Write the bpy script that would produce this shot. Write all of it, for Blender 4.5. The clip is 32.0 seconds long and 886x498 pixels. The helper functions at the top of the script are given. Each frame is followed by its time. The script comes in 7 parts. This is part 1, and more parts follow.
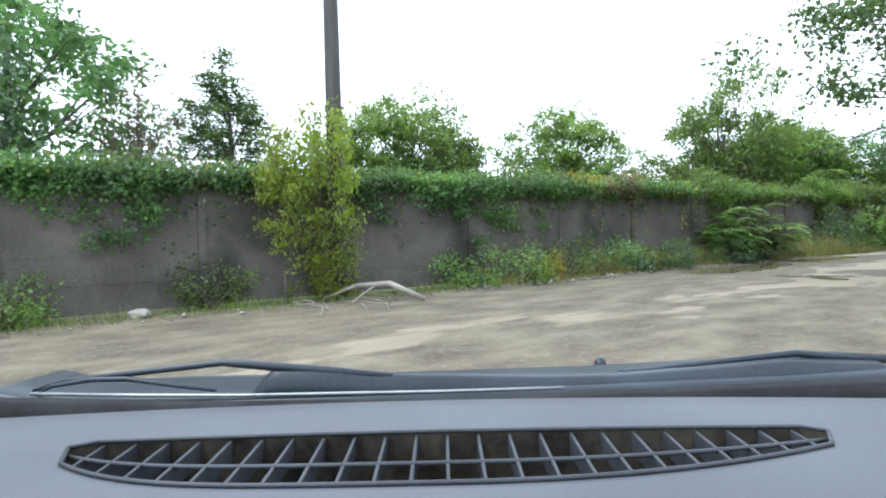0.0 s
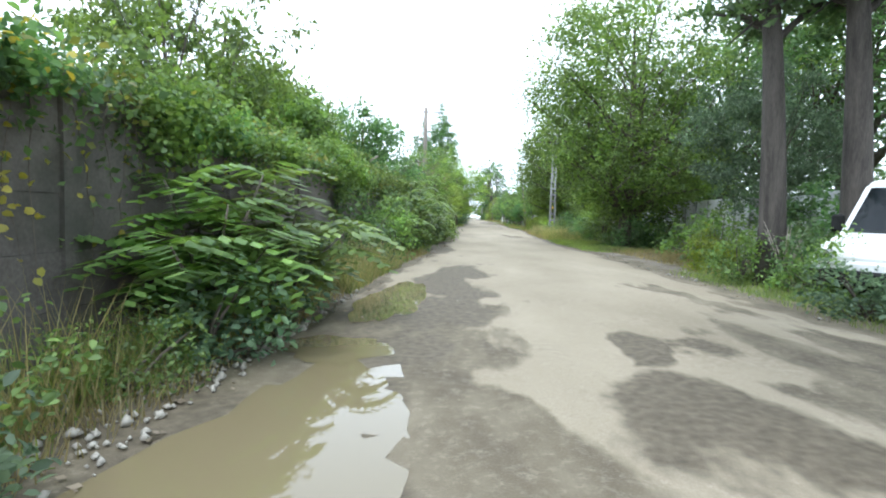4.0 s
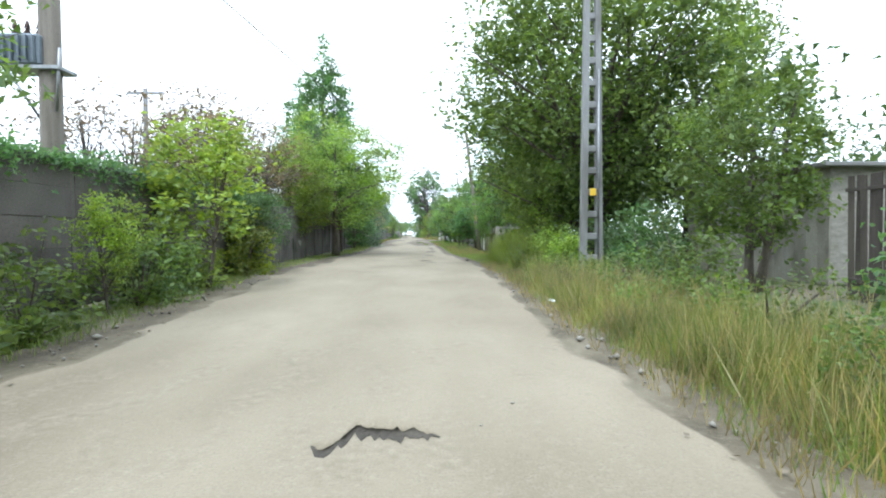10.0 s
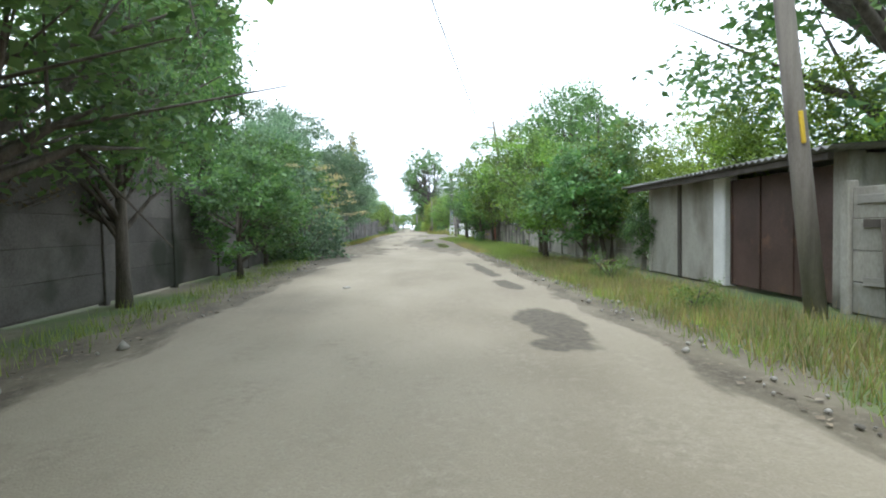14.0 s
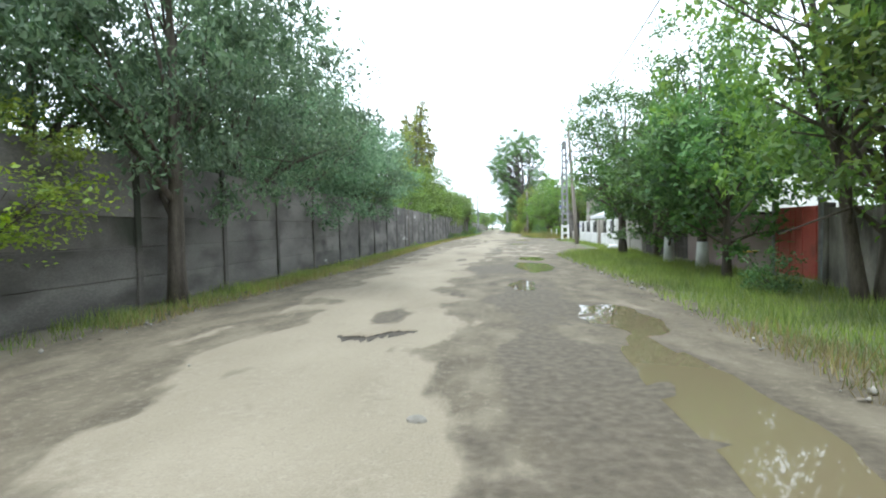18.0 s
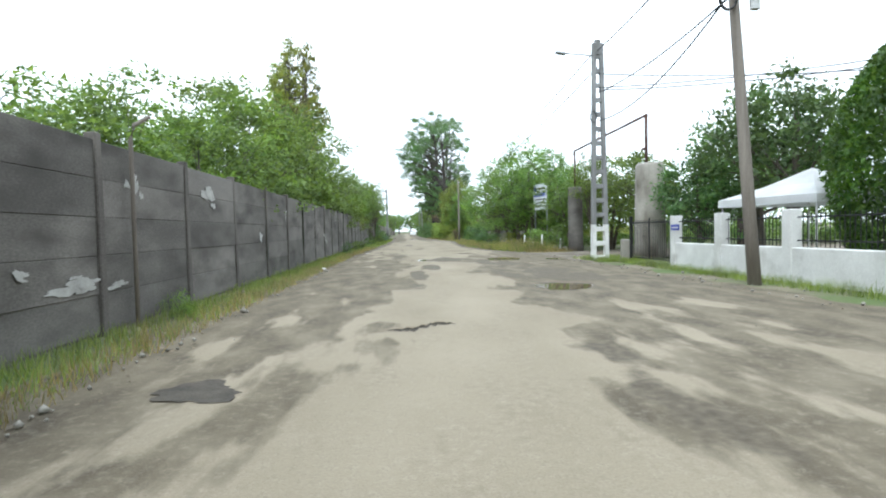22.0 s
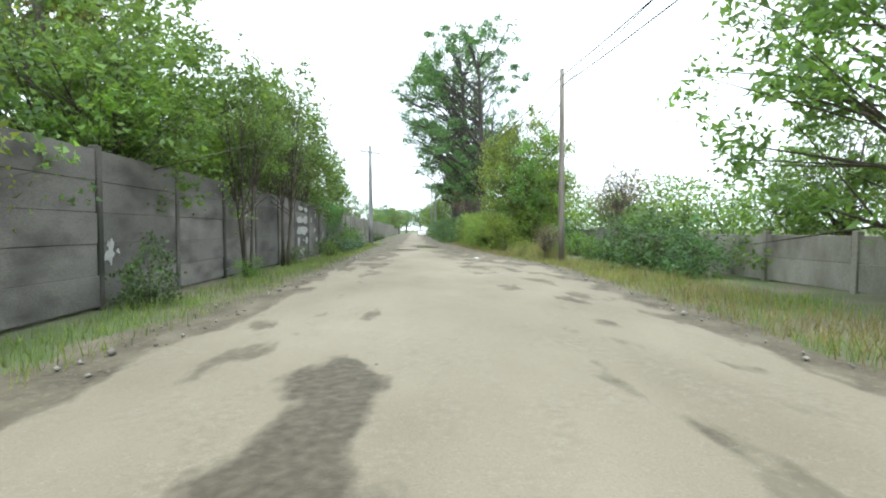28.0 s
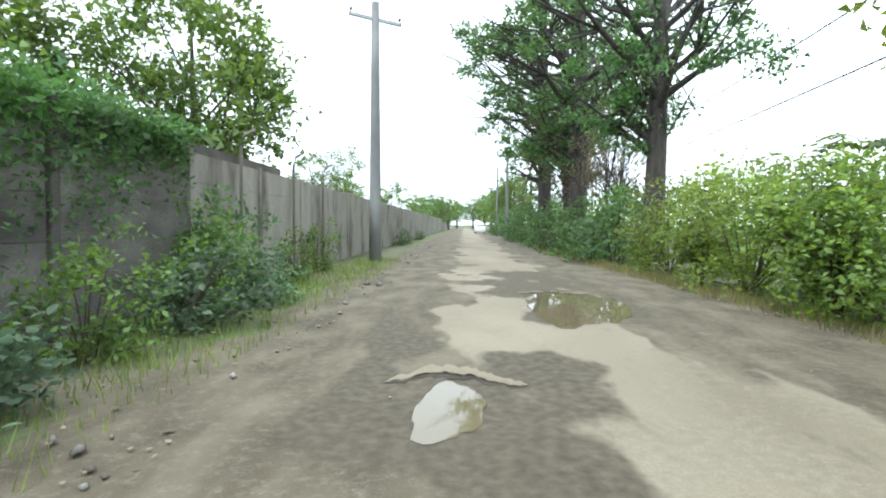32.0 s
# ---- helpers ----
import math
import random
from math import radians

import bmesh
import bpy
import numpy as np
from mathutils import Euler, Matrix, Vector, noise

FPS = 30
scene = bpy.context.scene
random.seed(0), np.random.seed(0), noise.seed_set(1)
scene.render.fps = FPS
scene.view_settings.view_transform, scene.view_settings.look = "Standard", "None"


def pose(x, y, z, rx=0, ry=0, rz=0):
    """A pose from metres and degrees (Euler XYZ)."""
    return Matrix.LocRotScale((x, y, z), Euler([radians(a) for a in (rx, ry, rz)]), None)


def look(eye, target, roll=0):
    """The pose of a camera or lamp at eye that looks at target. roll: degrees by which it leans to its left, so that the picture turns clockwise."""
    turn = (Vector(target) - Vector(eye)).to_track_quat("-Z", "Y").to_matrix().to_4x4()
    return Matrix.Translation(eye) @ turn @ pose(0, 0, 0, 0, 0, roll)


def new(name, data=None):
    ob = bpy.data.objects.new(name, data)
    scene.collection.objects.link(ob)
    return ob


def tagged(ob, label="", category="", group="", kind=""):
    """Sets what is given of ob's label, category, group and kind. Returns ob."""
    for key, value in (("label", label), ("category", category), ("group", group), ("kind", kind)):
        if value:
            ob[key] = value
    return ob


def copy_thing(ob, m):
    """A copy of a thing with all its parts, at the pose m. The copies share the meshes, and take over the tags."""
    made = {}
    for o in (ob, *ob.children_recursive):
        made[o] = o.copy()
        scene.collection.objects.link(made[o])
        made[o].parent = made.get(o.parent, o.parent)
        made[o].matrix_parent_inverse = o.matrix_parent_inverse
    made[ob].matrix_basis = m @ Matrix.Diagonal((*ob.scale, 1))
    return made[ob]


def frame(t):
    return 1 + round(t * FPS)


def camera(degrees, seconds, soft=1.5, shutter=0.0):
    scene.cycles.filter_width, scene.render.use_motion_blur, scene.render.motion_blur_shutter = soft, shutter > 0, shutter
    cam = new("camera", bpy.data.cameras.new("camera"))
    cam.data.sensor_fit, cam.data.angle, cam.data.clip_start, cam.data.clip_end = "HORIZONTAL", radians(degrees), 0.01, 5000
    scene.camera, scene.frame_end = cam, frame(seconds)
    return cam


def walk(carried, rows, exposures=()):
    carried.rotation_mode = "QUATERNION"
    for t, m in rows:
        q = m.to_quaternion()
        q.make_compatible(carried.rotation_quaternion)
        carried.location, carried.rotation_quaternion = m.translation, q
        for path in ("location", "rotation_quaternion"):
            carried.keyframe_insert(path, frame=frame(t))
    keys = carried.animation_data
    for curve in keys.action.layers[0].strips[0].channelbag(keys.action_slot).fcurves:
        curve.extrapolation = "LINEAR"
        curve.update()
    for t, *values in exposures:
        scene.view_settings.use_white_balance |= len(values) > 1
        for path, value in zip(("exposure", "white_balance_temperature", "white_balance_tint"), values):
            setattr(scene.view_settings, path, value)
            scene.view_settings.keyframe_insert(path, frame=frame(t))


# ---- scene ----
cam = camera(80.0, 32.0, soft=2.0)
PATH = [
    (0, pose(7.140, -12.455, 1.353, 87.915, 1.300, 58.435)),
    (0.5, pose(5.017, -11.461, 1.350, 86.146, 1.669, 51.376)),
    (1, pose(3.276, -10.109, 1.350, 87.862, 1.503, 45.343)),
    (1.5, pose(1.819, -8.422, 1.354, 87.948, 1.728, 38.857)),
    (2, pose(0.719, -6.666, 1.352, 87.407, 1.750, 31.913)),
    (2.5, pose(-0.028, -4.776, 1.369, 87.317, 2.033, 24.129)),
    (3, pose(-0.298, -3.086, 1.402, 87.556, 1.021, 17.182)),
    (3.5, pose(-0.399, -1.388, 1.438, 88.340, 2.079, 9.453)),
    (4, pose(-0.417, 0.069, 1.410, 86.434, -1.600, 3.046)),
    (4.5, pose(-0.427, 1.452, 1.342, 88.820, -1.600, -2.940)),
    (6.5, pose(0.213, 10.704, 1.353, 88.631, -1.600, -7.232)),
    (7, pose(0.847, 14.900, 1.362, 88.464, -1.338, -5.980)),
    (7.5, pose(1.164, 18.850, 1.357, 88.339, -0.923, -6.571)),
    (8, pose(1.535, 22.307, 1.347, 87.994, -0.014, -7.188)),
    (8.5, pose(2.086, 26.252, 1.359, 87.907, 1.107, -7.066)),
    (9, pose(2.358, 30.044, 1.396, 88.615, -0.049, -6.956)),
    (9.5, pose(2.509, 34.030, 1.359, 88.255, -0.049, -5.836)),
    (10, pose(2.488, 38.193, 1.382, 88.373, 0.213, -3.388)),
    (10.5, pose(2.375, 42.175, 1.352, 88.136, 0.304, -0.591)),
    (11, pose(2.146, 47.090, 1.370, 88.092, 0.004, 0.197)),
    (11.5, pose(1.982, 51.640, 1.361, 87.529, 0.418, 0.012)),
    (12, pose(1.945, 55.835, 1.353, 87.602, 0.491, -0.191)),
    (12.5, pose(1.847, 60.059, 1.354, 88.049, 1.019, -1.119)),
    (13, pose(1.773, 64.009, 1.354, 87.990, 1.938, -2.229)),
    (13.5, pose(1.958, 68.218, 1.360, 87.845, 1.195, -2.703)),
    (14, pose(2.085, 72.147, 1.363, 87.566, 1.226, -3.671)),
    (14.5, pose(2.251, 75.941, 1.386, 87.161, 2.075, -4.481)),
    (16.5, pose(3.733, 92.827, 1.385, 87.890, 1.131, -5.889)),
    (17, pose(3.721, 97.039, 1.396, 87.817, 1.374, -2.448)),
    (17.5, pose(3.350, 101.385, 1.402, 87.250, 0.741, 2.636)),
    (18, pose(2.809, 104.968, 1.369, 87.781, 1.322, 6.182)),
    (18.5, pose(2.443, 108.421, 1.365, 88.057, 2.167, 8.671)),
    (19, pose(1.574, 112.149, 1.369, 87.633, 1.656, 9.504)),
    (19.5, pose(0.925, 115.761, 1.375, 87.989, 0.713, 8.436)),
    (20, pose(0.506, 119.564, 1.361, 88.258, 1.089, 5.479)),
    (20.5, pose(0.257, 123.433, 1.370, 87.973, 1.677, 1.978)),
    (21, pose(0.194, 126.963, 1.371, 87.894, 1.653, -1.180)),
    (21.5, pose(0.341, 130.785, 1.406, 87.850, 1.651, -3.347)),
    (22, pose(0.462, 134.220, 1.396, 88.007, 1.343, -4.279)),
    (22.5, pose(0.591, 137.814, 1.380, 87.999, 0.895, -4.941)),
    (23, pose(0.861, 141.675, 1.371, 87.653, 0.898, -6.123)),
    (23.5, pose(0.934, 145.348, 1.381, 87.947, 0.287, -7.911)),
    (24, pose(1.237, 148.924, 1.380, 88.838, 0.657, -9.597)),
    (24.5, pose(1.694, 152.826, 1.394, 88.051, 1.054, -10.487)),
    (25, pose(2.105, 156.627, 1.353, 87.359, 1.190, -9.809)),
    (25.5, pose(2.357, 160.958, 1.361, 87.168, 0.451, -5.773)),
    (26, pose(2.237, 166.108, 1.349, 87.858, 0.850, -1.882)),
    (26.5, pose(2.209, 170.744, 1.350, 87.795, 0.415, 1.066)),
    (28.5, pose(1.606, 186.547, 1.374, 87.944, 0.292, -3.903)),
    (29, pose(1.765, 191.015, 1.374, 87.911, 0.336, -3.846)),
    (29.5, pose(1.814, 195.141, 1.375, 87.769, 0.359, -3.029)),
    (30, pose(1.753, 199.643, 1.378, 87.756, 1.611, -1.302)),
    (30.5, pose(1.561, 203.819, 1.349, 87.744, 1.532, 0.265)),
    (31, pose(1.331, 207.735, 1.364, 87.536, 1.444, 1.668)),
    (31.5, pose(0.987, 211.121, 1.385, 87.343, 0.300, 2.225)),
    (32, pose(0.800, 214.357, 1.379, 87.372, -0.400, 2.225)),
]
walk(cam, PATH, [(0, 0.80, 5480, 6), (2.5, 0.86, 5480, 6), (4, 0.98, 5480, 6), (7, 1.02, 5480, 6), (9, 1.00, 5480, 5), (11, 0.76, 5500, 5), (14, 0.78, 5560, 6), (18, 0.84, 5600, 4), (20, 0.72, 5640, 4), (22, 0.52, 5650, 4), (24, 0.54, 5700, 3), (26, 0.66, 5740, 2), (29, 0.65, 5700, 2), (32, 0.76, 5640, 3)])

# ---- light: a bright overcast midday ----
world = bpy.data.worlds.new("overcast_sky")
scene.world = world
world.use_nodes = True
wn, wl = world.node_tree.nodes, world.node_tree.links
wn.clear()
w_out = wn.new("ShaderNodeOutputWorld")
w_bg = wn.new("ShaderNodeBackground")
w_sky = wn.new("ShaderNodeTexSky")
w_sky.sky_type, w_sky.sun_disc = "NISHITA", False
w_sky.sun_elevation, w_sky.sun_rotation = radians(60), radians(200)
w_sky.dust_density, w_sky.air_density = 4.0, 1.0
w_tc = wn.new("ShaderNodeTexCoord")
w_cloud = wn.new("ShaderNodeTexNoise")
w_cloud.inputs["Scale"].default_value, w_cloud.inputs["Detail"].default_value = 2.2, 6.0
w_ramp = wn.new("ShaderNodeValToRGB")
w_ramp.color_ramp.elements[0].position, w_ramp.color_ramp.elements[1].position = 0.30, 0.48
w_ramp.color_ramp.elements[0].color, w_ramp.color_ramp.elements[1].color = (0.62, 0.62, 0.62, 1), (1, 1, 1, 1)
w_mix = wn.new("ShaderNodeMix")
w_mix.data_type = "RGBA"
w_mix.inputs["B"].default_value = (13.0, 13.1, 13.2, 1)
wl.new(w_tc.outputs["Generated"], w_cloud.inputs["Vector"])
wl.new(w_cloud.outputs["Fac"], w_ramp.inputs["Fac"])
wl.new(w_ramp.outputs["Color"], w_mix.inputs["Factor"])
wl.new(w_sky.outputs["Color"], w_mix.inputs["A"])
wl.new(w_mix.outputs["Result"], w_bg.inputs["Color"])
w_bg.inputs["Strength"].default_value = 0.11
wl.new(w_bg.outputs["Background"], w_out.inputs["Surface"])

sun_data = bpy.data.lights.new("sun", "SUN")
sun_data.energy, sun_data.angle, sun_data.color = 1.5, radians(16), (1.0, 0.96, 0.9)
sun = new("sun", sun_data)
sun.matrix_world = look((0, 0, 60), (11, 30, 0))


# ---- helpers of this scene ----
def mesh_of(name, verts, faces):
    """A mesh from vertex and face arrays (all faces of one size)."""
    v, f = np.asarray(verts, dtype=np.float32), np.asarray(faces, dtype=np.int32)
    me = bpy.data.meshes.new(name)
    me.vertices.add(len(v))
    me.vertices.foreach_set("co", v.ravel())
    k = f.shape[1]
    me.loops.add(f.size)
    me.loops.foreach_set("vertex_index", f.ravel())
    me.polygons.add(len(f))
    me.polygons.foreach_set("loop_start", np.arange(0, f.size, k, dtype=np.int32))
    me.polygons.foreach_set("loop_total", np.full(len(f), k, dtype=np.int32))
    me.update()
    me.validate()
    return me


def put(name, me, material, parent=None, at=None, label=""):
    """Links a mesh as one object, under a parent if there is one."""
    ob = new(name, me)
    if material is not None and not me.materials:
        me.materials.append(material)
    if parent is not None:
        ob.parent = parent
    if at is not None:
        ob.matrix_basis = at
    if label:
        ob["label"] = label
    return ob


def part(name, bm, material, parent=None, label="", at=None, smooth=False):
    me = bpy.data.meshes.new(name)
    if smooth:
        for f in bm.faces:
            f.smooth = True
    bm.to_mesh(me)
    bm.free()
    return put(name, me, material, parent, at, label)


def root(name, x, y, z=0.0, rz=0.0, label="", category="", group=""):
    ob = new(name)
    ob.empty_display_size = 0.2
    ob.matrix_basis = pose(x, y, z, 0, 0, rz)
    return tagged(ob, label, category, group)


def add_box(bm, x0, x1, y0, y1, z0, z1, bevel=0.0):
    """Adds a box between the given bounds, with its edges rounded off."""
    m = Matrix.Translation(((x0 + x1) / 2, (y0 + y1) / 2, (z0 + z1) / 2)) @ Matrix.Diagonal((x1 - x0, y1 - y0, z1 - z0, 1))
    made = bmesh.ops.create_cube(bm, size=1.0, matrix=m)
    if bevel > 0:
        es = list({e for v in made["verts"] for e in v.link_edges})
        bmesh.ops.bevel(bm, geom=es, offset=bevel, segments=1, affect="EDGES")
    return bm


def box(x0, x1, y0, y1, z0, z1, bevel=0.0):
    return add_box(bmesh.new(), x0, x1, y0, y1, z0, z1, bevel)


def add_tube(bm, pts, radii, sides=8, cap=True):
    """Adds a tapered tube along points."""
    pts = [Vector(p) for p in pts]
    if not hasattr(radii, "__len__"):
        radii = [radii] * len(pts)
    rings = []
    for i, p in enumerate(pts):
        d = (pts[min(i + 1, len(pts) - 1)] - pts[max(i - 1, 0)]).normalized()
        side = d.cross(Vector((0.3, 0.2, 1)) if abs(d.z) < 0.9 else Vector((1, 0.1, 0))).normalized()
        up = side.cross(d)
        rings.append([bm.verts.new(p + (side * math.cos(a) + up * math.sin(a)) * radii[i])
                      for a in (2 * math.pi * k / sides for k in range(sides))])
    for a, b in zip(rings, rings[1:]):
        for k in range(sides):
            f = bm.faces.new((a[k], a[(k + 1) % sides], b[(k + 1) % sides], b[k]))
            f.smooth = True
    if cap:
        bm.faces.new(list(reversed(rings[0])))
        bm.faces.new(rings[-1])
    return bm


def tube(pts, radii, sides=8):
    return add_tube(bmesh.new(), pts, radii, sides)


# ---- materials ----
def surf(name, low, high, rough=0.85, scale=1.2, fine=40.0, bump=0.35, depth=0.01, metal=0.0, stain=None, stain_scale=0.5,
         stain_lo=0.52, stain_hi=0.66, stretch=(1, 1, 1), per_object=0.0):
    """A worn surface: two colours mixed by coarse and fine noise, stains with shapes of their own, and fine relief."""
    m = bpy.data.materials.new(name)
    m.use_nodes = True
    n, l = m.node_tree.nodes, m.node_tree.links
    b = n["Principled BSDF"]
    b.inputs["Roughness"].default_value, b.inputs["Metallic"].default_value = rough, metal
    geo, mapping = n.new("ShaderNodeNewGeometry"), n.new("ShaderNodeMapping")
    mapping.inputs["Scale"].default_value = stretch
    l.new(geo.outputs["Position"], mapping.inputs["Vector"])
    big, small = n.new("ShaderNodeTexNoise"), n.new("ShaderNodeTexNoise")
    big.inputs["Scale"].default_value, big.inputs["Detail"].default_value = scale, 7.0
    small.inputs["Scale"].default_value, small.inputs["Detail"].default_value = fine, 4.0
    for t in (big, small):
        l.new(mapping.outputs["Vector"], t.inputs["Vector"])
    add = n.new("ShaderNodeMath")
    add.operation = "MULTIPLY_ADD"
    add.inputs[1].default_value, add.inputs[2].default_value = 0.45, -0.1
    l.new(small.outputs["Fac"], add.inputs[0])
    both = n.new("ShaderNodeMath")
    both.operation = "MULTIPLY_ADD"
    both.inputs[1].default_value = 0.8
    l.new(big.outputs["Fac"], both.inputs[0])
    l.new(add.outputs[0], both.inputs[2])
    ramp = n.new("ShaderNodeValToRGB")
    ramp.color_ramp.elements[0].position, ramp.color_ramp.elements[1].position = 0.34, 0.70
    ramp.color_ramp.elements[0].color, ramp.color_ramp.elements[1].color = (*low, 1), (*high, 1)
    l.new(both.outputs[0], ramp.inputs["Fac"])
    colour = ramp.outputs["Color"]
    if stain is not None:
        st, sr, mix = n.new("ShaderNodeTexNoise"), n.new("ShaderNodeValToRGB"), n.new("ShaderNodeMix")
        st.inputs["Scale"].default_value, st.inputs["Detail"].default_value = stain_scale, 5.0
        l.new(mapping.outputs["Vector"], st.inputs["Vector"])
        sr.color_ramp.elements[0].position, sr.color_ramp.elements[1].position = stain_lo, stain_hi
        l.new(st.outputs["Fac"], sr.inputs["Fac"])
        mix.data_type = "RGBA"
        mix.inputs["B"].default_value = (*stain, 1)
        l.new(sr.outputs["Color"], mix.inputs["Factor"])
        l.new(colour, mix.inputs["A"])
        colour = mix.outputs["Result"]
    if per_object:
        info, hsv, mr = n.new("ShaderNodeObjectInfo"), n.new("ShaderNodeHueSaturation"), n.new("ShaderNodeMapRange")
        mr.inputs["To Min"].default_value, mr.inputs["To Max"].default_value = 1 - per_object, 1 + per_object
        l.new(info.outputs["Random"], mr.inputs["Value"])
        l.new(mr.outputs["Result"], hsv.inputs["Value"])
        l.new(colour, hsv.inputs["Color"])
        colour = hsv.outputs["Color"]
    l.new(colour, b.inputs["Base Color"])
    bp = n.new("ShaderNodeBump")
    bp.inputs["Strength"].default_value, bp.inputs["Distance"].default_value = bump, depth
    l.new(both.outputs[0], bp.inputs["Height"])
    l.new(bp.outputs["Normal"], b.inputs["Normal"])
    return m


def leaf_mat(name, low, high, rough=0.5, glow=0.48, thru=(1.42, 1.22, 0.62)):
    """Leaves: each its own shade, a little light coming through."""
    m = bpy.data.materials.new(name)
    m.use_nodes = True
    n, l = m.node_tree.nodes, m.node_tree.links
    b, out = n["Principled BSDF"], n["Material Output"]
    b.inputs["Roughness"].default_value = rough
    geo, ramp, info = n.new("ShaderNodeNewGeometry"), n.new("ShaderNodeValToRGB"), n.new("ShaderNodeObjectInfo")
    ramp.color_ramp.elements[0].color, ramp.color_ramp.elements[1].color = (*low, 1), (*high, 1)
    l.new(geo.outputs["Random Per Island"], ramp.inputs["Fac"])
    hsv, mr, mh = n.new("ShaderNodeHueSaturation"), n.new("ShaderNodeMapRange"), n.new("ShaderNodeMapRange")
    mr.inputs["To Min"].default_value, mr.inputs["To Max"].default_value = 0.75, 1.3
    mh.inputs["To Min"].default_value, mh.inputs["To Max"].default_value = 0.485, 0.515
    l.new(info.outputs["Random"], mr.inputs["Value"])
    l.new(info.outputs["Random"], mh.inputs["Value"])
    l.new(mh.outputs["Result"], hsv.inputs["Hue"])
    clump, pick, mv = n.new("ShaderNodeTexNoise"), n.new("ShaderNodeMapRange"), n.new("ShaderNodeMath")
    clump.inputs["Scale"].default_value, clump.inputs["Detail"].default_value = 0.9, 3.0
    l.new(geo.outputs["Position"], clump.inputs["Vector"])
    pick.inputs["From Min"].default_value, pick.inputs["From Max"].default_value = 0.32, 0.68
    pick.inputs["To Min"].default_value, pick.inputs["To Max"].default_value = 0.72, 1.34
    l.new(clump.outputs["Fac"], pick.inputs["Value"])
    mv.operation = "MULTIPLY"
    l.new(pick.outputs["Result"], mv.inputs[0])
    sat = n.new("ShaderNodeMapRange")
    sat.inputs["From Min"].default_value, sat.inputs["From Max"].default_value = 0.3, 0.7
    sat.inputs["To Min"].default_value, sat.inputs["To Max"].default_value = 0.80, 1.05
    l.new(clump.outputs["Fac"], sat.inputs["Value"])
    l.new(sat.outputs["Result"], hsv.inputs["Saturation"])
    l.new(ramp.outputs["Color"], hsv.inputs["Color"])
    l.new(mr.outputs["Result"], mv.inputs[1])
    l.new(mv.outputs[0], hsv.inputs["Value"])
    l.new(hsv.outputs["Color"], b.inputs["Base Color"])
    tr, mix = n.new("ShaderNodeBsdfTranslucent"), n.new("ShaderNodeMixShader")
    lit = n.new("ShaderNodeMix")
    lit.data_type, lit.blend_type = "RGBA", "MULTIPLY"
    lit.inputs["Factor"].default_value = 1.0
    lit.inputs["B"].default_value = (*thru, 1)
    l.new(hsv.outputs["Color"], lit.inputs["A"])
    l.new(lit.outputs["Result"], tr.inputs["Color"])
    mix.inputs["Fac"].default_value = glow
    l.new(b.outputs["BSDF"], mix.inputs[1])
    l.new(tr.outputs["BSDF"], mix.inputs[2])
    l.new(mix.outputs["Shader"], out.inputs["Surface"])
    return m


M_GROUND = surf("soil_and_grass", (0.105, 0.091, 0.060), (0.225, 0.193, 0.130), 0.95, 0.5, 14.0, 0.7, 0.04, stain=(0.092, 0.128, 0.036), stain_scale=0.45, stain_lo=0.42, stain_hi=0.58)
M_SHOULDER = surf("bare_earth", (0.128, 0.105, 0.079), (0.232, 0.199, 0.154), 0.95, 0.8, 22.0, 0.6, 0.03, stain=(0.090, 0.075, 0.053), stain_scale=0.6)
# gravel whose near-black colour includes the shade inside cracks and holes
M_HOLE = surf("shaded_broken_gravel", (0.035, 0.030, 0.023), (0.091, 0.077, 0.059), 0.95, 3.0, 40.0, 0.8, 0.03)
M_CONC = surf("weathered_concrete", (0.086, 0.078, 0.069), (0.200, 0.184, 0.164), 0.9, 0.9, 35.0, 0.35, 0.008, stain=(0.058, 0.052, 0.045), stain_scale=1.0, stain_lo=0.48, stain_hi=0.68, stretch=(1, 0.55, 1.3), per_object=0.17)
M_CONC_STAIN = surf("stained_tan_concrete", (0.165, 0.148, 0.118), (0.310, 0.282, 0.232), 0.92, 0.9, 30.0, 0.35, 0.008, stain=(0.062, 0.055, 0.045), stain_scale=1.3, stain_lo=0.46, stain_hi=0.62, stretch=(1, 1, 0.35), per_object=0.1)
M_CONC_DARK = surf("dark_mossy_concrete", (0.068, 0.060, 0.053), (0.150, 0.135, 0.118), 0.92, 0.8, 30.0, 0.35, 0.008, stain=(0.034, 0.036, 0.025), stain_scale=0.6, per_object=0.12)
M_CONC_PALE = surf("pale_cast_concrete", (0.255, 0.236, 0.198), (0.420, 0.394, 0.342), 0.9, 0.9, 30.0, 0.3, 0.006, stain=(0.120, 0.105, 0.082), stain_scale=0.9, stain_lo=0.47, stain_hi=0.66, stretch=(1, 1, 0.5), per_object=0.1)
M_POLE_CONC = surf("grey_pole_concrete", (0.165, 0.165, 0.164), (0.270, 0.268, 0.262), 0.88, 2.0, 50.0, 0.25, 0.004, stain=(0.153, 0.149, 0.140), stain_scale=1.5, stretch=(1, 1, 0.3))
M_POLE_WOOD = surf("grey_tarred_wood", (0.135, 0.116, 0.096), (0.26, 0.228, 0.192), 0.85, 2.0, 45.0, 0.5, 0.006, stretch=(4, 4, 0.3))
M_POLE_DARK = surf("dark_tarred_wood", (0.045, 0.043, 0.042), (0.105, 0.098, 0.092), 0.85, 2.0, 45.0, 0.5, 0.006, stretch=(4, 4, 0.3))
M_WHITE = surf("whitewash", (0.570, 0.560, 0.532), (0.760, 0.750, 0.722), 0.8, 1.4, 30.0, 0.2, 0.004, stain=(0.399, 0.380, 0.342), stain_scale=1.0, stain_lo=0.58, stain_hi=0.75)
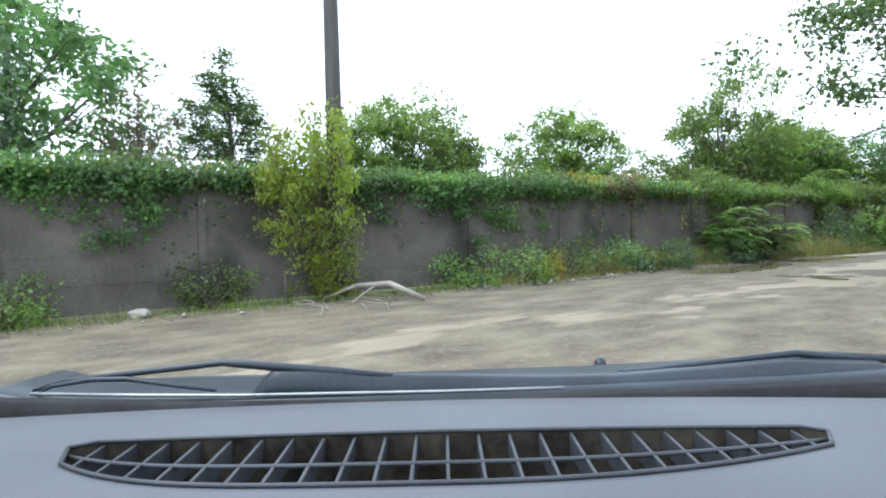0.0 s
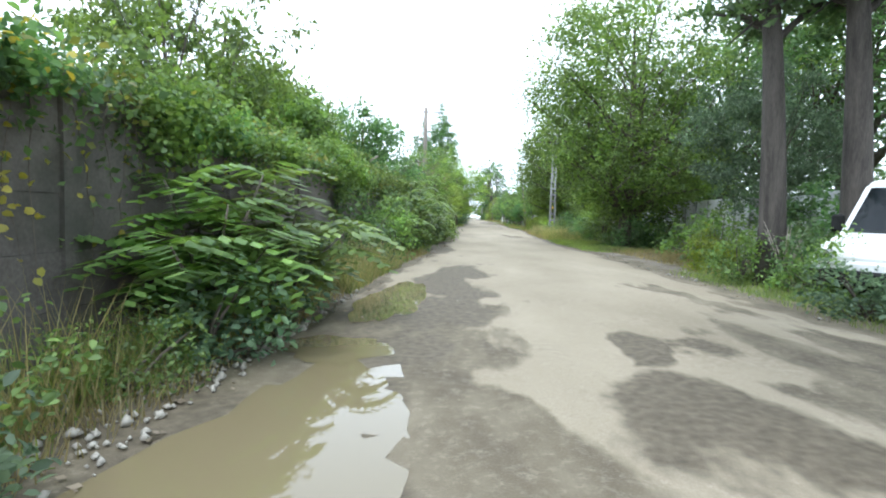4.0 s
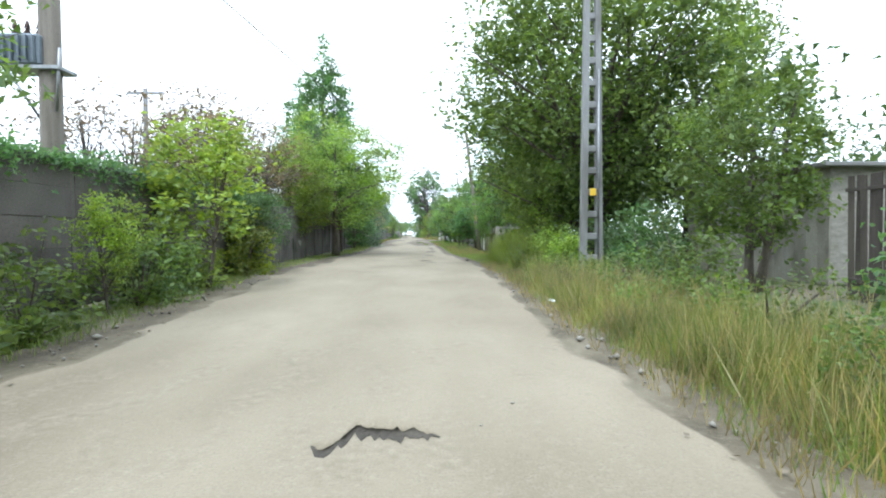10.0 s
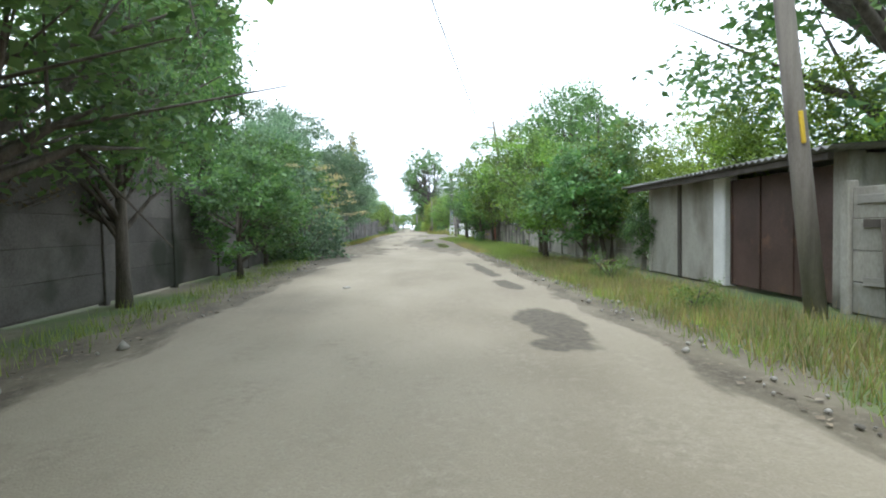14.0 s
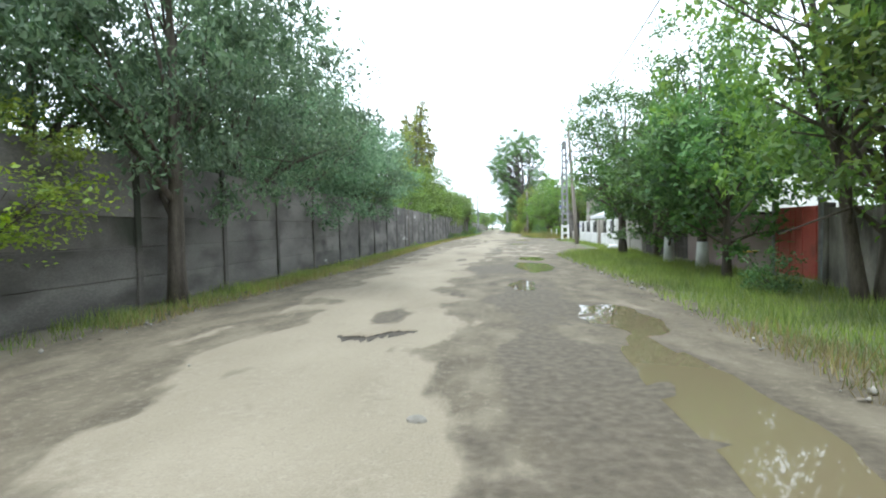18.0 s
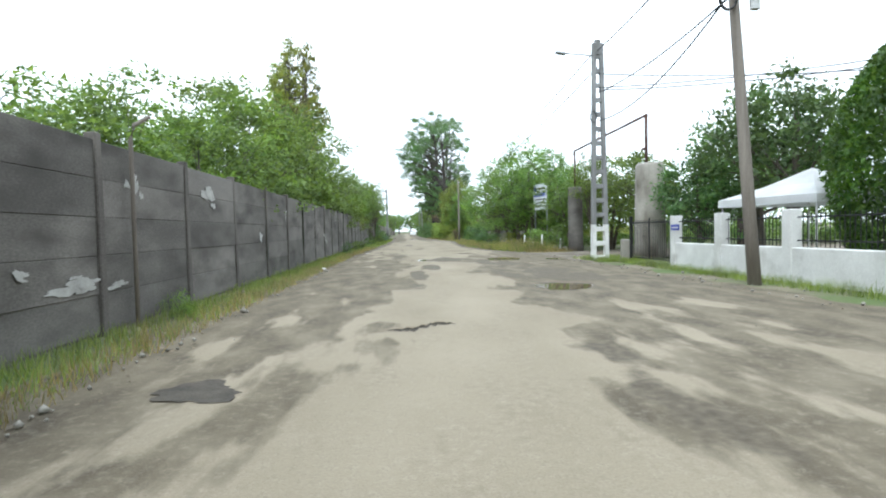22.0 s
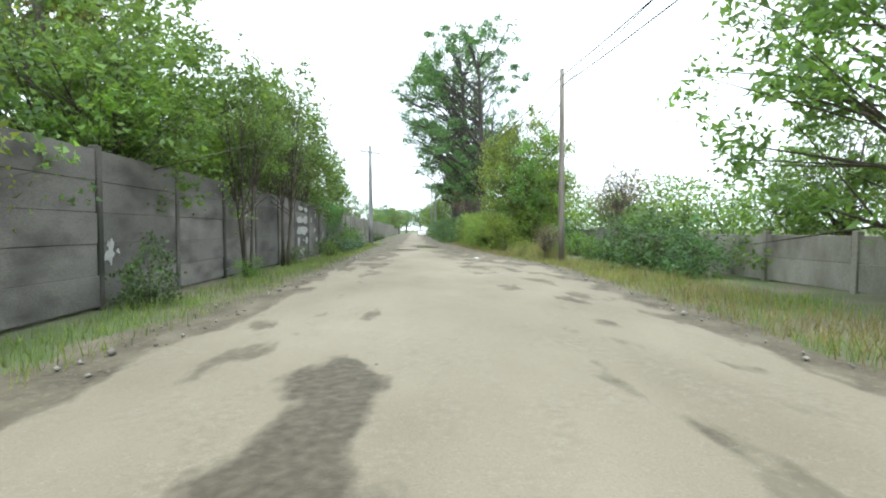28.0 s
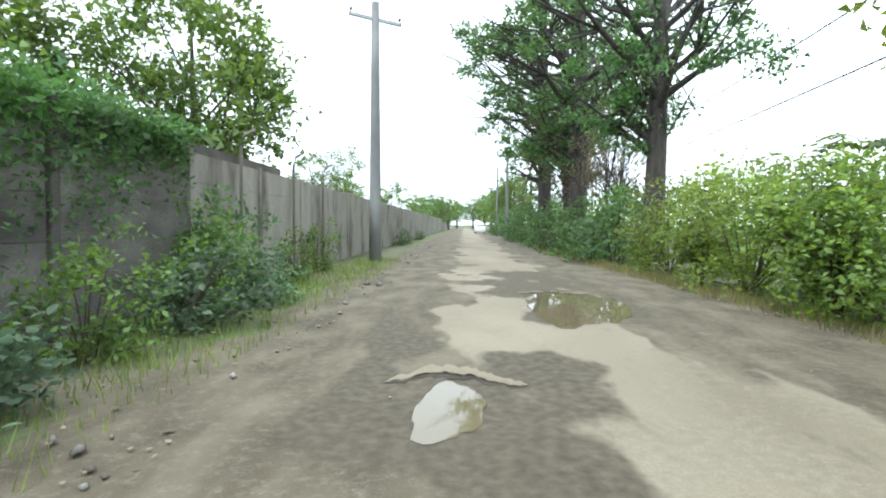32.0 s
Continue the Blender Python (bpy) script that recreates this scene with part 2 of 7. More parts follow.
M_FLAKE = surf("chalky_white_paint", (0.30, 0.29, 0.265), (0.47, 0.46, 0.43), 0.85, 5.0, 60.0, 0.3, 0.003)
M_METAL_PALE = surf("pale_sheet_metal", (0.50, 0.50, 0.48), (0.66, 0.66, 0.64), 0.5, 0.7, 20.0, 0.08, 0.003, stain=(0.36, 0.33, 0.28), stain_scale=0.9, stain_lo=0.6, stain_hi=0.72)
M_SHEET = surf("dull_grey_sheet_metal", (0.45, 0.455, 0.45), (0.58, 0.585, 0.58), 0.6, 0.7, 20.0, 0.08, 0.003, stain=(0.20, 0.19, 0.165), stain_scale=0.8, stain_lo=0.55, stain_hi=0.72)
M_METAL_DARK = surf("black_painted_iron", (0.012, 0.012, 0.013), (0.03, 0.03, 0.03), 0.45, 4.0, 60.0, 0.15, 0.002, metal=0.3)
M_STEEL = surf("galvanised_steel", (0.22, 0.225, 0.23), (0.36, 0.365, 0.37), 0.45, 6.0, 60.0, 0.1, 0.002, metal=0.8)
M_TRAFO = surf("blue_grey_enamel", (0.117, 0.143, 0.169), (0.182, 0.208, 0.234), 0.5, 3.0, 40.0, 0.1, 0.002)
M_BROWN_GATE = surf("rusty_brown_sheet", (0.045, 0.022, 0.016), (0.10, 0.055, 0.042), 0.6, 1.3, 30.0, 0.15, 0.004, stain=(0.16, 0.08, 0.045), stain_scale=1.6, stain_lo=0.6, stain_hi=0.72)
M_RED = surf("faded_red_sheet", (0.40, 0.072, 0.058), (0.54, 0.135, 0.108), 0.55, 1.2, 30.0, 0.12, 0.003, stain=(0.22, 0.07, 0.05), stain_scale=1.2)
M_YELLOW = surf("yellow_gas_paint", (0.55, 0.36, 0.03), (0.70, 0.48, 0.05), 0.45, 5.0, 40.0, 0.1, 0.002)
M_BOARD = surf("weathered_boards", (0.20, 0.185, 0.16), (0.36, 0.335, 0.295), 0.88, 1.5, 30.0, 0.4, 0.004, stretch=(3, 0.4, 6), per_object=0.15)
M_BOARD_DARK = surf("dark_boards", (0.045, 0.036, 0.03), (0.095, 0.08, 0.065), 0.85, 1.5, 30.0, 0.4, 0.004, stretch=(3, 3, 0.5), per_object=0.15)
M_ROOF = surf("asbestos_sheet", (0.14, 0.135, 0.13), (0.27, 0.265, 0.25), 0.9, 1.0, 25.0, 0.3, 0.006, stain=(0.09, 0.085, 0.07), stain_scale=0.8)
M_RENDER = surf("white_house_render", (0.58, 0.57, 0.55), (0.74, 0.73, 0.71), 0.85, 0.8, 30.0, 0.2, 0.004, stain=(0.45, 0.43, 0.40), stain_scale=0.5)
M_PINK = surf("dusty_pink_render", (0.30, 0.22, 0.20), (0.42, 0.33, 0.30), 0.88, 0.8, 30.0, 0.25, 0.005)
M_CANVAS = surf("white_canvas", (0.72, 0.72, 0.72), (0.85, 0.85, 0.85), 0.7, 1.5, 30.0, 0.1, 0.004)
M_BARK_DARK = surf("dark_furrowed_bark", (0.030, 0.026, 0.023), (0.095, 0.082, 0.070), 0.94, 2.0, 18.0, 1.0, 0.05, stretch=(3, 3, 0.4))
M_BARK = surf("grey_brown_bark", (0.055, 0.045, 0.035), (0.15, 0.125, 0.10), 0.92, 3.0, 25.0, 0.9, 0.03, stretch=(3, 3, 0.5))
M_TWIG = surf("pale_dead_wood", (0.22, 0.19, 0.155), (0.38, 0.345, 0.29), 0.9, 4.0, 40.0, 0.5, 0.005)
M_WIRE = surf("black_cable", (0.01, 0.01, 0.01), (0.025, 0.025, 0.025), 0.6, 5.0, 40.0, 0.05, 0.001)
M_SIGN = surf("faded_sign_print", (0.52, 0.55, 0.60), (0.68, 0.70, 0.72), 0.4, 1.5, 30.0, 0.05, 0.001)
M_BLUE = surf("blue_enamel", (0.05, 0.07, 0.30), (0.08, 0.10, 0.40), 0.35, 3.0, 40.0, 0.05, 0.001)
M_VAN = surf("white_car_paint", (0.70, 0.70, 0.70), (0.80, 0.80, 0.80), 0.25, 0.8, 20.0, 0.02, 0.002, stain=(0.5, 0.48, 0.44), stain_scale=1.2, stain_lo=0.62, stain_hi=0.8)
M_RUBBER = surf("black_rubber_and_gap_shade", (0.012, 0.012, 0.012), (0.03, 0.03, 0.03), 0.75, 6.0, 60.0, 0.3, 0.003)
M_DASH = surf("grey_grained_plastic", (0.070, 0.073, 0.084), (0.096, 0.099, 0.110), 0.55, 3.0, 260.0, 0.12, 0.0012)
M_GRILLE = surf("dark_grey_plastic", (0.036, 0.038, 0.044), (0.060, 0.064, 0.072), 0.45, 5.0, 200.0, 0.1, 0.001)
M_WELL = surf("dusty_black_well", (0.012, 0.011, 0.01), (0.07, 0.06, 0.045), 0.9, 9.0, 70.0, 0.3, 0.003)
# black plastic; the blue-grey cast is sky reflection put into the base colour
M_WIPER = surf("sky_tinted_black_plastic", (0.018, 0.022, 0.029), (0.036, 0.043, 0.054), 0.38, 5.0, 120.0, 0.1, 0.001)
M_BODY = surf("dark_blue_car_paint", (0.03, 0.04, 0.06), (0.05, 0.06, 0.085), 0.3, 1.0, 40.0, 0.03, 0.002)

L_GREEN = leaf_mat("green_leaves", (0.074, 0.134, 0.029), (0.198, 0.300, 0.066), thru=(1.30, 1.20, 0.70))
L_DARK = leaf_mat("dark_green_leaves", (0.056, 0.116, 0.039), (0.148, 0.240, 0.076), thru=(1.18, 1.16, 0.80))
L_BRIGHT = leaf_mat("bright_green_leaves", (0.128, 0.212, 0.022), (0.300, 0.400, 0.052))
L_YOUNG = leaf_mat("yellow_green_leaves", (0.104, 0.171, 0.027), (0.262, 0.366, 0.067))
L_SILVER = leaf_mat("grey_green_leaves", (0.075, 0.133, 0.070), (0.210, 0.292, 0.165), thru=(1.05, 1.10, 0.95))
L_OLIVE = leaf_mat("olive_leaves", (0.116, 0.156, 0.033), (0.264, 0.305, 0.074))
L_BROWN = leaf_mat("dry_brown_leaves", (0.11, 0.085, 0.06), (0.22, 0.18, 0.135))
L_THUJA = leaf_mat("thuja_scales", (0.034, 0.100, 0.016), (0.112, 0.222, 0.040))
L_YELLOW = leaf_mat("yellowing_leaves", (0.19, 0.20, 0.030), (0.42, 0.36, 0.055))
L_CREAM = leaf_mat("cream_blossom", (0.28, 0.26, 0.17), (0.46, 0.43, 0.30))
L_GRASS = leaf_mat("verge_grass", (0.098, 0.165, 0.030), (0.262, 0.325, 0.085))
L_STRAW = leaf_mat("dry_straw_grass", (0.19, 0.172, 0.070), (0.39, 0.335, 0.165))
L_LITTER = leaf_mat("fallen_leaves", (0.10, 0.075, 0.045), (0.26, 0.21, 0.14), 0.8, 0.05)


def road_mat():
    """Pale gravel that gives way to brown earth and to damp ground, by what the road mesh carries."""
    m = bpy.data.materials.new("pale_gravel")
    m.use_nodes = True
    n, l = m.node_tree.nodes, m.node_tree.links
    b = n["Principled BSDF"]
    geo = n.new("ShaderNodeNewGeometry")

    def tex(scale, detail=6.0, stretch=(1, 1, 1)):
        mp, t = n.new("ShaderNodeMapping"), n.new("ShaderNodeTexNoise")
        mp.inputs["Scale"].default_value = stretch
        l.new(geo.outputs["Position"], mp.inputs["Vector"])
        l.new(mp.outputs["Vector"], t.inputs["Vector"])
        t.inputs["Scale"].default_value, t.inputs["Detail"].default_value = scale, detail
        return t.outputs["Fac"]

    def ramp(fac, stops):
        r = n.new("ShaderNodeValToRGB")
        r.color_ramp.elements[0].position, r.color_ramp.elements[1].position = stops[0][0], stops[-1][0]
        r.color_ramp.elements[0].color, r.color_ramp.elements[1].color = (*stops[0][1], 1), (*stops[-1][1], 1)
        for pos, c in stops[1:-1]:
            r.color_ramp.elements.new(pos).color = (*c, 1)
        l.new(fac, r.inputs["Fac"])
        return r.outputs["Color"]

    def blend(fac, a, c):
        x = n.new("ShaderNodeMix")
        x.data_type = "RGBA"
        l.new(fac, x.inputs["Factor"])
        l.new(a, x.inputs["A"])
        l.new(c, x.inputs["B"])
        return x.outputs["Result"]

    def mask(name, noise_out, amount, lo, hi):
        at, ma, mr = n.new("ShaderNodeAttribute"), n.new("ShaderNodeMath"), n.new("ShaderNodeMapRange")
        at.attribute_name = name
        ma.operation = "MULTIPLY_ADD"
        ma.inputs[1].default_value = amount
        l.new(noise_out, ma.inputs[0])
        l.new(at.outputs["Fac"], ma.inputs[2])
        mr.interpolation_type = "SMOOTHSTEP"
        mr.inputs["From Min"].default_value, mr.inputs["From Max"].default_value = lo, hi
        l.new(ma.outputs[0], mr.inputs["Value"])
        return mr.outputs["Result"]

    long, coarse, fine, grit, sand = tex(0.45, 8, (1, 0.45, 1)), tex(2.0, 10, (1, 0.5, 1)), tex(11, 8), tex(60, 4), tex(190, 3)
    ragged, broad = tex(1.5, 12, (1, 0.32, 1)), tex(0.9, 10, (1, 0.55, 1))
    stones, pick = n.new("ShaderNodeTexVoronoi"), n.new("ShaderNodeSeparateColor")
    stones.inputs["Scale"].default_value = 52.0
    l.new(geo.outputs["Position"], stones.inputs["Vector"])
    l.new(stones.outputs["Color"], pick.inputs["Color"])
    pebble = ramp(pick.outputs["Red"], [(0.0, (0.107, 0.094, 0.069)), (0.45, (0.200, 0.181, 0.136)), (1.0, (0.349, 0.326, 0.265))])
    gravel = ramp(long, [(0.32, (0.164, 0.145, 0.100)), (0.48, (0.223, 0.202, 0.146)), (0.64, (0.272, 0.248, 0.186))])
    gravel = blend(ramp(coarse, [(0.45, (0, 0, 0)), (0.66, (0.5, 0.5, 0.5))]), gravel, ramp(fine, [(0.34, (0.149, 0.132, 0.092)), (0.66, (0.285, 0.261, 0.200))]))
    gravel = blend(ramp(fine, [(0.46, (0.04, 0.04, 0.04)), (0.66, (0.26, 0.26, 0.26))]), gravel, pebble)
    gravel = blend(ramp(sand, [(0.40, (0, 0, 0)), (0.72, (0.5, 0.5, 0.5))]), gravel, ramp(grit, [(0.34, (0.126, 0.111, 0.078)), (0.66, (0.312, 0.286, 0.225))]))
    earth = ramp(coarse, [(0.32, (0.062, 0.053, 0.035)), (0.50, (0.108, 0.095, 0.064)), (0.68, (0.165, 0.150, 0.108))])
    earth = blend(ramp(fine, [(0.48, (0, 0, 0)), (0.70, (0.35, 0.35, 0.35))]), earth, pebble)
    earth = blend(ramp(grit, [(0.50, (0, 0, 0)), (0.75, (0.55, 0.55, 0.55))]), earth, ramp(sand, [(0.3, (0.093, 0.078, 0.051)), (0.7, (0.233, 0.208, 0.153))]))
    dry = blend(mask("earth", ragged, 1.35, 1.03, 1.17), gravel, earth)
    wetc = ramp(fine, [(0.3, (0.054, 0.046, 0.030)), (0.5, (0.085, 0.073, 0.049)), (0.7, (0.117, 0.101, 0.070))])
    damp = mask("damp", broad, 1.3, 1.03, 1.15)
    warm = n.new("ShaderNodeMix")
    warm.data_type, warm.blend_type = "RGBA", "MULTIPLY"
    warm.inputs["Factor"].default_value = 1.0
    warm.inputs["B"].default_value = (1.075, 1.0, 0.955, 1)
    l.new(blend(damp, dry, wetc), warm.inputs["A"])
    l.new(warm.outputs["Result"], b.inputs["Base Color"])
    rg = n.new("ShaderNodeMapRange")
    rg.inputs["To Min"].default_value, rg.inputs["To Max"].default_value = 0.93, 0.82
    l.new(damp, rg.inputs["Value"])
    l.new(rg.outputs["Result"], b.inputs["Roughness"])
    b1, b2, b3 = n.new("ShaderNodeBump"), n.new("ShaderNodeBump"), n.new("ShaderNodeBump")
    b1.inputs["Strength"].default_value, b1.inputs["Distance"].default_value = 0.5, 0.035
    b2.inputs["Strength"].default_value, b2.inputs["Distance"].default_value = 0.55, 0.012
    b3.inputs["Strength"].default_value, b3.inputs["Distance"].default_value = 0.2, 0.006
    b3.invert = True
    l.new(coarse, b1.inputs["Height"])
    l.new(grit, b2.inputs["Height"])
    l.new(stones.outputs["Distance"], b3.inputs["Height"])
    l.new(b1.outputs["Normal"], b2.inputs["Normal"])
    l.new(b2.outputs["Normal"], b3.inputs["Normal"])
    l.new(b3.outputs["Normal"], b.inputs["Normal"])
    return m


M_ROAD = road_mat()

# water: a dark still film
M_WATER = bpy.data.materials.new("puddle_water")
M_WATER.use_nodes = True
_n, _l = M_WATER.node_tree.nodes, M_WATER.node_tree.links
_b = _n["Principled BSDF"]
_b.inputs["Base Color"].default_value = (0.16, 0.13, 0.075, 1)
_b.inputs["Roughness"].default_value = 0.03
_b.inputs["IOR"].default_value = 1.45
_tn, _tb = _n.new("ShaderNodeTexNoise"), _n.new("ShaderNodeBump")
_tn.inputs["Scale"].default_value = 5.0
_tb.inputs["Strength"].default_value, _tb.inputs["Distance"].default_value = 0.05, 0.01
_l.new(_tn.outputs["Fac"], _tb.inputs["Height"])
_l.new(_tb.outputs["Normal"], _b.inputs["Normal"])
# dark window glass
M_GLASS = bpy.data.materials.new("window_glass")
M_GLASS.use_nodes = True
_b = M_GLASS.node_tree.nodes["Principled BSDF"]
_b.inputs["Base Color"].default_value = (0.02, 0.025, 0.03, 1)
_b.inputs["Roughness"].default_value = 0.05

rng = np.random.default_rng(7)
for _m, _v in ((M_WIPER, 0.3), (M_RUBBER, 0.15), (M_GRILLE, 0.25), (M_DASH, 0.35), (M_WELL, 0.1)):
    _m.node_tree.nodes["Principled BSDF"].inputs["Specular IOR Level"].default_value = _v
# ---- the setting: ground, road, puddles ----
def left_edge(y):
    return np.interp(y, [-40, -8, 0, 12, 20, 30, 45, 58, 68, 80, 90, 104, 112, 125, 140, 165, 178, 192, 205, 240, 420],
                     [-2.2, -2.2, -2.5, -2.5, -1.9, -1.6, -1.5, -2.4, -2.0, -1.3, -1.4, -2.6, -2.5, -2.1, -2.5, -2.4, -1.9, -1.3, -1.2, -1.2, -1.2])


def right_edge(y):
    return np.interp(y, [-40, 1, 4, 11, 22, 30, 45, 55, 62, 75, 92, 102, 117, 130, 137, 156, 166, 171, 177, 188, 200, 206, 221, 240, 420],
                     [14, 9.0, 4.9, 4.9, 4.8, 4.3, 4.6, 5.2, 5.5, 4.9, 5.3, 5.4, 5.6, 5.2, 7.4, 7.6, 7.0, 6.0, 5.4, 5.8, 6.6, 6.2, 5.6, 4.8, 4.6])


def strip(name, ys, left, right, cols, z, wave, seed):
    """A strip of ground between two ragged edges."""
    r = np.random.default_rng(seed)
    k = np.ones(3) / 3
    jl = np.convolve(r.normal(0, wave, len(ys)), k, "same")
    jr = np.convolve(r.normal(0, wave, len(ys)), k, "same")
    u = np.linspace(0, 1, cols)
    xl, xr = left + jl, right + jr
    x = xl[:, None] * (1 - u) + xr[:, None] * u
    zz = z + 0.02 * (1 - (2 * u - 1) ** 2)[None, :] + r.normal(0, 0.0018, x.shape)
    v = np.stack([x, np.repeat(ys[:, None], cols, 1), zz], -1).reshape(-1, 3)
    i = np.arange((len(ys) - 1) * cols).reshape(-1, cols)[:, :-1].ravel()
    f = np.stack([i, i + 1, i + cols + 1, i + cols], -1)
    me = mesh_of(name, v, f)
    for p in me.polygons:
        p.use_smooth = True
    return me


def blob(name, items, z, seed, wave=0.3, n=44):
    """Flat patches with ragged outlines: x, y, half width, half length."""
    r = np.random.default_rng(seed)
    out = []
    for x, y, rx, ry in items:
        a = np.linspace(0, 2 * np.pi, n, endpoint=False)
        k = 1 + wave * sum(np.sin(m * a + r.uniform(0, 6.3)) / m ** 0.6 for m in (2, 3, 5, 8, 13)) * 0.55 + r.normal(0, 0.03, n)
        k = np.clip(k, 0.3, 1.7)
        ring = np.stack([x + rx * k * np.cos(a), y + ry * k * np.sin(a), np.full(n, z)], -1)
        mid = np.stack([x + rx * 0.5 * k * np.cos(a), y + ry * 0.5 * k * np.sin(a), np.full(n, z)], -1)
        v = np.concatenate([ring, mid, [[x, y, z]]])
        j = np.arange(n)
        q = (j + 1) % n
        f = np.concatenate([np.stack([j, q, n + q, n + j], -1), np.stack([n + j, n + q, np.full(n, 2 * n), np.full(n, 2 * n)], -1)])
        bm = bmesh.new()
        vs = [bm.verts.new(p) for p in v]
        for fc in f:
            ids = list(dict.fromkeys(int(t) for t in fc))
            bm.faces.new([vs[t] for t in ids])
        me = bpy.data.meshes.new(name)
        bm.to_mesh(me)
        bm.free()
        out.append(me)
    return out


gx = np.concatenate([[-1500, -600, -250, -100, -50], np.arange(-30, 40.1, 2.0), [60, 110, 260, 600, 1500]])
gy = np.concatenate([[-1500, -600, -200, -100], np.arange(-60, 330.1, 2.5), [360, 420, 520, 800, 1500, 3000]])
gz = rng.normal(-0.045, 0.012, (len(gy), len(gx)))
gv = np.stack([np.repeat(gx[None], len(gy), 0), np.repeat(gy[:, None], len(gx), 1), gz], -1).reshape(-1, 3)
gi = np.arange((len(gy) - 1) * len(gx)).reshape(-1, len(gx))[:, :-1].ravel()
ground = put("ground", mesh_of("ground", gv, np.stack([gi, gi + 1, gi + len(gx) + 1, gi + len(gx)], -1)), M_GROUND)
tagged(ground, "brown soil and patchy grass beside the road", "ground", kind="structure")

PUDDLES = [(-1.5, 2.8, 0.75, 2.2), (-1.65, 8.8, 0.5, 2.1), (-1.75, 5.4, 0.6, 0.5), (4.4, 108.7, 0.45, 2.6), (3.9, 122.9, 0.6, 2.2),
           (4.1, 127.4, 0.5, 1.4), (4.5, 112.9, 0.5, 1.3), (5.1, 158.6, 0.75, 1.2), (7.2, 157.6, 0.38, 0.5),
           (1.3, 159.0, 0.18, 0.6), (2.7, 223.4, 0.85, 1.9), (0.7, 218.2, 0.27, 0.6), (4.2, 146.4, 0.6, 0.8), (3.3, 117.2, 0.32, 1.0), (1.45, 1.52, 0.36, 0.26)]
WET = [(-0.8, 10.5, 1.0, 7.0), (2.4, 6.3, 0.45, 0.8), (1.5, 5.9, 0.35, 0.9), (1.3, 3.6, 1.1, 1.6), (3.3, 109.8, 0.8, 5.0), (4.7, 103.5, 0.7, 1.6),
       (1.1, 113.0, 0.4, 1.0), (3.3, 115.4, 0.85, 4.0), (2.9, 122.2, 1.3, 3.6), (1.1, 127.5, 0.3, 1.3), (0.1, 126.0, 0.2, 0.8),
       (2.6, 135.9, 0.5, 4.6), (0.9, 150.5, 0.3, 4.2), (2.4, 159.3, 1.3, 2.6)]
WET += [(0.8, 147.6, 0.24, 2.4), (1.45, 154.2, 0.34, 2.0), (2.0, 158.4, 1.0, 1.1), (4.0, 157.2, 0.6, 1.0), (3.55, 150.4, 0.4, 2.0), (1.3, 217.4, 0.6, 0.8), (0.3, 220.2, 0.7, 0.5), (4.3, 155.4, 1.1, 1.3), (5.2, 150.0, 1.5, 3.0), (0.2, 163.2, 0.5, 3.2), (1.1, 218.6, 1.1, 1.7), (2.3, 226.8, 1.6, 4.0), (4.3, 88.0, 0.3, 6.0),
        (3.7, 77.9, 0.5, 0.3), (4.0, 79.2, 0.5, 1.7), (-0.3, 36.7, 0.4, 0.6), (-0.6, 39.8, 0.6, 1.6), (0.0, 219.6, 0.6, 3.0),
        (-1.6, 22.0, 0.7, 2.5), (-1.9, 64.0, 0.5, 5.0), (3.6, 72.0, 0.25, 0.5), (-1.2, 95.0, 0.9, 5.0), (0.9, 186.0, 0.5, 3.0)]


def with_masks(me):
    """Gives a road mesh its damp and earthy places."""
    co = np.empty(len(me.vertices) * 3, dtype=np.float32)
    me.vertices.foreach_get("co", co)
    x, y = co[0::3], co[1::3]
    damp = np.zeros(len(x))
    for px, py, rx, ry in WET + [(a, b, c * 1.5, d * 1.25) for a, b, c, d in PUDDLES]:
        q = ((x - px) / rx) ** 2 + ((y - py) / ry) ** 2
        damp = np.maximum(damp, np.exp(-0.8 * q) * 0.68)
    inset = np.interp(y, [-60, 5, 18, 60, 95, 108, 125, 150, 172, 230, 420], [0.8, 0.7, 0.5, 0.35, 0.7, 1.7, 1.2, 1.2, 0.6, 0.6, 0.5])
    d = np.minimum(x - left_edge(y), (right_edge(y) - x) * 1.25)
    early = np.interp(y, [-14, 1, 6, 14, 30], [0.95, 0.80, 0.48, 0.12, 0.0])
    mid = np.interp(y, [94, 101, 123, 129, 142, 148, 175, 200, 215, 250], [0.0, 0.55, 0.52, 0.38, 0.40, 0.60, 0.16, 0.28, 0.55, 0.6])
    earth = np.clip(1.0 - (d + 0.25) / (inset + 0.5), 0, 1) * 0.9
    side_yard = np.clip((x - 5.2) / 1.2, 0, 1) * ((y > 134) & (y < 170)) * 0.75
    centre = np.interp(y, [-14, 10, 60, 98, 103, 108, 115, 126, 136, 148, 170, 240], [1.5, 1.5, 1.6, 1.8, 2.3, 1.4, 0.4, 0.4, 1.0, 1.8, 2.2, 1.8]) + 0.25 * np.sin(y * 0.9) + 0.18 * np.sin(y * 2.3 + 1) + 0.1 * np.sin(y * 5.1)
    lane_k = np.clip(np.abs(x - centre) / 1.6, 0.0, 1.0) ** 2.2 * 1.1 + 0.12
    earth = np.maximum(np.maximum(earth, (early + mid) * lane_k), side_yard) + np.interp(y, [-16, -2, 2.5], [0.36, 0.30, 0.0])
    for k, v in (("damp", damp), ("earth", earth)):
        at = me.attributes.new(k, "FLOAT", "POINT")
        at.data.foreach_set("value", v.astype(np.float32))
    return me


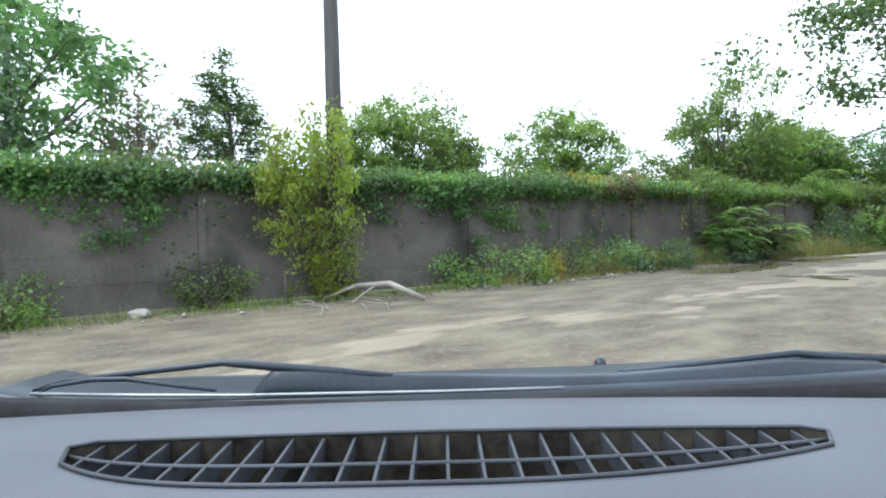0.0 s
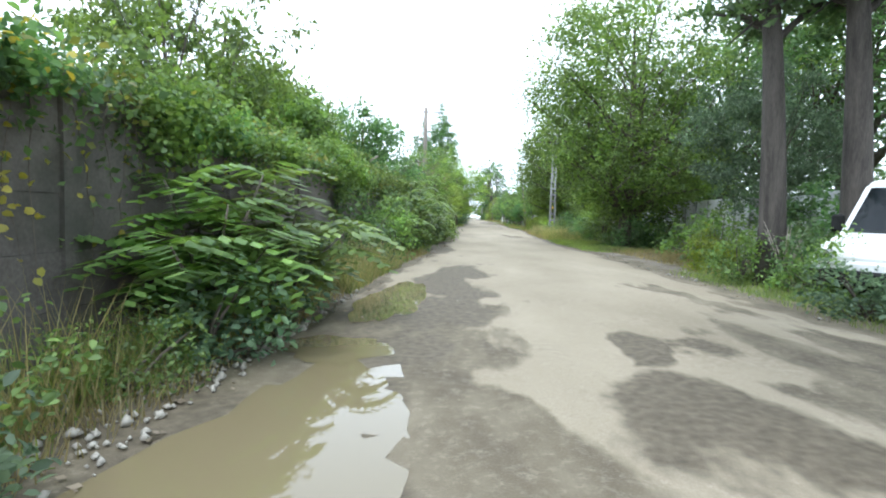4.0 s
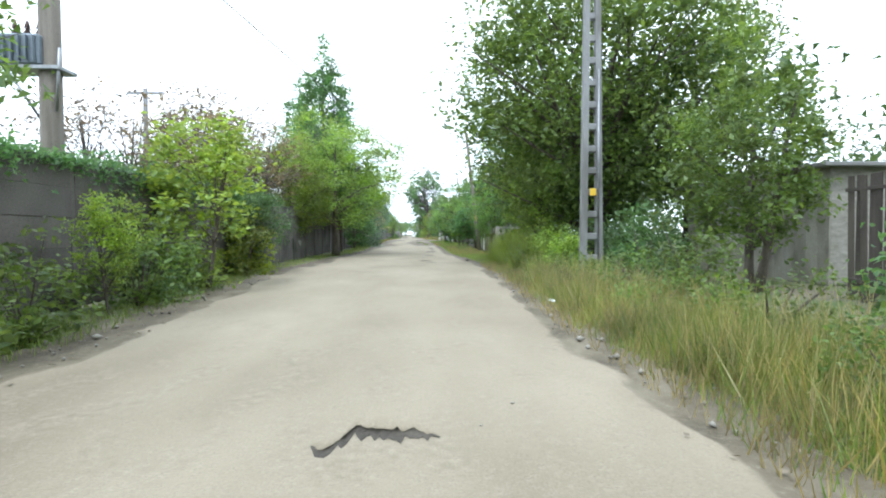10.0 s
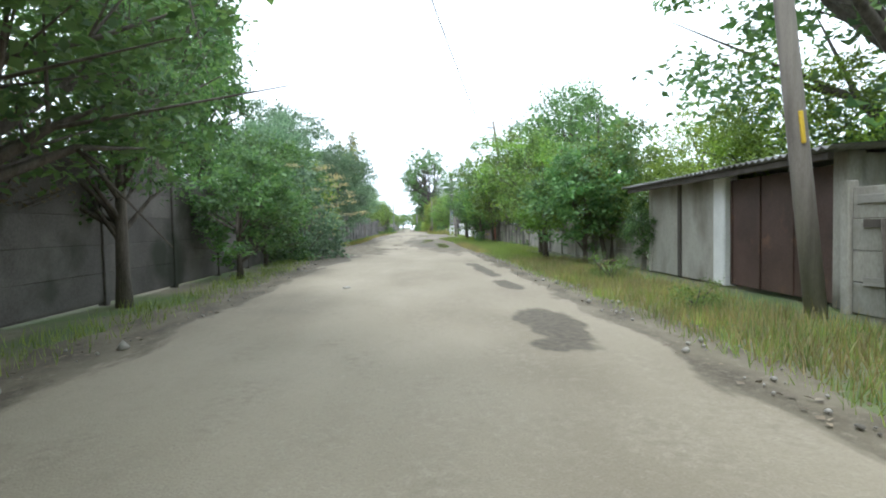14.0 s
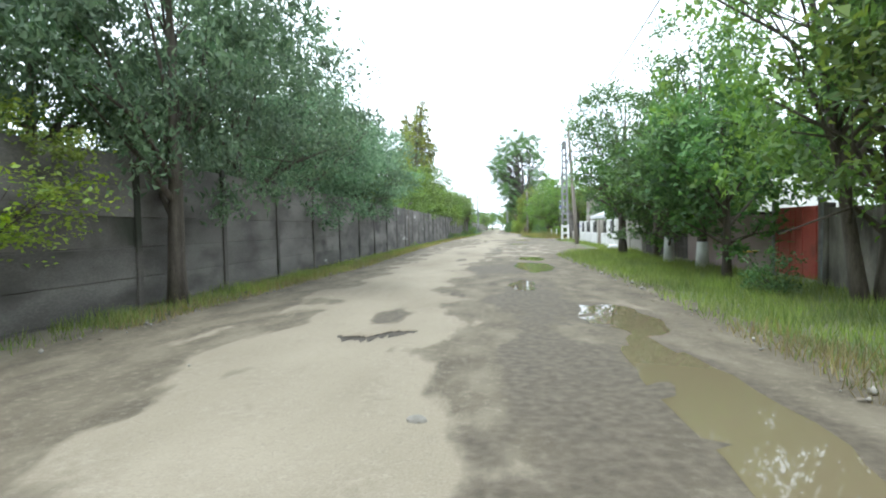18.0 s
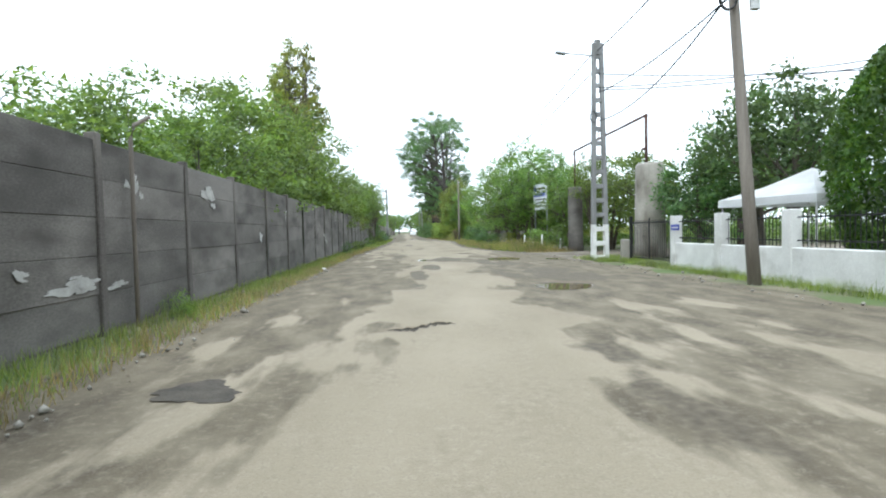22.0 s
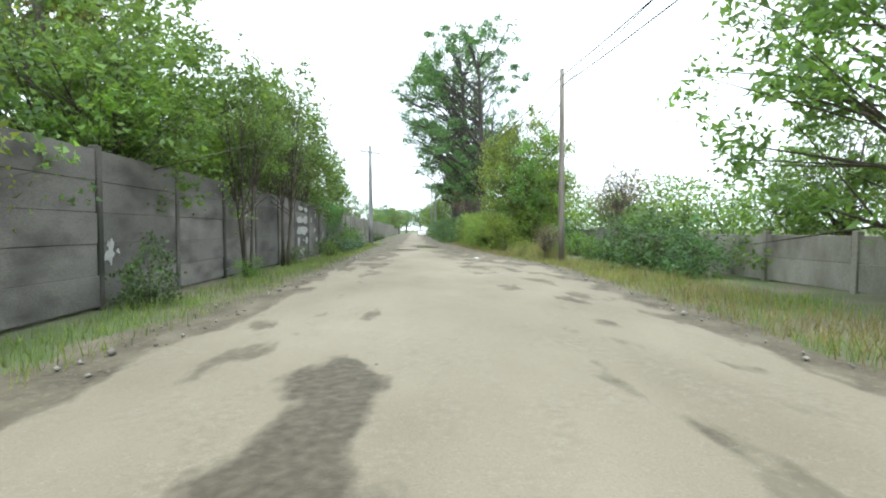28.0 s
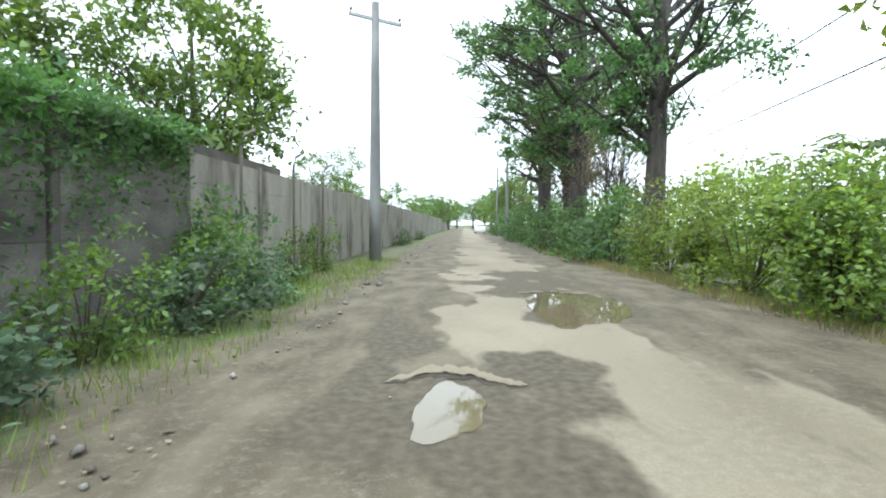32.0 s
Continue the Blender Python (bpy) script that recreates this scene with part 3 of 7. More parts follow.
ys = np.concatenate([np.arange(-60, -15, 0.8), np.arange(-15, 250, 0.3), np.arange(250, 420.1, 1.0)])
road = put("road", with_masks(strip("road", ys, left_edge(ys) - 0.85, right_edge(ys) + 0.6, 38, 0.0, 0.2, 4)), M_ROAD)
tagged(road, "pale compacted gravel road with earthy edges and damp patches", "road", kind="structure")

# dirt mouths of side roads: the turning at the start and the lane by the two columns
ss = np.arange(-40, -1.5, 0.5)
turning = put("turning", with_masks(strip("turning", ss, np.full(len(ss), 8.5), np.full(len(ss), 45.0), 24, -0.012, 0.3, 5)), M_ROAD)
tagged(turning, "pale rutted dirt turning", "road", kind="structure")
lane_y = np.arange(156.8, 165.6, 0.4)
lane = put("side_lane", strip("side_lane", lane_y, np.full(len(lane_y), 6.2), np.full(len(lane_y), 60.0), 30, -0.006, 0.3, 6), M_SHOULDER)
tagged(lane, "bare dirt side lane", "road", kind="structure")

apron_y = np.arange(14.6, 25.1, 0.35)
apron = put("yard_mouth", strip("yard_mouth", apron_y, np.full(len(apron_y), 5.2), np.full(len(apron_y), 10.5), 16, -0.02, 0.35, 9), M_SHOULDER)
tagged(apron, "bare trodden earth before the metal fence", "ground", kind="structure")

def road_z(x, y):
    a, b = left_edge(y) - 0.85, right_edge(y) + 0.6
    return 0.02 * (1 - (2 * (x - a) / (b - a) - 1) ** 2)


for k, me in enumerate(blob("puddle", PUDDLES, 0.0, 11, 0.26)):
    tagged(put("puddle", me, M_WATER, None, pose(0, 0, float(road_z(*PUDDLES[k][:2])) + 0.004 + 0.0012 * (k % 3))), "shallow brown rain puddle on the gravel", "puddle", "puddles", "structure")
# flat patches just above the road; their dark colour stands in for depth
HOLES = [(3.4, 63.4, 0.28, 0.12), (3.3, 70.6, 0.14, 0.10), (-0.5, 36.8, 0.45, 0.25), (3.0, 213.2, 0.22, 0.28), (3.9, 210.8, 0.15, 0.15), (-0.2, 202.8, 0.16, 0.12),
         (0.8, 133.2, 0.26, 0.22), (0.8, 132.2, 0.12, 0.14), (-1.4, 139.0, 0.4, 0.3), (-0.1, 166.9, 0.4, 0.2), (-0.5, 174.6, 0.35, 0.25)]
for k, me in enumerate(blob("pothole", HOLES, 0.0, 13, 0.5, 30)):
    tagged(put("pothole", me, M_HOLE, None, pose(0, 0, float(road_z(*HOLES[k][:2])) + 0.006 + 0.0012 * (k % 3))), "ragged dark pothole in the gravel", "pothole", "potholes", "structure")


def broken_crust(x, y, half, deep, seed, turn=0.0):
    """A ragged crack across the road: a flat strip and lip face coloured dark for the hollow's shade, and a lip of
    broken crust behind it that slopes down to the road.
    """
    r = np.random.default_rng(seed)
    n = 30
    t = np.linspace(-1, 1, n)
    line = np.cumsum(r.normal(0, 0.035, n)) + 0.10 * np.sin(t * 2.6 + r.uniform(0, 6))
    line -= line.mean()
    ends = np.sqrt(np.clip(1 - t ** 2, 0.0, 1))
    open_w = deep * ends * r.uniform(0.35, 1.3, n) + 0.012
    rise = 0.030 * ends * r.uniform(0.4, 1.2, n) + 0.002
    back = 0.10 + 0.32 * ends * r.uniform(0.7, 1.2, n)
    px = half * t
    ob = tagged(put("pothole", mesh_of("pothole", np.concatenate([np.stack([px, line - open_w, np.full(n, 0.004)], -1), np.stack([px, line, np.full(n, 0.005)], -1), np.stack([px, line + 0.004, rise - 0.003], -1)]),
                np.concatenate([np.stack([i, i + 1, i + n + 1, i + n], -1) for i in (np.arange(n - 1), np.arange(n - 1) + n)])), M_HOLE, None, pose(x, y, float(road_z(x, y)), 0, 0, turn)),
                "crack coloured dark for its shade, with a broken lip across the gravel road", "pothole", "potholes", "structure")
    lip = np.concatenate([np.stack([px, line - 0.004, rise - 0.006], -1), np.stack([px, line - 0.002, rise], -1), np.stack([px * 0.96, line + back, np.full(n, -0.006)], -1)])
    put("broken_crust", mesh_of("broken_crust", lip, np.concatenate([np.stack([i, i + 1, i + n + 1, i + n], -1) for i in (np.arange(n - 1), np.arange(n - 1) + n)])), M_ROAD, ob, None, "lip of broken pale crust")


for k, (x, y, half, deep) in enumerate(((2.78, 38.2, 0.72, 0.16), (2.8, 40.4, 0.68, 0.20), (2.25, 41.75, 0.42, 0.16), (3.2, 65.0, 0.34, 0.12), (0.9, 105.05, 1.2, 0.16), (3.0, 104.0, 0.5, 0.16), (1.2, 111.6, 0.5, 0.3),
                                        (0.7, 141.8, 0.5, 0.16), (1.7, 173.9, 0.34, 0.10), (3.9, 165.0, 0.6, 0.14), (0.75, 218.95, 0.62, 0.10), (2.6, 224.9, 0.8, 0.12))):
    broken_crust(x, y, half, deep, 300 + k)
broken_crust(0.95, 1.85, 1.0, 0.14, 320, 24.0)

# stones and litter along the verges
r = np.random.default_rng(21)
sv, sf = [], []
for k in range(3400):
    y = r.uniform(-14, 250) if k < 2600 else r.uniform(-6, 9)
    side = r.random() if k < 2600 else 0.3
    x = left_edge(y) - r.gamma(1.5, 0.3) + 0.2 if side < 0.5 else (right_edge(y) + r.gamma(1.5, 0.25) - 0.1 if side < 0.93 else r.uniform(left_edge(y), right_edge(y)))
    s = r.gamma(2.0, 0.009) + 0.008 if side < 0.93 else 0.006 + 0.012 * r.random()
    c = np.array([[1, 0, 0], [0, 1, 0], [-1, 0, 0], [0, -1, 0], [0, 0, 0.8], [0, 0, -0.8]]) * s * r.uniform(0.6, 1.5, (6, 1)) + [x, y, 0.02 + s * 0.3]
    o = len(sv) * 6
    sv.append(c)
    sf += [(o + a, o + b, o + 4) for a, b in ((0, 1), (1, 2), (2, 3), (3, 0))] + [(o + b, o + a, o + 5) for a, b in ((0, 1), (1, 2), (2, 3), (3, 0))]
tagged(put("gravel", mesh_of("gravel", np.concatenate(sv), sf), M_CONC_PALE), "loose grey stones along the road edge", "gravel", kind="stuff")

# ---- plants ----
def leaves(points, size, r, droop=0.3, narrow=0.55, folded=True):
    """One leaf at each point: folded along its rib, or for tall crowns a single blade."""
    n = len(points)
    d = r.normal(0, 1, (n, 3))
    d[:, 2] = d[:, 2] * 0.6 - droop
    d /= np.linalg.norm(d, axis=1, keepdims=True)
    u = r.normal(0, 1, (n, 3))
    u[:, 2] += 1.3
    s = np.cross(d, u)
    s /= np.linalg.norm(s, axis=1, keepdims=True) + 1e-9
    nn = np.cross(s, d)
    L = size * r.uniform(0.6, 1.4, (n, 1))
    W = L * narrow
    p = np.asarray(points)
    if folded == "round":
        v = np.stack([p - d * L * 0.5, p - d * L * 0.2 - s * W * 0.46 + nn * W * 0.16, p + d * L * 0.2 - s * W * 0.40 + nn * W * 0.16, p + d * L * 0.5 - nn * W * 0.06,
                      p + d * L * 0.2 + s * W * 0.40 + nn * W * 0.16, p - d * L * 0.2 + s * W * 0.46 + nn * W * 0.16], 1).reshape(-1, 3)
        i = np.arange(n) * 6
        return v, np.concatenate([np.stack([i, i + a, i + a + 1], -1) for a in (1, 2, 3, 4)])
    if not folded:
        v = np.stack([p - d * L * 0.5, p + d * L * 0.15 - s * W * 0.62, p + d * L * 0.5 + s * W * 0.45], 1).reshape(-1, 3)
        return v, np.arange(3 * n).reshape(-1, 3)
    v = np.stack([p - d * L * 0.5, p - s * W * 0.5 + nn * W * 0.16, p + d * L * 0.5, p + s * W * 0.5 + nn * W * 0.16], 1).reshape(-1, 3)
    i = np.arange(n) * 4
    f = np.concatenate([np.stack([i, i + 1, i + 2], -1), np.stack([i, i + 2, i + 3], -1)])
    return v, f


def fronds(base, n, length, r, up=0.5, leaflet=0.16):
    """Feather-like leaves that fan out from a point."""
    pts_v, pts_f, off = [], [], 0
    for k in range(n):
        a, tilt = r.uniform(0, 2 * np.pi), r.uniform(0.0, 0.9) * up + 0.15
        L = length * r.uniform(0.7, 1.2)
        t = np.linspace(0.15, 1, 7)
        out = np.array([np.cos(a), np.sin(a), 0])
        side = np.array([-np.sin(a), np.cos(a), 0])
        spine = base + out * (t * L)[:, None] * 0.9 + np.array([0, 0, 1.0]) * (L * (t * tilt * 1.2 - 0.75 * t ** 2))[:, None]
        for sgn in (-1, 1):
            w = leaflet * r.uniform(0.8, 1.2) * (1.1 - 0.5 * t)[:, None] * 1.9
            tip = spine + side * sgn * w + out * w * 0.35 - np.array([0, 0, 1.0]) * w * 0.35
            mid = (spine + tip) / 2
            wide = out * leaflet * 0.40
            v = np.stack([spine, mid - wide, tip, mid + wide], 1).reshape(-1, 3)
            i = np.arange(len(t)) * 4 + off
            pts_v.append(v)
            pts_f += [np.stack([i, i + 1, i + 2], -1), np.stack([i, i + 2, i + 3], -1)]
            off += len(v)
    return np.concatenate(pts_v), np.concatenate(pts_f)


def crown_points(r, n, rx, rz, zc, hollow=0.35, lumps=7, shape="egg"):
    """Clump centres in an uneven crown."""
    dirs = r.normal(0, 1, (lumps, 3))
    dirs /= np.linalg.norm(dirs, axis=1, keepdims=True)
    amp = r.uniform(0.1, 0.4, lumps)
    out = []
    while len(out) < n:
        d = r.normal(0, 1, 3)
        d /= np.linalg.norm(d)
        rad = r.uniform(hollow ** 3, 1) ** (1 / 3)
        k = 0.78 + sum(a * max(0, float(d @ q)) ** 4 for a, q in zip(amp, dirs))
        p = d * rad * k
        if shape == "column":
            wz = np.clip(1.15 - abs(p[2]) ** 1.5 * 0.75 - max(0, p[2]) * 0.2, 0.15, 1)
            p[:2] *= wz
        if shape == "cone":
            p[:2] *= max(0.05, (1 - p[2]) / 2 * 1.25)
        out.append([p[0] * rx, p[1] * rx, zc + p[2] * rz])
    return np.array(out)


def make_tree(name, seed, h, base, rx, trunk, clumps, per, leaf, leafm, spread=0.55, shape="egg", limbs=14, lean=0.0, stems=1, droop=0.3,
              narrow=0.55, bark=None, hollow=0.35, fork=0.45, groups=0, folded=False):
    """A tapered trunk with limbs, and a crown of many leaves in clumps. Returns the Empty that holds both."""
    r = np.random.default_rng(seed)
    rz, zc = (h - base) / 2, (h + base) / 2
    cp = crown_points(r, clumps, rx, rz, zc, hollow, shape=shape)
    if groups:
        heads = crown_points(r, groups, rx, rz, zc, 0.75)
        cp = heads[r.integers(0, groups, clumps)] + r.normal(0, 1, (clumps, 3)) * [rx * 0.16, rx * 0.16, rx * 0.15]
        cp[:groups] = heads
    ob = new(name)
    bm = bmesh.new()
    top = h * 0.86
    spines = []
    for s in range(stems):
        a = r.uniform(0, 6.28)
        off = 0.0 if stems == 1 else trunk * 1.6
        pts, rad = [], []
        k = 9
        ph1, ph2 = r.uniform(0, 6, 2)
        for i in range(k):
            t = i / (k - 1)
            wob = 0.018 * h * t
            x = off * math.cos(a) * (1 + t * 5 * (stems > 1)) + wob * math.sin(3 * t + ph1) + lean * h * t * t
            y = off * math.sin(a) * (1 + t * 5 * (stems > 1)) + wob * math.sin(2.4 * t + ph2)
            pts.append((x, y, -0.12 + t * top))
            rad.append(trunk * ((1 - t) ** 0.8 * 0.92 + 0.08) * (1.25 if i == 0 else 1))
        spines.append(pts)
        add_tube(bm, pts, rad, 9 if trunk > 0.12 else 6)
    for j in range(min(limbs, clumps)):
        c = cp[j]
        pts = spines[j % stems]
        zt = np.clip(c[2] * fork + r.uniform(0, 0.25) * c[2], base * 0.45, top * 0.9)
        t = (zt + 0.12) / top
        i0 = min(int(t * 8), 7)
        q = t * 8 - i0
        s = [pts[i0][m] * (1 - q) + pts[i0 + 1][m] * q for m in range(3)]
        mid = [(s[0] + c[0]) / 2 + r.normal(0, 0.06 * rx), (s[1] + c[1]) / 2 + r.normal(0, 0.06 * rx), (s[2] + c[2]) / 2 + 0.04 * h * r.uniform(-0.5, 1)]
        rad = trunk * max(0.18, (1 - t) * 0.55)
        add_tube(bm, [s, mid, list(c)], [rad, rad * 0.6, rad * 0.15], 5, False)
        for e in range(2):
            tip = [c[0] + r.normal(0, 0.25 * rx), c[1] + r.normal(0, 0.25 * rx), c[2] + r.normal(0.1, 0.2) * rz]
            add_tube(bm, [mid, tip], [rad * 0.35, rad * 0.08], 4, False)
    wood = part("trunk", bm, bark or M_BARK, ob)
    if trunk < 0.07:
        wood["kind"] = "stuff"
    n = clumps * per
    cen = np.repeat(cp, per, 0)
    off = r.normal(0, 1, (n, 3))
    off *= r.random((n, 1)) ** 0.7 / np.linalg.norm(off, axis=1, keepdims=True)
    off *= (spread * r.uniform(0.65, 1.35, (clumps, 1)).repeat(per, 0)) * np.array([1.25, 1.25, 0.8])
    v, f = leaves(cen + off, leaf, r, droop, narrow, folded)
    put("crown", mesh_of("crown", v, f), leafm, ob)
    return ob


def make_sumac(name, seed, h, stems, per, length, leafm, leaflet=0.16, wide=0.5):
    """A shrub of thin stems with feather-like leaves."""
    r = np.random.default_rng(seed)
    ob = new(name)
    bm = bmesh.new()
    vs, fs, off = [], [], 0
    for s in range(stems):
        a, lean = r.uniform(0, 6.28), r.uniform(0.1, 1.0) * wide * h
        hh = h * r.uniform(0.55, 1.0)
        tip = np.array([math.cos(a) * lean, math.sin(a) * lean, hh])
        add_tube(bm, [(0, 0, -0.1), tuple(tip * [0.4, 0.4, 0.55]), tuple(tip)], [0.03, 0.022, 0.008], 5)
        for q in (1.0, 0.75, 0.5):
            v, f = fronds(tip * [q ** 1.5, q ** 1.5, q], per, length, r, 0.6, leaflet)
            vs.append(v)
            fs.append(f + off)
            off += len(v)
    part("stem", bm, M_BARK, ob)["kind"] = "stuff"
    put("foliage", mesh_of("foliage", np.concatenate(vs), np.concatenate(fs)), leafm, ob)
    return ob


def make_shrub(name, seed, h, rx, clumps, per, leaf, leafm, spread=0.35, droop=0.1):
    r = np.random.default_rng(seed)
    ob = new(name)
    cp = crown_points(r, clumps, rx, h * 0.64, h * 0.34, 0.3)
    cp[:, 2] = np.abs(cp[:, 2]) + 0.10
    bm = bmesh.new()
    for j in range(min(12, clumps)):
        c = cp[j]
        add_tube(bm, [(r.normal(0, 0.1), r.normal(0, 0.1), -0.1), tuple(c * [0.5, 0.5, 0.6]), tuple(c)], [0.03, 0.02, 0.006], 4, False)
    part("stem", bm, M_BARK, ob)["kind"] = "stuff"
    off = r.normal(0, spread * 0.6, (clumps * per, 3)) * [1, 1, 0.75]
    p = np.repeat(cp, per, 0) + off
    p[:, 2] = np.maximum(p[:, 2], 0.03)
    v, f = leaves(p, leaf, r, droop, 0.6, "round" if leaf < 0.1 else True)
    put("foliage", mesh_of("foliage", v, f), leafm, ob)
    return ob


def make_thuja(name, seed, h, rx):
    """A dense clipped egg of upright scaly sprays on a short stem."""
    r = np.random.default_rng(seed)
    ob = new(name)
    part("trunk", tube([(0, 0, -0.1), (0, 0, h * 0.5), (0, 0, h * 0.85)], [0.11, 0.08, 0.02], 8), M_BARK, ob)
    n = 26000
    t = r.beta(1.1, 1.0, n)
    a = r.uniform(0, 2 * np.pi, n)
    lump = 1 + 0.03 * np.sin(5 * a + 7 * t) + 0.02 * np.sin(11 * a - 13 * t) + 0.04 * np.sin(3 * a + 2)
    rad = rx * np.sin(np.pi * np.clip(t * 0.93 + 0.07, 0, 1) ** 0.92) ** 0.52 * lump * (1 - 0.30 * r.random(n) ** 2) * (1 + r.normal(0, 0.035, n))
    pts = np.stack([rad * np.cos(a), rad * np.sin(a), 0.12 + t * (h - 0.2)], -1)
    v, f = leaves(pts, 0.15, r, -0.9, 0.45, False)
    put("crown", mesh_of("crown", v, f), L_THUJA, ob)
    return ob


KIND = {}


def kind(key, ob, label, category, h):
    tagged(ob, label, category)
    KIND[key] = [ob, h, False]


kind("broad", make_tree("broadleaf_tree", 1, 7.0, 1.3, 2.7, 0.16, 112, 92, 0.185, L_GREEN, 0.62), "leafy green broadleaf tree", "tree", 7.0)
kind("broad_far", make_tree("broadleaf_tree", 1, 7.0, 1.3, 2.7, 0.16, 95, 52, 0.235, L_GREEN, 0.62), "leafy green broadleaf tree", "tree", 7.0)
kind("broad2", make_tree("broadleaf_tree", 2, 7.0, 0.9, 2.5, 0.14, 116, 90, 0.175, L_GREEN, 0.6, stems=2), "leafy green roadside tree with forked stems", "tree", 7.0)
kind("broad2_far", make_tree("broadleaf_tree", 2, 7.0, 0.9, 2.5, 0.14, 95, 52, 0.225, L_GREEN, 0.6, stems=2), "leafy green roadside tree with forked stems", "tree", 7.0)
kind("dark", make_tree("broadleaf_tree", 3, 8.0, 1.5, 3.2, 0.22, 118, 92, 0.205, L_DARK, 0.7), "dense dark green broadleaf tree", "tree", 8.0)
kind("dark_far", make_tree("broadleaf_tree", 3, 8.0, 1.5, 3.2, 0.22, 95, 52, 0.26, L_DARK, 0.7), "dense dark green broadleaf tree", "tree", 8.0)
kind("maple", make_tree("maple_tree", 4, 7.0, 1.7, 3.0, 0.17, 190, 125, 0.118, L_YOUNG, 0.62, folded=True), "green maple tree by the wall", "tree", 7.0)
kind("maple_young", make_tree("maple_tree", 4, 7.0, 1.7, 3.0, 0.17, 120, 90, 0.15, L_BRIGHT, 0.62, folded=True), "bright green maple tree by the wall", "tree", 7.0)
kind("silver", make_tree("willow_tree", 5, 8.0, 1.6, 3.1, 0.2, 165, 130, 0.15, L_SILVER, 0.62, droop=0.9, narrow=0.46), "grey-green tree with drooping narrow leaves", "tree", 8.0)
kind("poplar", make_tree("poplar_tree", 6, 20.0, 2.5, 2.9, 0.3, 380, 46, 0.24, L_DARK, 0.55, shape="column", limbs=60, droop=-0.2, fork=0.72), "tall narrow Lombardy poplar", "tree", 20.0)
kind("thin_poplar", make_tree("poplar_tree", 16, 20.0, 4.0, 2.6, 0.25, 120, 34, 0.34, L_OLIVE, 0.5, shape="column", limbs=90, droop=-0.2, fork=0.75), "tall thin poplar with sparse leaves", "tree", 20.0)
kind("old", make_tree("old_poplar_tree", 7, 27.0, 4.6, 7.2, 0.6, 170, 105, 0.28, L_DARK, 0.78, limbs=70, fork=0.68, groups=24, bark=M_BARK_DARK), "huge old poplar with thick trunk and gappy crown", "tree", 27.0)
kind("sparse", make_tree("bare_tree", 8, 7.0, 1.6, 2.6, 0.085, 120, 26, 0.13, L_BROWN, 0.55, limbs=95, stems=3, droop=0.6), "half-bare tree with dry brown twigs", "tree", 7.0)
kind("locust", make_tree("locust_tree", 9, 8.0, 1.5, 3.0, 0.15, 155, 74, 0.175, L_GREEN, 0.55, limbs=34, stems=2, narrow=0.5), "airy locust tree with fine leaves", "tree", 8.0)
kind("fruit", make_tree("fruit_tree", 10, 4.5, 0.9, 2.0, 0.11, 95, 75, 0.165, L_DARK, 0.45), "small dark green fruit tree", "tree", 4.5)
kind("plane", make_tree("big_tree", 11, 14.0, 2.6, 4.6, 0.42, 160, 100, 0.235, L_DARK, 0.95, limbs=40), "tall dark tree with a thick trunk", "tree", 14.0)
kind("walnut", make_tree("walnut_tree", 31, 11.0, 0.35, 5.0, 0.3, 350, 165, 0.155, L_GREEN, 0.95, limbs=40, folded=True), "wide leafy walnut tree reaching over the road", "tree", 11.0)
kind("heaven", make_tree("tree_of_heaven", 41, 6.0, 1.6, 2.5, 0.13, 140, 92, 0.20, L_GREEN, 0.56, limbs=60, stems=2, hollow=0.4, droop=0.5, narrow=0.42), "tree of heaven with clumps of long leaves behind the wall", "tree", 6.0)
kind("overhang", make_tree("roadside_tree", 42, 9.0, 3.0, 4.7, 0.24, 160, 140, 0.12, L_DARK, 0.55, limbs=40, droop=0.6, narrow=0.7, fork=0.7, folded=True), "dark leafy tree hanging over the turning", "tree", 9.0)
kind("weed_yellow", make_shrub("weed", 43, 0.8, 0.6, 30, 34, 0.066, L_YELLOW, 0.22), "patch of yellowing bramble leaves", "weed", 0.8)
kind("shady", make_tree("broadleaf_tree", 34, 8.0, 1.8, 3.2, 0.2, 115, 100, 0.15, L_DARK, 0.65, limbs=30, folded=True), "dark green broadleaf tree beside the road", "tree", 8.0)
kind("shrub", make_shrub("shrub", 12, 2.2, 1.3, 46, 31, 0.16, L_GREEN), "leafy green shrub by the road", "shrub", 2.2)
kind("shrub_dark", make_shrub("shrub", 13, 2.2, 1.3, 46, 31, 0.16, L_DARK), "dense dark green roadside shrub", "shrub", 2.2)
kind("shrub_bright", make_shrub("shrub", 14, 2.4, 1.1, 60, 48, 0.135, L_BRIGHT), "bright yellow-green young maple shrub", "shrub", 2.4)
kind("thicket", make_shrub("thicket_shrub", 33, 3.2, 1.75, 95, 46, 0.12, L_YOUNG, 0.36), "dense tall green roadside shrub", "shrub", 3.2)
kind("weed", make_shrub("weed", 15, 0.8, 0.7, 46, 30, 0.062, L_GREEN, 0.22), "patch of broad-leaved weeds", "weed", 0.8)
kind("weed_silver", make_shrub("weed", 25, 0.9, 0.7, 40, 28, 0.09, L_SILVER, 0.22), "patch of grey-green weeds", "weed", 0.9)
kind("sumac", make_sumac("sumac_shrub", 17, 2.2, 7, 6, 0.78, L_GREEN, 0.13), "sumac shrub with long feathery leaves", "shrub", 2.2)
kind("sumac_dark", make_sumac("sumac_shrub", 18, 3.4, 10, 8, 0.75, L_GREEN, 0.125), "tall sumac with long feathery leaves", "shrub", 3.4)
kind("thuja", make_thuja("thuja_tree", 20, 5.9, 1.62), "dense clipped green thuja in a yard", "tree", 5.9)
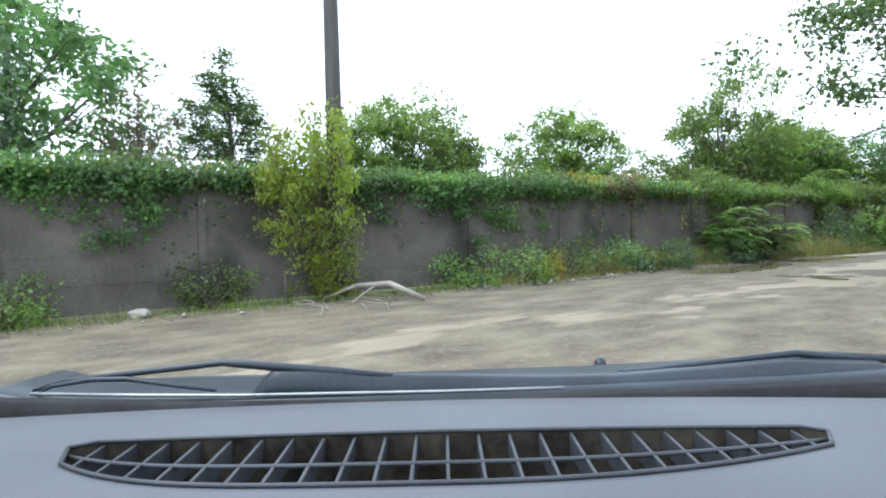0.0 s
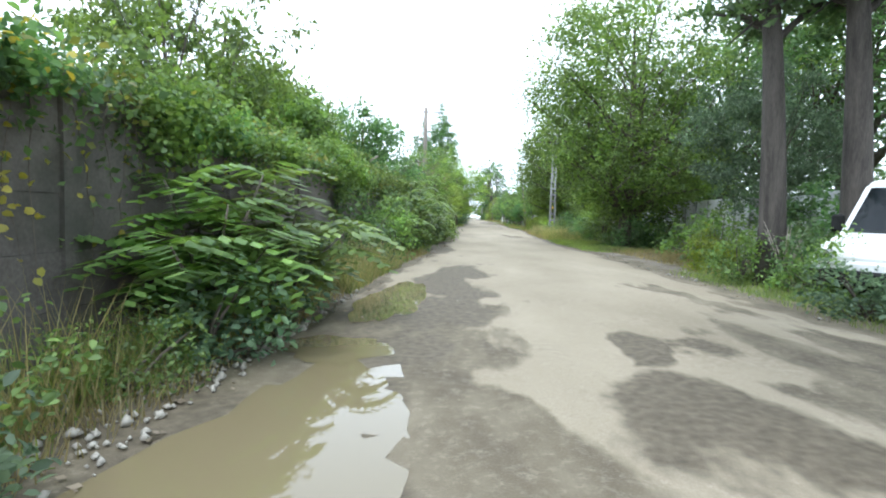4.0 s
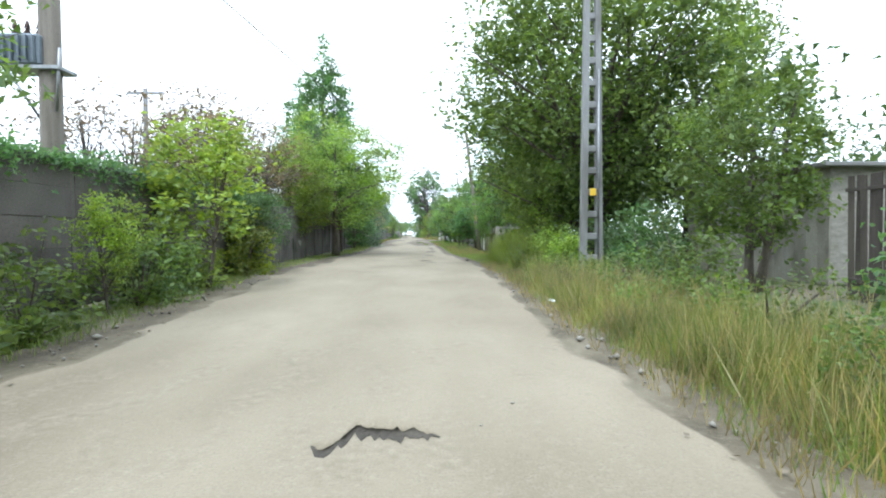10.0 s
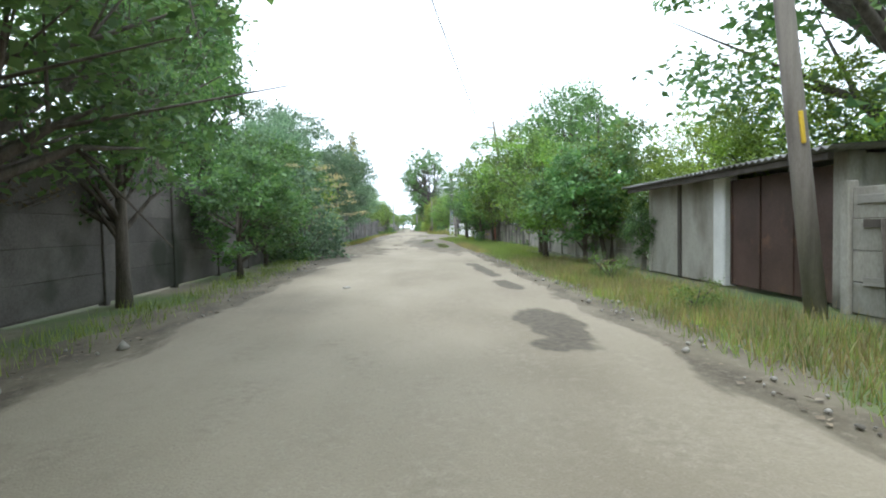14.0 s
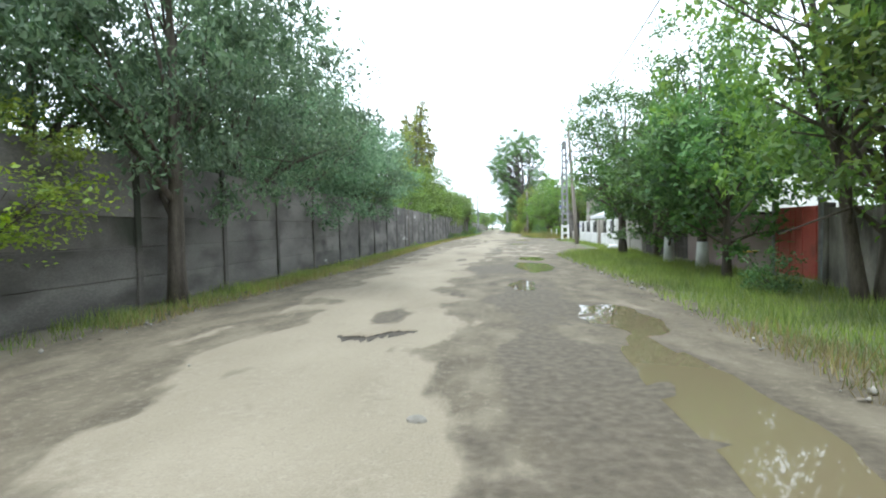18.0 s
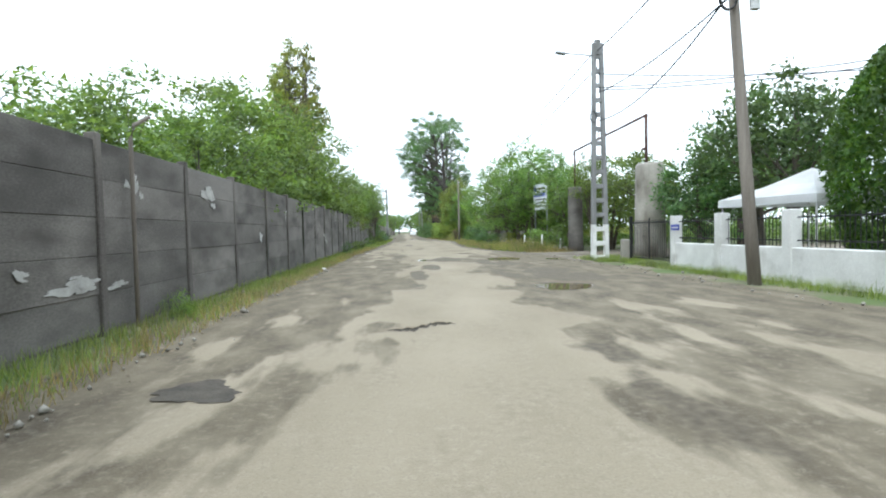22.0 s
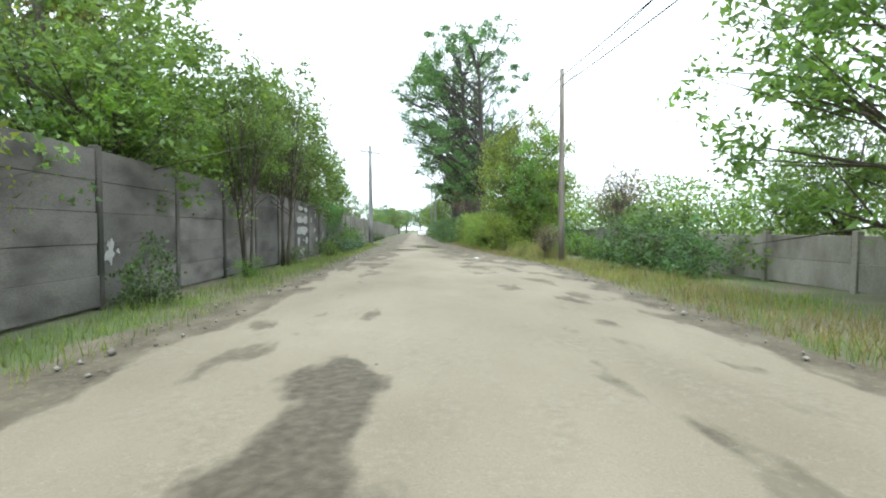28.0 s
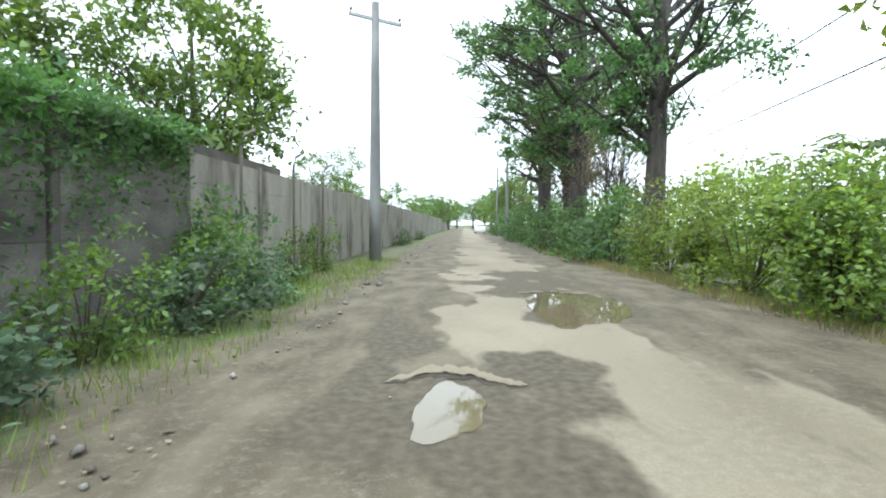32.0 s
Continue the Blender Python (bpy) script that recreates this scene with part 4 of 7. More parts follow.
kind("bushy", make_tree("thicket_tree", 27, 6.0, 0.3, 2.9, 0.12, 140, 115, 0.145, L_YOUNG, 0.6, stems=3, limbs=30), "dense green tree leafy down to the ground", "tree", 6.0)
kind("tall", make_tree("tall_tree", 28, 15.0, 5.0, 3.6, 0.38, 120, 100, 0.25, L_DARK, 0.8, limbs=36, lean=-0.13, fork=0.78, bark=M_BARK_DARK), "tall leaning tree with a bare lower trunk", "tree", 15.0)
kind("sapling", make_tree("maple_sapling", 29, 4.6, 0.5, 1.15, 0.05, 66, 60, 0.115, L_BRIGHT, 0.4, stems=2, limbs=20, folded="round"), "slender yellow-green maple sapling", "tree", 4.6)
kind("slim", make_tree("slim_tree", 71, 8.0, 2.9, 2.1, 0.07, 85, 64, 0.14, L_GREEN, 0.5, stems=3, limbs=45), "slender tree with thin bare stems by the wall", "tree", 8.0)
kind("elder", make_shrub("elder_shrub", 26, 3.2, 1.7, 60, 42, 0.17, L_SILVER), "elder shrub with pale flower heads", "shrub", 3.2)


r = np.random.default_rng(61)
heads = crown_points(r, 44, 1.7, 1.6, 1.8, 0.97)
heads = heads[heads[:, 2] > 1.2]
heads = np.repeat(heads, 40, 0) + r.normal(0, 1, (len(heads) * 40, 3)) * [0.13, 0.13, 0.03]
v, f = leaves(heads, 0.055, r, 0.0, 0.9)
put("blossom", mesh_of("blossom", v, f), L_CREAM, KIND["elder"][0], None, "flat cream flower heads")["kind"] = "stuff"


def plant(key, x, y, s=1.0, turn=None, wide=1.0, z=0.0, label=""):
    """Sets a tree or shrub of a kind; s is its height over the kind's own."""
    ob, h, used = KIND[key]
    turn = (x * 47.3 + y * 31.7) % 360 if turn is None else turn
    m = pose(x, y, z - 0.03, 0, 0, turn)
    if used:
        o = copy_thing(ob, m)
    else:
        o = ob
        KIND[key][2] = True
        o.matrix_basis = m
    o.matrix_basis = m @ Matrix.Diagonal((s * wide, s * wide, s, 1))
    if label:
        o["label"] = label
    return o


def row(key, rows):
    for x, y, s, w in rows:
        far = key + "_far" in KIND and (abs(x) > 11.9 or y > 235)
        plant(key + "_far" if far else key, x, y, s, None, w)


# left of the wall and along it, from the turning onward
row("silver", [(-7.2, -17, 0.95, 1.0), (-9.5, -22, 1.1, 1), (-6.8, -25, 0.8, 1.1), (-6.6, 106.5, 1.2, 0.9), (-3.6, 114.8, 1.1, 0.82), (-4.6, 119.3, 1.1, 1.0), (-5.0, 124.8, 1.0, 1.1), (-4.3, 130.4, 0.95, 1.0), (-5.3, 134.8, 1.0, 1.0), (-6.4, 129.6, 1.12, 0.95), (-8.0, 112, 1.5, 0.9)])
row("heaven", [(-18.0, -0.5, 1.42, 1.0), (-18.2, 2.6, 1.3, 1.0), (-17.6, 11.2, 1.5, 1.0), (-14.0, 12.5, 0.9, 1.2), (-12.5, 3.0, 0.62, 1.5), (-12.0, 7.5, 0.66, 1.5), (-9.4, 11.0, 0.78, 1.3), (-9.8, 17.0, 1.55, 0.8), (-8.8, 20.5, 1.15, 1.0), (-9.6, 21.6, 1.3, 1.0)])
row("weed_yellow", [(-2.85, -3.1, 0.8, 0.7), (-3.0, -5.0, 0.5, 0.6)])
row("sumac_dark", [(-6.2, 20.5, 1.25, 1.1), (-5.4, 32.0, 1.4, 1), (-5.2, 36.0, 1.3, 1), (-4.8, 30.0, 1.0, 1), (-5.6, 42.5, 1.35, 1)])
row("poplar", [(-11.0, -9.4, 0.36, 1.7), (-5.6, 89.0, 1.0, 1.2), (-9.5, 97.0, 0.92, 1.0), (-6.0, 93.5, 0.7, 1.0)])
row("thin_poplar", [(-11.0, 201.5, 1.3, 0.9), (-14.0, 203.0, 1.2, 0.9), (-12.5, 206.5, 1.05, 0.9), (-9.0, 180.5, 0.95, 0.9), (-11.0, 184.0, 0.9, 0.9)])
row("broad", [(-9.0, 22.0, 0.9, 1.1), (-11.5, 29.0, 1.1, 1.1), (-7.0, 25.0, 0.8, 1.1), (-8.5, 33.0, 0.7, 1.1), (-6.3, 131.0, 0.92, 1.0), (-6.2, 136.8, 0.6, 1.1), (-6.8, 142.0, 0.62, 1.1), (-6.6, 147.0, 0.72, 1.1), (-6.2, 152.0, 0.74, 1.05),
              (-6.6, 157.0, 1.05, 1.1), (-7.4, 162.0, 1.3, 1.1), (-6.4, 167.0, 1.25, 1.1), (-7.0, 186.0, 0.9, 1.1), (-6.2, 191.0, 0.8, 1.1), (-6.4, 209.0, 0.9, 1.0), (-7.2, 219.5, 1.0, 1.0), (-6.4, 228.5, 1.2, 0.95)])
row("broad2", [(-8.4, 139.0, 0.6, 1.1), (-8.0, 150.0, 0.85, 1.1), (-8.6, 155.0, 0.8, 1.1), (-8.0, 170.5, 1.1, 1.1), (-8.4, 176.0, 1.0, 1.0), (-6.0, 181.5, 0.9, 1.0), (-5.8, 196.0, 0.85, 1.0), (-8.4, 193.0, 1.05, 1.0), (-7.0, 214.0, 0.85, 1.0), (-9.4, 224.0, 1.1, 1)])
row("locust", [(9.2, 215.6, 0.95, 0.7), (-5.0, 212.2, 1.05, 1.0), (-6.6, 172.5, 1.12, 1.1), (-6.8, 177.5, 1.05, 1.1), (-7.4, 200.5, 1.1, 1.1), (-5.6, 195.2, 0.95, 1.1),  (-6.0, 205.5, 0.95, 1.1), (-8.8, 210.5, 1.25, 1.0), (-7.6, 228.0, 0.8, 1), (-5.8, 240.0, 0.65, 1.0)])
row("dark", [(-3.4, 57.8, 0.45, 1.0), (-6.0, 27.0, 0.95, 0.9), (-6.8, 44.5, 0.75, 1.0), (-6.0, 104.0, 0.85, 1.1), (-5.8, 99.5, 0.85, 1.0), (-8.0, 36.5, 0.85, 1.0), (-9.2, -14.5, 1.02, 1.0), (-7.2, -18.0, 0.9, 1.0), (-9.0, 128.5, 0.9, 1.1)])
row("maple", [(-2.5, 73.2, 1.24, 1.15), (-4.6, 69.5, 0.9, 1.1)])
row("maple_young", [(-5.2, 109.3, 0.85, 1.0), (-4.9, 111.5, 0.5, 1.2)])
row("sparse", [(-6.2, 59.5, 1.05, 1.1), (-6.8, 63.5, 1.2, 1.1), (-5.8, 66.5, 1.15, 1.1), (-7.0, 55.5, 0.9, 1.2), (-8.6, 67.5, 1.3, 1.1), (-7.6, -11.9, 0.8, 0.6), (-4.9, 80.5, 0.7, 1.0)])
row("shady", [(8.8, 121.5, 0.92, 0.85), (8.4, 130.0, 1.0, 0.95), (-3.1, 78.2, 1.05, 1.15), (-3.4, 82.6, 0.85, 0.8), (-4.8, 76.0, 1.15, 1.1)])
row("fruit", [(-5.2, 53.5, 0.8, 1.0), (-2.9, 88.0, 0.9, 1.1), (-3.5, 93.0, 0.8, 1.1)])
row("elder", [(-2.9, 97.2, 1.35, 1.0), (-3.2, 101.5, 0.85, 1.1)])
row("sapling", [(-3.2, -9.7, 0.82, 0.62), (-3.05, -8.9, 0.92, 0.62), (-2.7, 47.6, 0.5, 0.9), (-2.9, 52.2, 1.05, 1.3)])
row("slim", [(11.3, 163.7, 0.75, 0.85), (-3.45, 203.6, 1.0, 1.0), (-3.5, 199.2, 0.9, 0.9), (-5.2, 206.2, 1.05, 1.0)])
row("shrub_bright", [(-3.2, -8.8, 0.5, 1.0), (-3.3, 57.0, 0.9, 1.0), (-4.6, 1.0, 0.6, 1), (-3.3, 53.4, 0.5, 0.9)])
row("sumac", [(-3.1, 5.4, 0.85, 1.3), (-3.1, 7.2, 0.9, 1.35), (-3.0, 18.5, 0.9, 1.0), (-2.7, 21.5, 1.0, 1.0), (-3.2, 24.0, 1.3, 1.0), (-2.6, 27.0, 1.1, 1.0), (-3.4, 30.0, 1.5, 1.0), (-2.5, 33.5, 1.0, 1.0), (-3.5, 37.0, 1.1, 1.0), (-2.9, 40.5, 0.7, 1.0), (-3.5, 44.0, 0.7, 1)])
row("shrub", [(-3.2, 10.5, 0.5, 0.8), (-3.1, 15.5, 0.8, 0.9), (-2.8, 23.0, 0.75, 1.0), (-2.3, 29.3, 0.75, 1.0), (-3.0, 35.5, 1.0, 1.1), (-2.3, 38.2, 0.65, 1.0), (-2.9, 49.0, 0.7, 1.0), (-2.6, 43.3, 0.7, 1.0), (-2.5, 45.3, 0.6, 1.0), (-3.2, 51.0, 0.6, 1.1), (-3.2, 213.0, 0.42, 0.9), (-3.1, 216.5, 0.55, 0.9), (-3.0, 219.5, 0.55, 0.9), (-3.2, 222.5, 0.7, 0.9), (-3.3, 227.0, 0.5, 0.9), (-3.5, 229.8, 0.6, 0.8)])
row("shrub_dark", [(-3.4, 13.2, 0.9, 0.9), (-3.4, 20.0, 1.1, 1.0), (-3.4, 26.0, 1.2, 1.0), (-3.4, 33.0, 1.2, 1.1), (-3.1, 42.0, 0.7, 1.0), (-3.4, 50.5, 0.6, 0.9), (-3.4, 58.0, 0.5, 0.9), (-3.2, 95.5, 0.8, 1.0), (-3.4, 223.5, 0.9, 0.8), (-3.5, 102.5, 0.8, 0.8), (-3.2, 192.5, 0.6, 0.7), (-3.4, 170.3, 0.4, 0.7)])

# right of the road
row("overhang", [(5.0, 2.4, 1.0, 1.0)])
for x, y, s in ((6.7, 12.9, 0.95), (8.1, 12.2, 1.0), (12.0, 10.4, 1.0)):
    plant("tall", x, y, s, 0.0, 0.9)
row("plane", [(14.5, 14.5, 0.9, 0.9), (12.8, 82.5, 1.02, 1.15), (14.5, 22.0, 0.95, 1.1), (14.2, 31.5, 0.95, 1.1), (13.5, 70.5, 0.8, 1.0), (12.8, 106.5, 0.8, 1.0)])
row("dark", [(-7.4, 115.6, 1.0, 0.9), (9.9, 33.6, 1.22, 0.85), (14.8, 61.0, 1.4, 1.05), (13.2, 33.5, 0.95, 1.0), (14.0, 45.0, 0.9, 1.1), (11.8, 66.0, 1.1, 1.0), (11.0, 75.0, 0.95, 0.9), (12.6, 101.0, 1.1, 1.0), (11.8, 112.0, 1.0, 1.0), (12.4, 118.5, 0.85, 1.0), (13.5, 134.0, 0.85, 1), (15.5, 155.5, 0.95, 1), (14.5, 152.3, 0.95, 0.9), (19.0, 162.0, 0.9, 1)])
row("broad", [(12.2, 35.0, 1.05, 1.0), (9.4, 64.8, 0.85, 0.9), (7.4, 92.5, 0.72, 1.0), (8.1, 96.0, 0.7, 1.0), (14.0, 162.5, 0.8, 1), (17.0, 169.0, 0.9, 1.1), (12.9, 173.4, 0.85, 1.0), (11.2, 174.4, 0.85, 1.0)])
row("broad2", [(10.7, 50.6, 0.85, 1.0), (8.15, 76.5, 0.75, 0.7), (8.8, 89.5, 0.65, 1.0), (10.5, 124.5, 0.9, 1.0), (11.2, 166.8, 0.75, 1.0), (13.5, 167.0, 0.85, 1.1)])
row("fruit", [(9.3, 128.0, 1.25, 1.0), (8.0, 89.6, 0.95, 1.0), (11.6, 106.2, 1.1, 1.0), (8.4, 118.8, 1.15, 1.0), (8.7, 124.3, 1.1, 1.0), (10.6, 131.5, 0.85, 1.0), (9.0, 86.9, 0.5, 0.8), (13.0, 155.8, 1.0, 1)])
row("maple", [(8.0, 60.5, 0.75, 0.9), (11.5, 84.5, 0.75, 1.1), (13.4, 92.0, 0.8, 1.0)])
row("thuja", [(12.45, 145.8, 1.0, 1.0)])
row("walnut", [(7.5, 27.8, 1.18, 1.0), (10.6, 60.8, 1.32, 1.1)])
row("shrub_dark", [(10.5, 104.8, 0.95, 1.0), (10.4, 106.9, 1.0, 1.0), (10.6, 109.0, 0.95, 1.1), (10.4, 113.0, 0.9, 0.8), (9.6, 16.6, 1.2, 1.0), (10.6, 17.0, 1.3, 1.0)])
row("silver", [(10.2, 19.8, 0.95, 0.9)])
row("bushy", [(9.2, 39.0, 0.95, 0.66), (10.2, 36.8, 1.1, 0.5), (10.6, 216.0, 1.1, 0.55), (8.6, 217.0, 1.12, 0.75), (9.6, 219.6, 1.7, 0.7), (-6.0, 199.0, 0.9, 0.9), (-5.6, 188.5, 0.85, 0.9)])
row("locust", [(-3.7, 43.8, 0.92, 0.9), (10.8, 175.0, 1.02, 1.0), (10.6, 111.4, 1.12, 0.95), (9.05, 114.5, 1.16, 0.7), (10.6, 179.4, 1.05, 1.0), (11.0, 39.6, 1.1, 0.9), (10.9, 184.5, 0.9, 1.1), (11.5, 186.0, 0.9, 1.1), (10.2, 190.0, 1.05, 1.05), (13.8, 180.0, 0.95, 1.1), (14.5, 190.0, 0.95, 1.1), (13.0, 196.0, 0.6, 1.0)])
row("shrub", [(12.1, 196.6, 0.95, 1.0), (12.3, 199.4, 1.1, 1.0), (12.2, 202.0, 1.15, 1.0), (12.0, 204.4, 1.0, 1.1), (12.6, 206.4, 1.2, 1.0), (12.9, 209.0, 1.25, 1.0), (13.3, 211.8, 1.25, 1.0), (9.9, 206.6, 0.5, 1.0), (10.2, 209.4, 0.6, 1.0), (10.2, 200.4, 0.4, 1.1)])
row("old", [(8.0, 262.0, 1.12, 1.0), (8.0, 248.5, 0.98, 1.1), (8.4, 236.0, 0.85, 0.9), (12.0, 272.0, 1.0, 0.9)])
row("sparse", [(12.8, 210.5, 0.75, 1.0), (14.2, 213.5, 0.7, 1.0), (7.5, 205.3, 0.25, 1.2), (8.4, 252.5, 1.7, 0.8), (8.2, 241.0, 1.1, 0.8)])
row("sumac", [(6.6, 218.2, 0.8, 0.85), (6.5, 222.6, 0.85, 0.85), (6.6, 227.4, 0.9, 0.85), (7.4, 224.4, 1.3, 0.9)])
row("shrub_bright", [(7.4, 61.8, 0.75, 1.0), (7.1, 60.0, 0.6, 1.0), (6.6, 15.8, 0.55, 1.1), (7.6, 55.5, 0.65, 1.1), (7.8, 57.8, 0.75, 1.1), (7.4, 208.8, 0.4, 1)])
row("shrub", [(8.1, 19.6, 0.9, 1.1), (9.0, 43.4, 0.9, 1.1), (8.6, 36.0, 0.8, 1.1), (8.0, 40.2, 0.6, 1.1), (6.4, 10.6, 0.55, 1.0), (6.1, 13.2, 0.6, 1.0), (7.3, 16.8, 0.75, 1.0), (9.2, 29.4, 0.7, 1.0), (7.3, 47.0, 0.65, 1.0), ])
row("thicket", [(7.2, 214.5, 0.8, 1.0), (7.0, 218.0, 0.95, 1.0), (9.0, 216.0, 1.25, 1.0), (6.9, 222.0, 0.88, 1.0), (8.8, 221.0, 1.1, 1.0), (7.0, 226.0, 0.92, 1.0), (9.4, 225.5, 1.05, 1.0), (6.8, 230.0, 0.92, 1.0), (9.2, 230.5, 1.05, 1.0), (10.4, 218.5, 1.2, 1.0)])
row("shrub_dark", [(9.4, 53.6, 1.0, 1.0), (10.6, 55.6, 1.1, 1.0), (9.2, 57.0, 0.9, 1.0), (10.8, 58.6, 1.1, 1.0), (7.7, 27.0, 0.75, 1.0), (8.9, 27.0, 0.95, 1.0), (8.2, 29.2, 0.7, 1.0), (6.9, 11.8, 0.7, 1.0), (8.8, 14.0, 0.9, 1.0), (7.2, 28.3, 0.6, 1.0), (9.0, 28.0, 0.9, 1.0), (7.0, 37.5, 0.55, 1.0), (8.7, 40.5, 0.9, 1.0), (8.6, 43.5, 0.8, 1.0), (7.8, 66.8, 0.8, 0.9), (8.0, 115.6, 0.4, 1.0), (6.4, 234.0, 1.25, 1.1), (6.0, 238.5, 1.2, 1.1), (8.8, 240.0, 1.5, 1.1),
                   (6.0, 243.0, 1.2, 1.1), (6.2, 248.0, 1.3, 1.1), (6.0, 253.0, 1.3, 1.1), (6.2, 259.0, 1.4, 1.1)])
row("shrub_dark", [(9.7, 199.8, 0.9, 1.1), (10.0, 201.6, 1.0, 1.0), (9.8, 197.6, 0.8, 1.0), (8.8, 182.5, 0.55, 1.0), (9.4, 186.0, 0.5, 1.0), (10.8, 199.5, 0.7, 1.1), (10.6, 205.5, 0.7, 1.0), (12.0, 208.0, 0.9, 1.0), (10.2, 211.5, 0.9, 1.0), (6.5, 266.0, 1.4, 1.1), (6.4, 275.0, 1.5, 1.1), (5.9, 285.0, 1.4, 1.1), (6.0, 296.0, 1.4, 1.1), (-3.2, 262.0, 0.4, 1), (-3.3, 250.0, 0.5, 1)])
row("broad", [(7.2, 282.0, 1.1, 1.0), (6.8, 292.0, 1.1, 1), (-6.5, 268.0, 0.8, 1), (-8.0, 255.0, 0.7, 1), (-7.0, 300.0, 0.9, 1), (-4.0, 330.0, 1.1, 1), (7.0, 318.0, 1.2, 1), (6.0, 345.0, 1.2, 1), (-3.5, 365.0, 1.2, 1)])
row("dark", [(12.0, 305.0, 1.55, 1.0), (-7.0, 345.0, 1.2, 1.0), (9.0, 370.0, 1.55, 1.0), (-9.0, 395.0, 1.55, 1.0), (4.5, 420.0, 1.55, 1.2), (-2.0, 440.0, 1.55, 1.3)])
row("weed", [(-3.1, -5.5, 1.0, 1.2), (-2.9, -4.0, 1.1, 1.2), (-3.0, -2.4, 1.0, 1.1), (-3.2, -0.8, 1.2, 1.1), (-3.0, 1.0, 0.9, 1.1), (-3.3, 2.6, 1.0, 1.0), (-3.0, 3.9, 0.7, 1.0), (-3.3, 9.0, 0.8, 1.0), (-3.3, 11.6, 0.8, 1.0), (-3.6, -11.0, 1.0, 1.0), (-3.3, -14.0, 0.9, 1.2), (7.0, 84.8, 0.7, 1.0), (6.6, 80.2, 0.5, 1.2), (6.4, 42.2, 0.9, 1.0), (7.0, 44.6, 1.1, 1.0), (6.3, 46.4, 0.8, 1.1), (7.1, 48.4, 1.2, 1.0), (6.5, 50.6, 0.9, 1.0), (7.2, 51.8, 1.0, 1.0), (6.7, 54.6, 0.9, 1.1), (7.0, 57.0, 1.2, 1.0), (6.6, 59.0, 0.9, 1.0),
             (-3.5, 143.8, 0.5, 0.8), (-3.4, 177.0, 0.8, 1.0), (-3.3, 179.0, 0.7, 1.0), (-3.3, 186.0, 0.8, 1.0), (-3.3, 198.5, 0.7, 0.9), (-3.4, 205.0, 0.9, 1.0), (-2.9, 210.8, 0.9, 1.1)])
row("weed_silver", [(-3.0, 0.2, 1.0, 1.0), (-2.8, 2.0, 0.8, 1.0), (-2.9, 4.8, 0.9, 1.0), (-3.0, 6.2, 1.0, 1.0), (-2.8, 214.8, 1.0, 1.1), (-2.7, 217.8, 0.9, 1.1), (-2.9, 221.2, 1.1, 1.1), (-2.6, 223.5, 0.9, 1.0), (5.8, 8.6, 0.9, 1.1), (6.2, 7.2, 0.9, 1.1), (-3.3, -16.5, 1.1, 1.2), (-3.1, -19.0, 1.0, 1.2)])


def vine_mat(name, y0, y1, n, seed, leafm, hang, top=2.85, x=-4.0, label="", folded=False):
    """Creepers lying over the wall top and hanging down its face."""
    r = np.random.default_rng(seed)
    y = r.uniform(y0, y1, n)
    lump = 0.5 + 0.5 * np.sin(y * 1.1 + 2) * np.sin(y * 0.37 + seed)
    over = r.random(n) < 0.55
    z = np.where(over, top - 0.05 + np.minimum(r.gamma(1.5, 0.10, n), 0.32) * (0.5 + lump), top - r.gamma(1.3, hang * (0.15 + 0.55 * lump), n))
    xx = np.where(over, x + r.normal(-0.2, 0.35, n), x + 0.06 + np.abs(r.normal(0, 0.13, n)))
    z = np.maximum(z, 0.3)
    v, f = leaves(np.stack([xx, y, z], -1), 0.092, r, 0.5, 0.72, folded)
    tagged(put(name, mesh_of(name, v, f), leafm), label, "creeper", kind="stuff")


vine_mat("ivy", -26, 18.5, 15000, 31, L_DARK, 0.42, 2.52, label="dark creeper hanging over the concrete wall", folded=True)
vine_mat("vine", -24, 22, 6000, 32, L_OLIVE, 0.35, 2.55, label="yellowish vine over the wall top", folded=True)
vine_mat("vine", 16, 46, 26000, 33, L_GREEN, 1.0, label="green vine over the wall top")
vine_mat("vine", 46, 62, 6000, 34, L_DARK, 0.5, label="dark vine over the wall top")
def vine_heap(name, y0, y1, clumps, seed, leafm, rise, fall, label):
    """Clumps of creeper heaped on the wall top and trailing from it."""
    r = np.random.default_rng(seed)
    y = np.clip(r.uniform(y0, y1, max(2, clumps // 11))[r.integers(0, max(2, clumps // 11), clumps)] + r.normal(0, 0.42, clumps), y0, y1)
    wave = 0.6 + 0.25 * np.sin(y * 0.9 + seed) + 0.25 * np.sin(y * 2.3 + 1.7 * seed)
    up = r.random(clumps) < 0.6
    z = np.where(up, 2.45 + r.random(clumps) * rise * np.clip(wave, 0.2, 1.1), 2.5 - r.random(clumps) ** 1.3 * fall * np.clip(wave * 1.3 - 0.2, 0.1, 1.1))
    x = np.where(up, -4.05 + r.normal(0, 0.25, clumps), -3.84 + np.abs(r.normal(0, 0.08, clumps)))
    cen = np.repeat(np.stack([x, y, z], -1), 62, 0)
    pts = cen + r.normal(0, 1, cen.shape) * np.where(up, 1.0, 0.75).repeat(62)[:, None] * np.array([0.16, 0.2, 0.13])
    pts[:, 0] = np.where((pts[:, 2] < 2.55) & (pts[:, 0] < -3.9), -3.9 + r.random(len(pts)) * 0.2, pts[:, 0])
    v, f = leaves(pts, 0.070, r, 0.5, 0.8, "round")
    tagged(put(name, mesh_of(name, v, f), leafm), label, "creeper", kind="stuff")


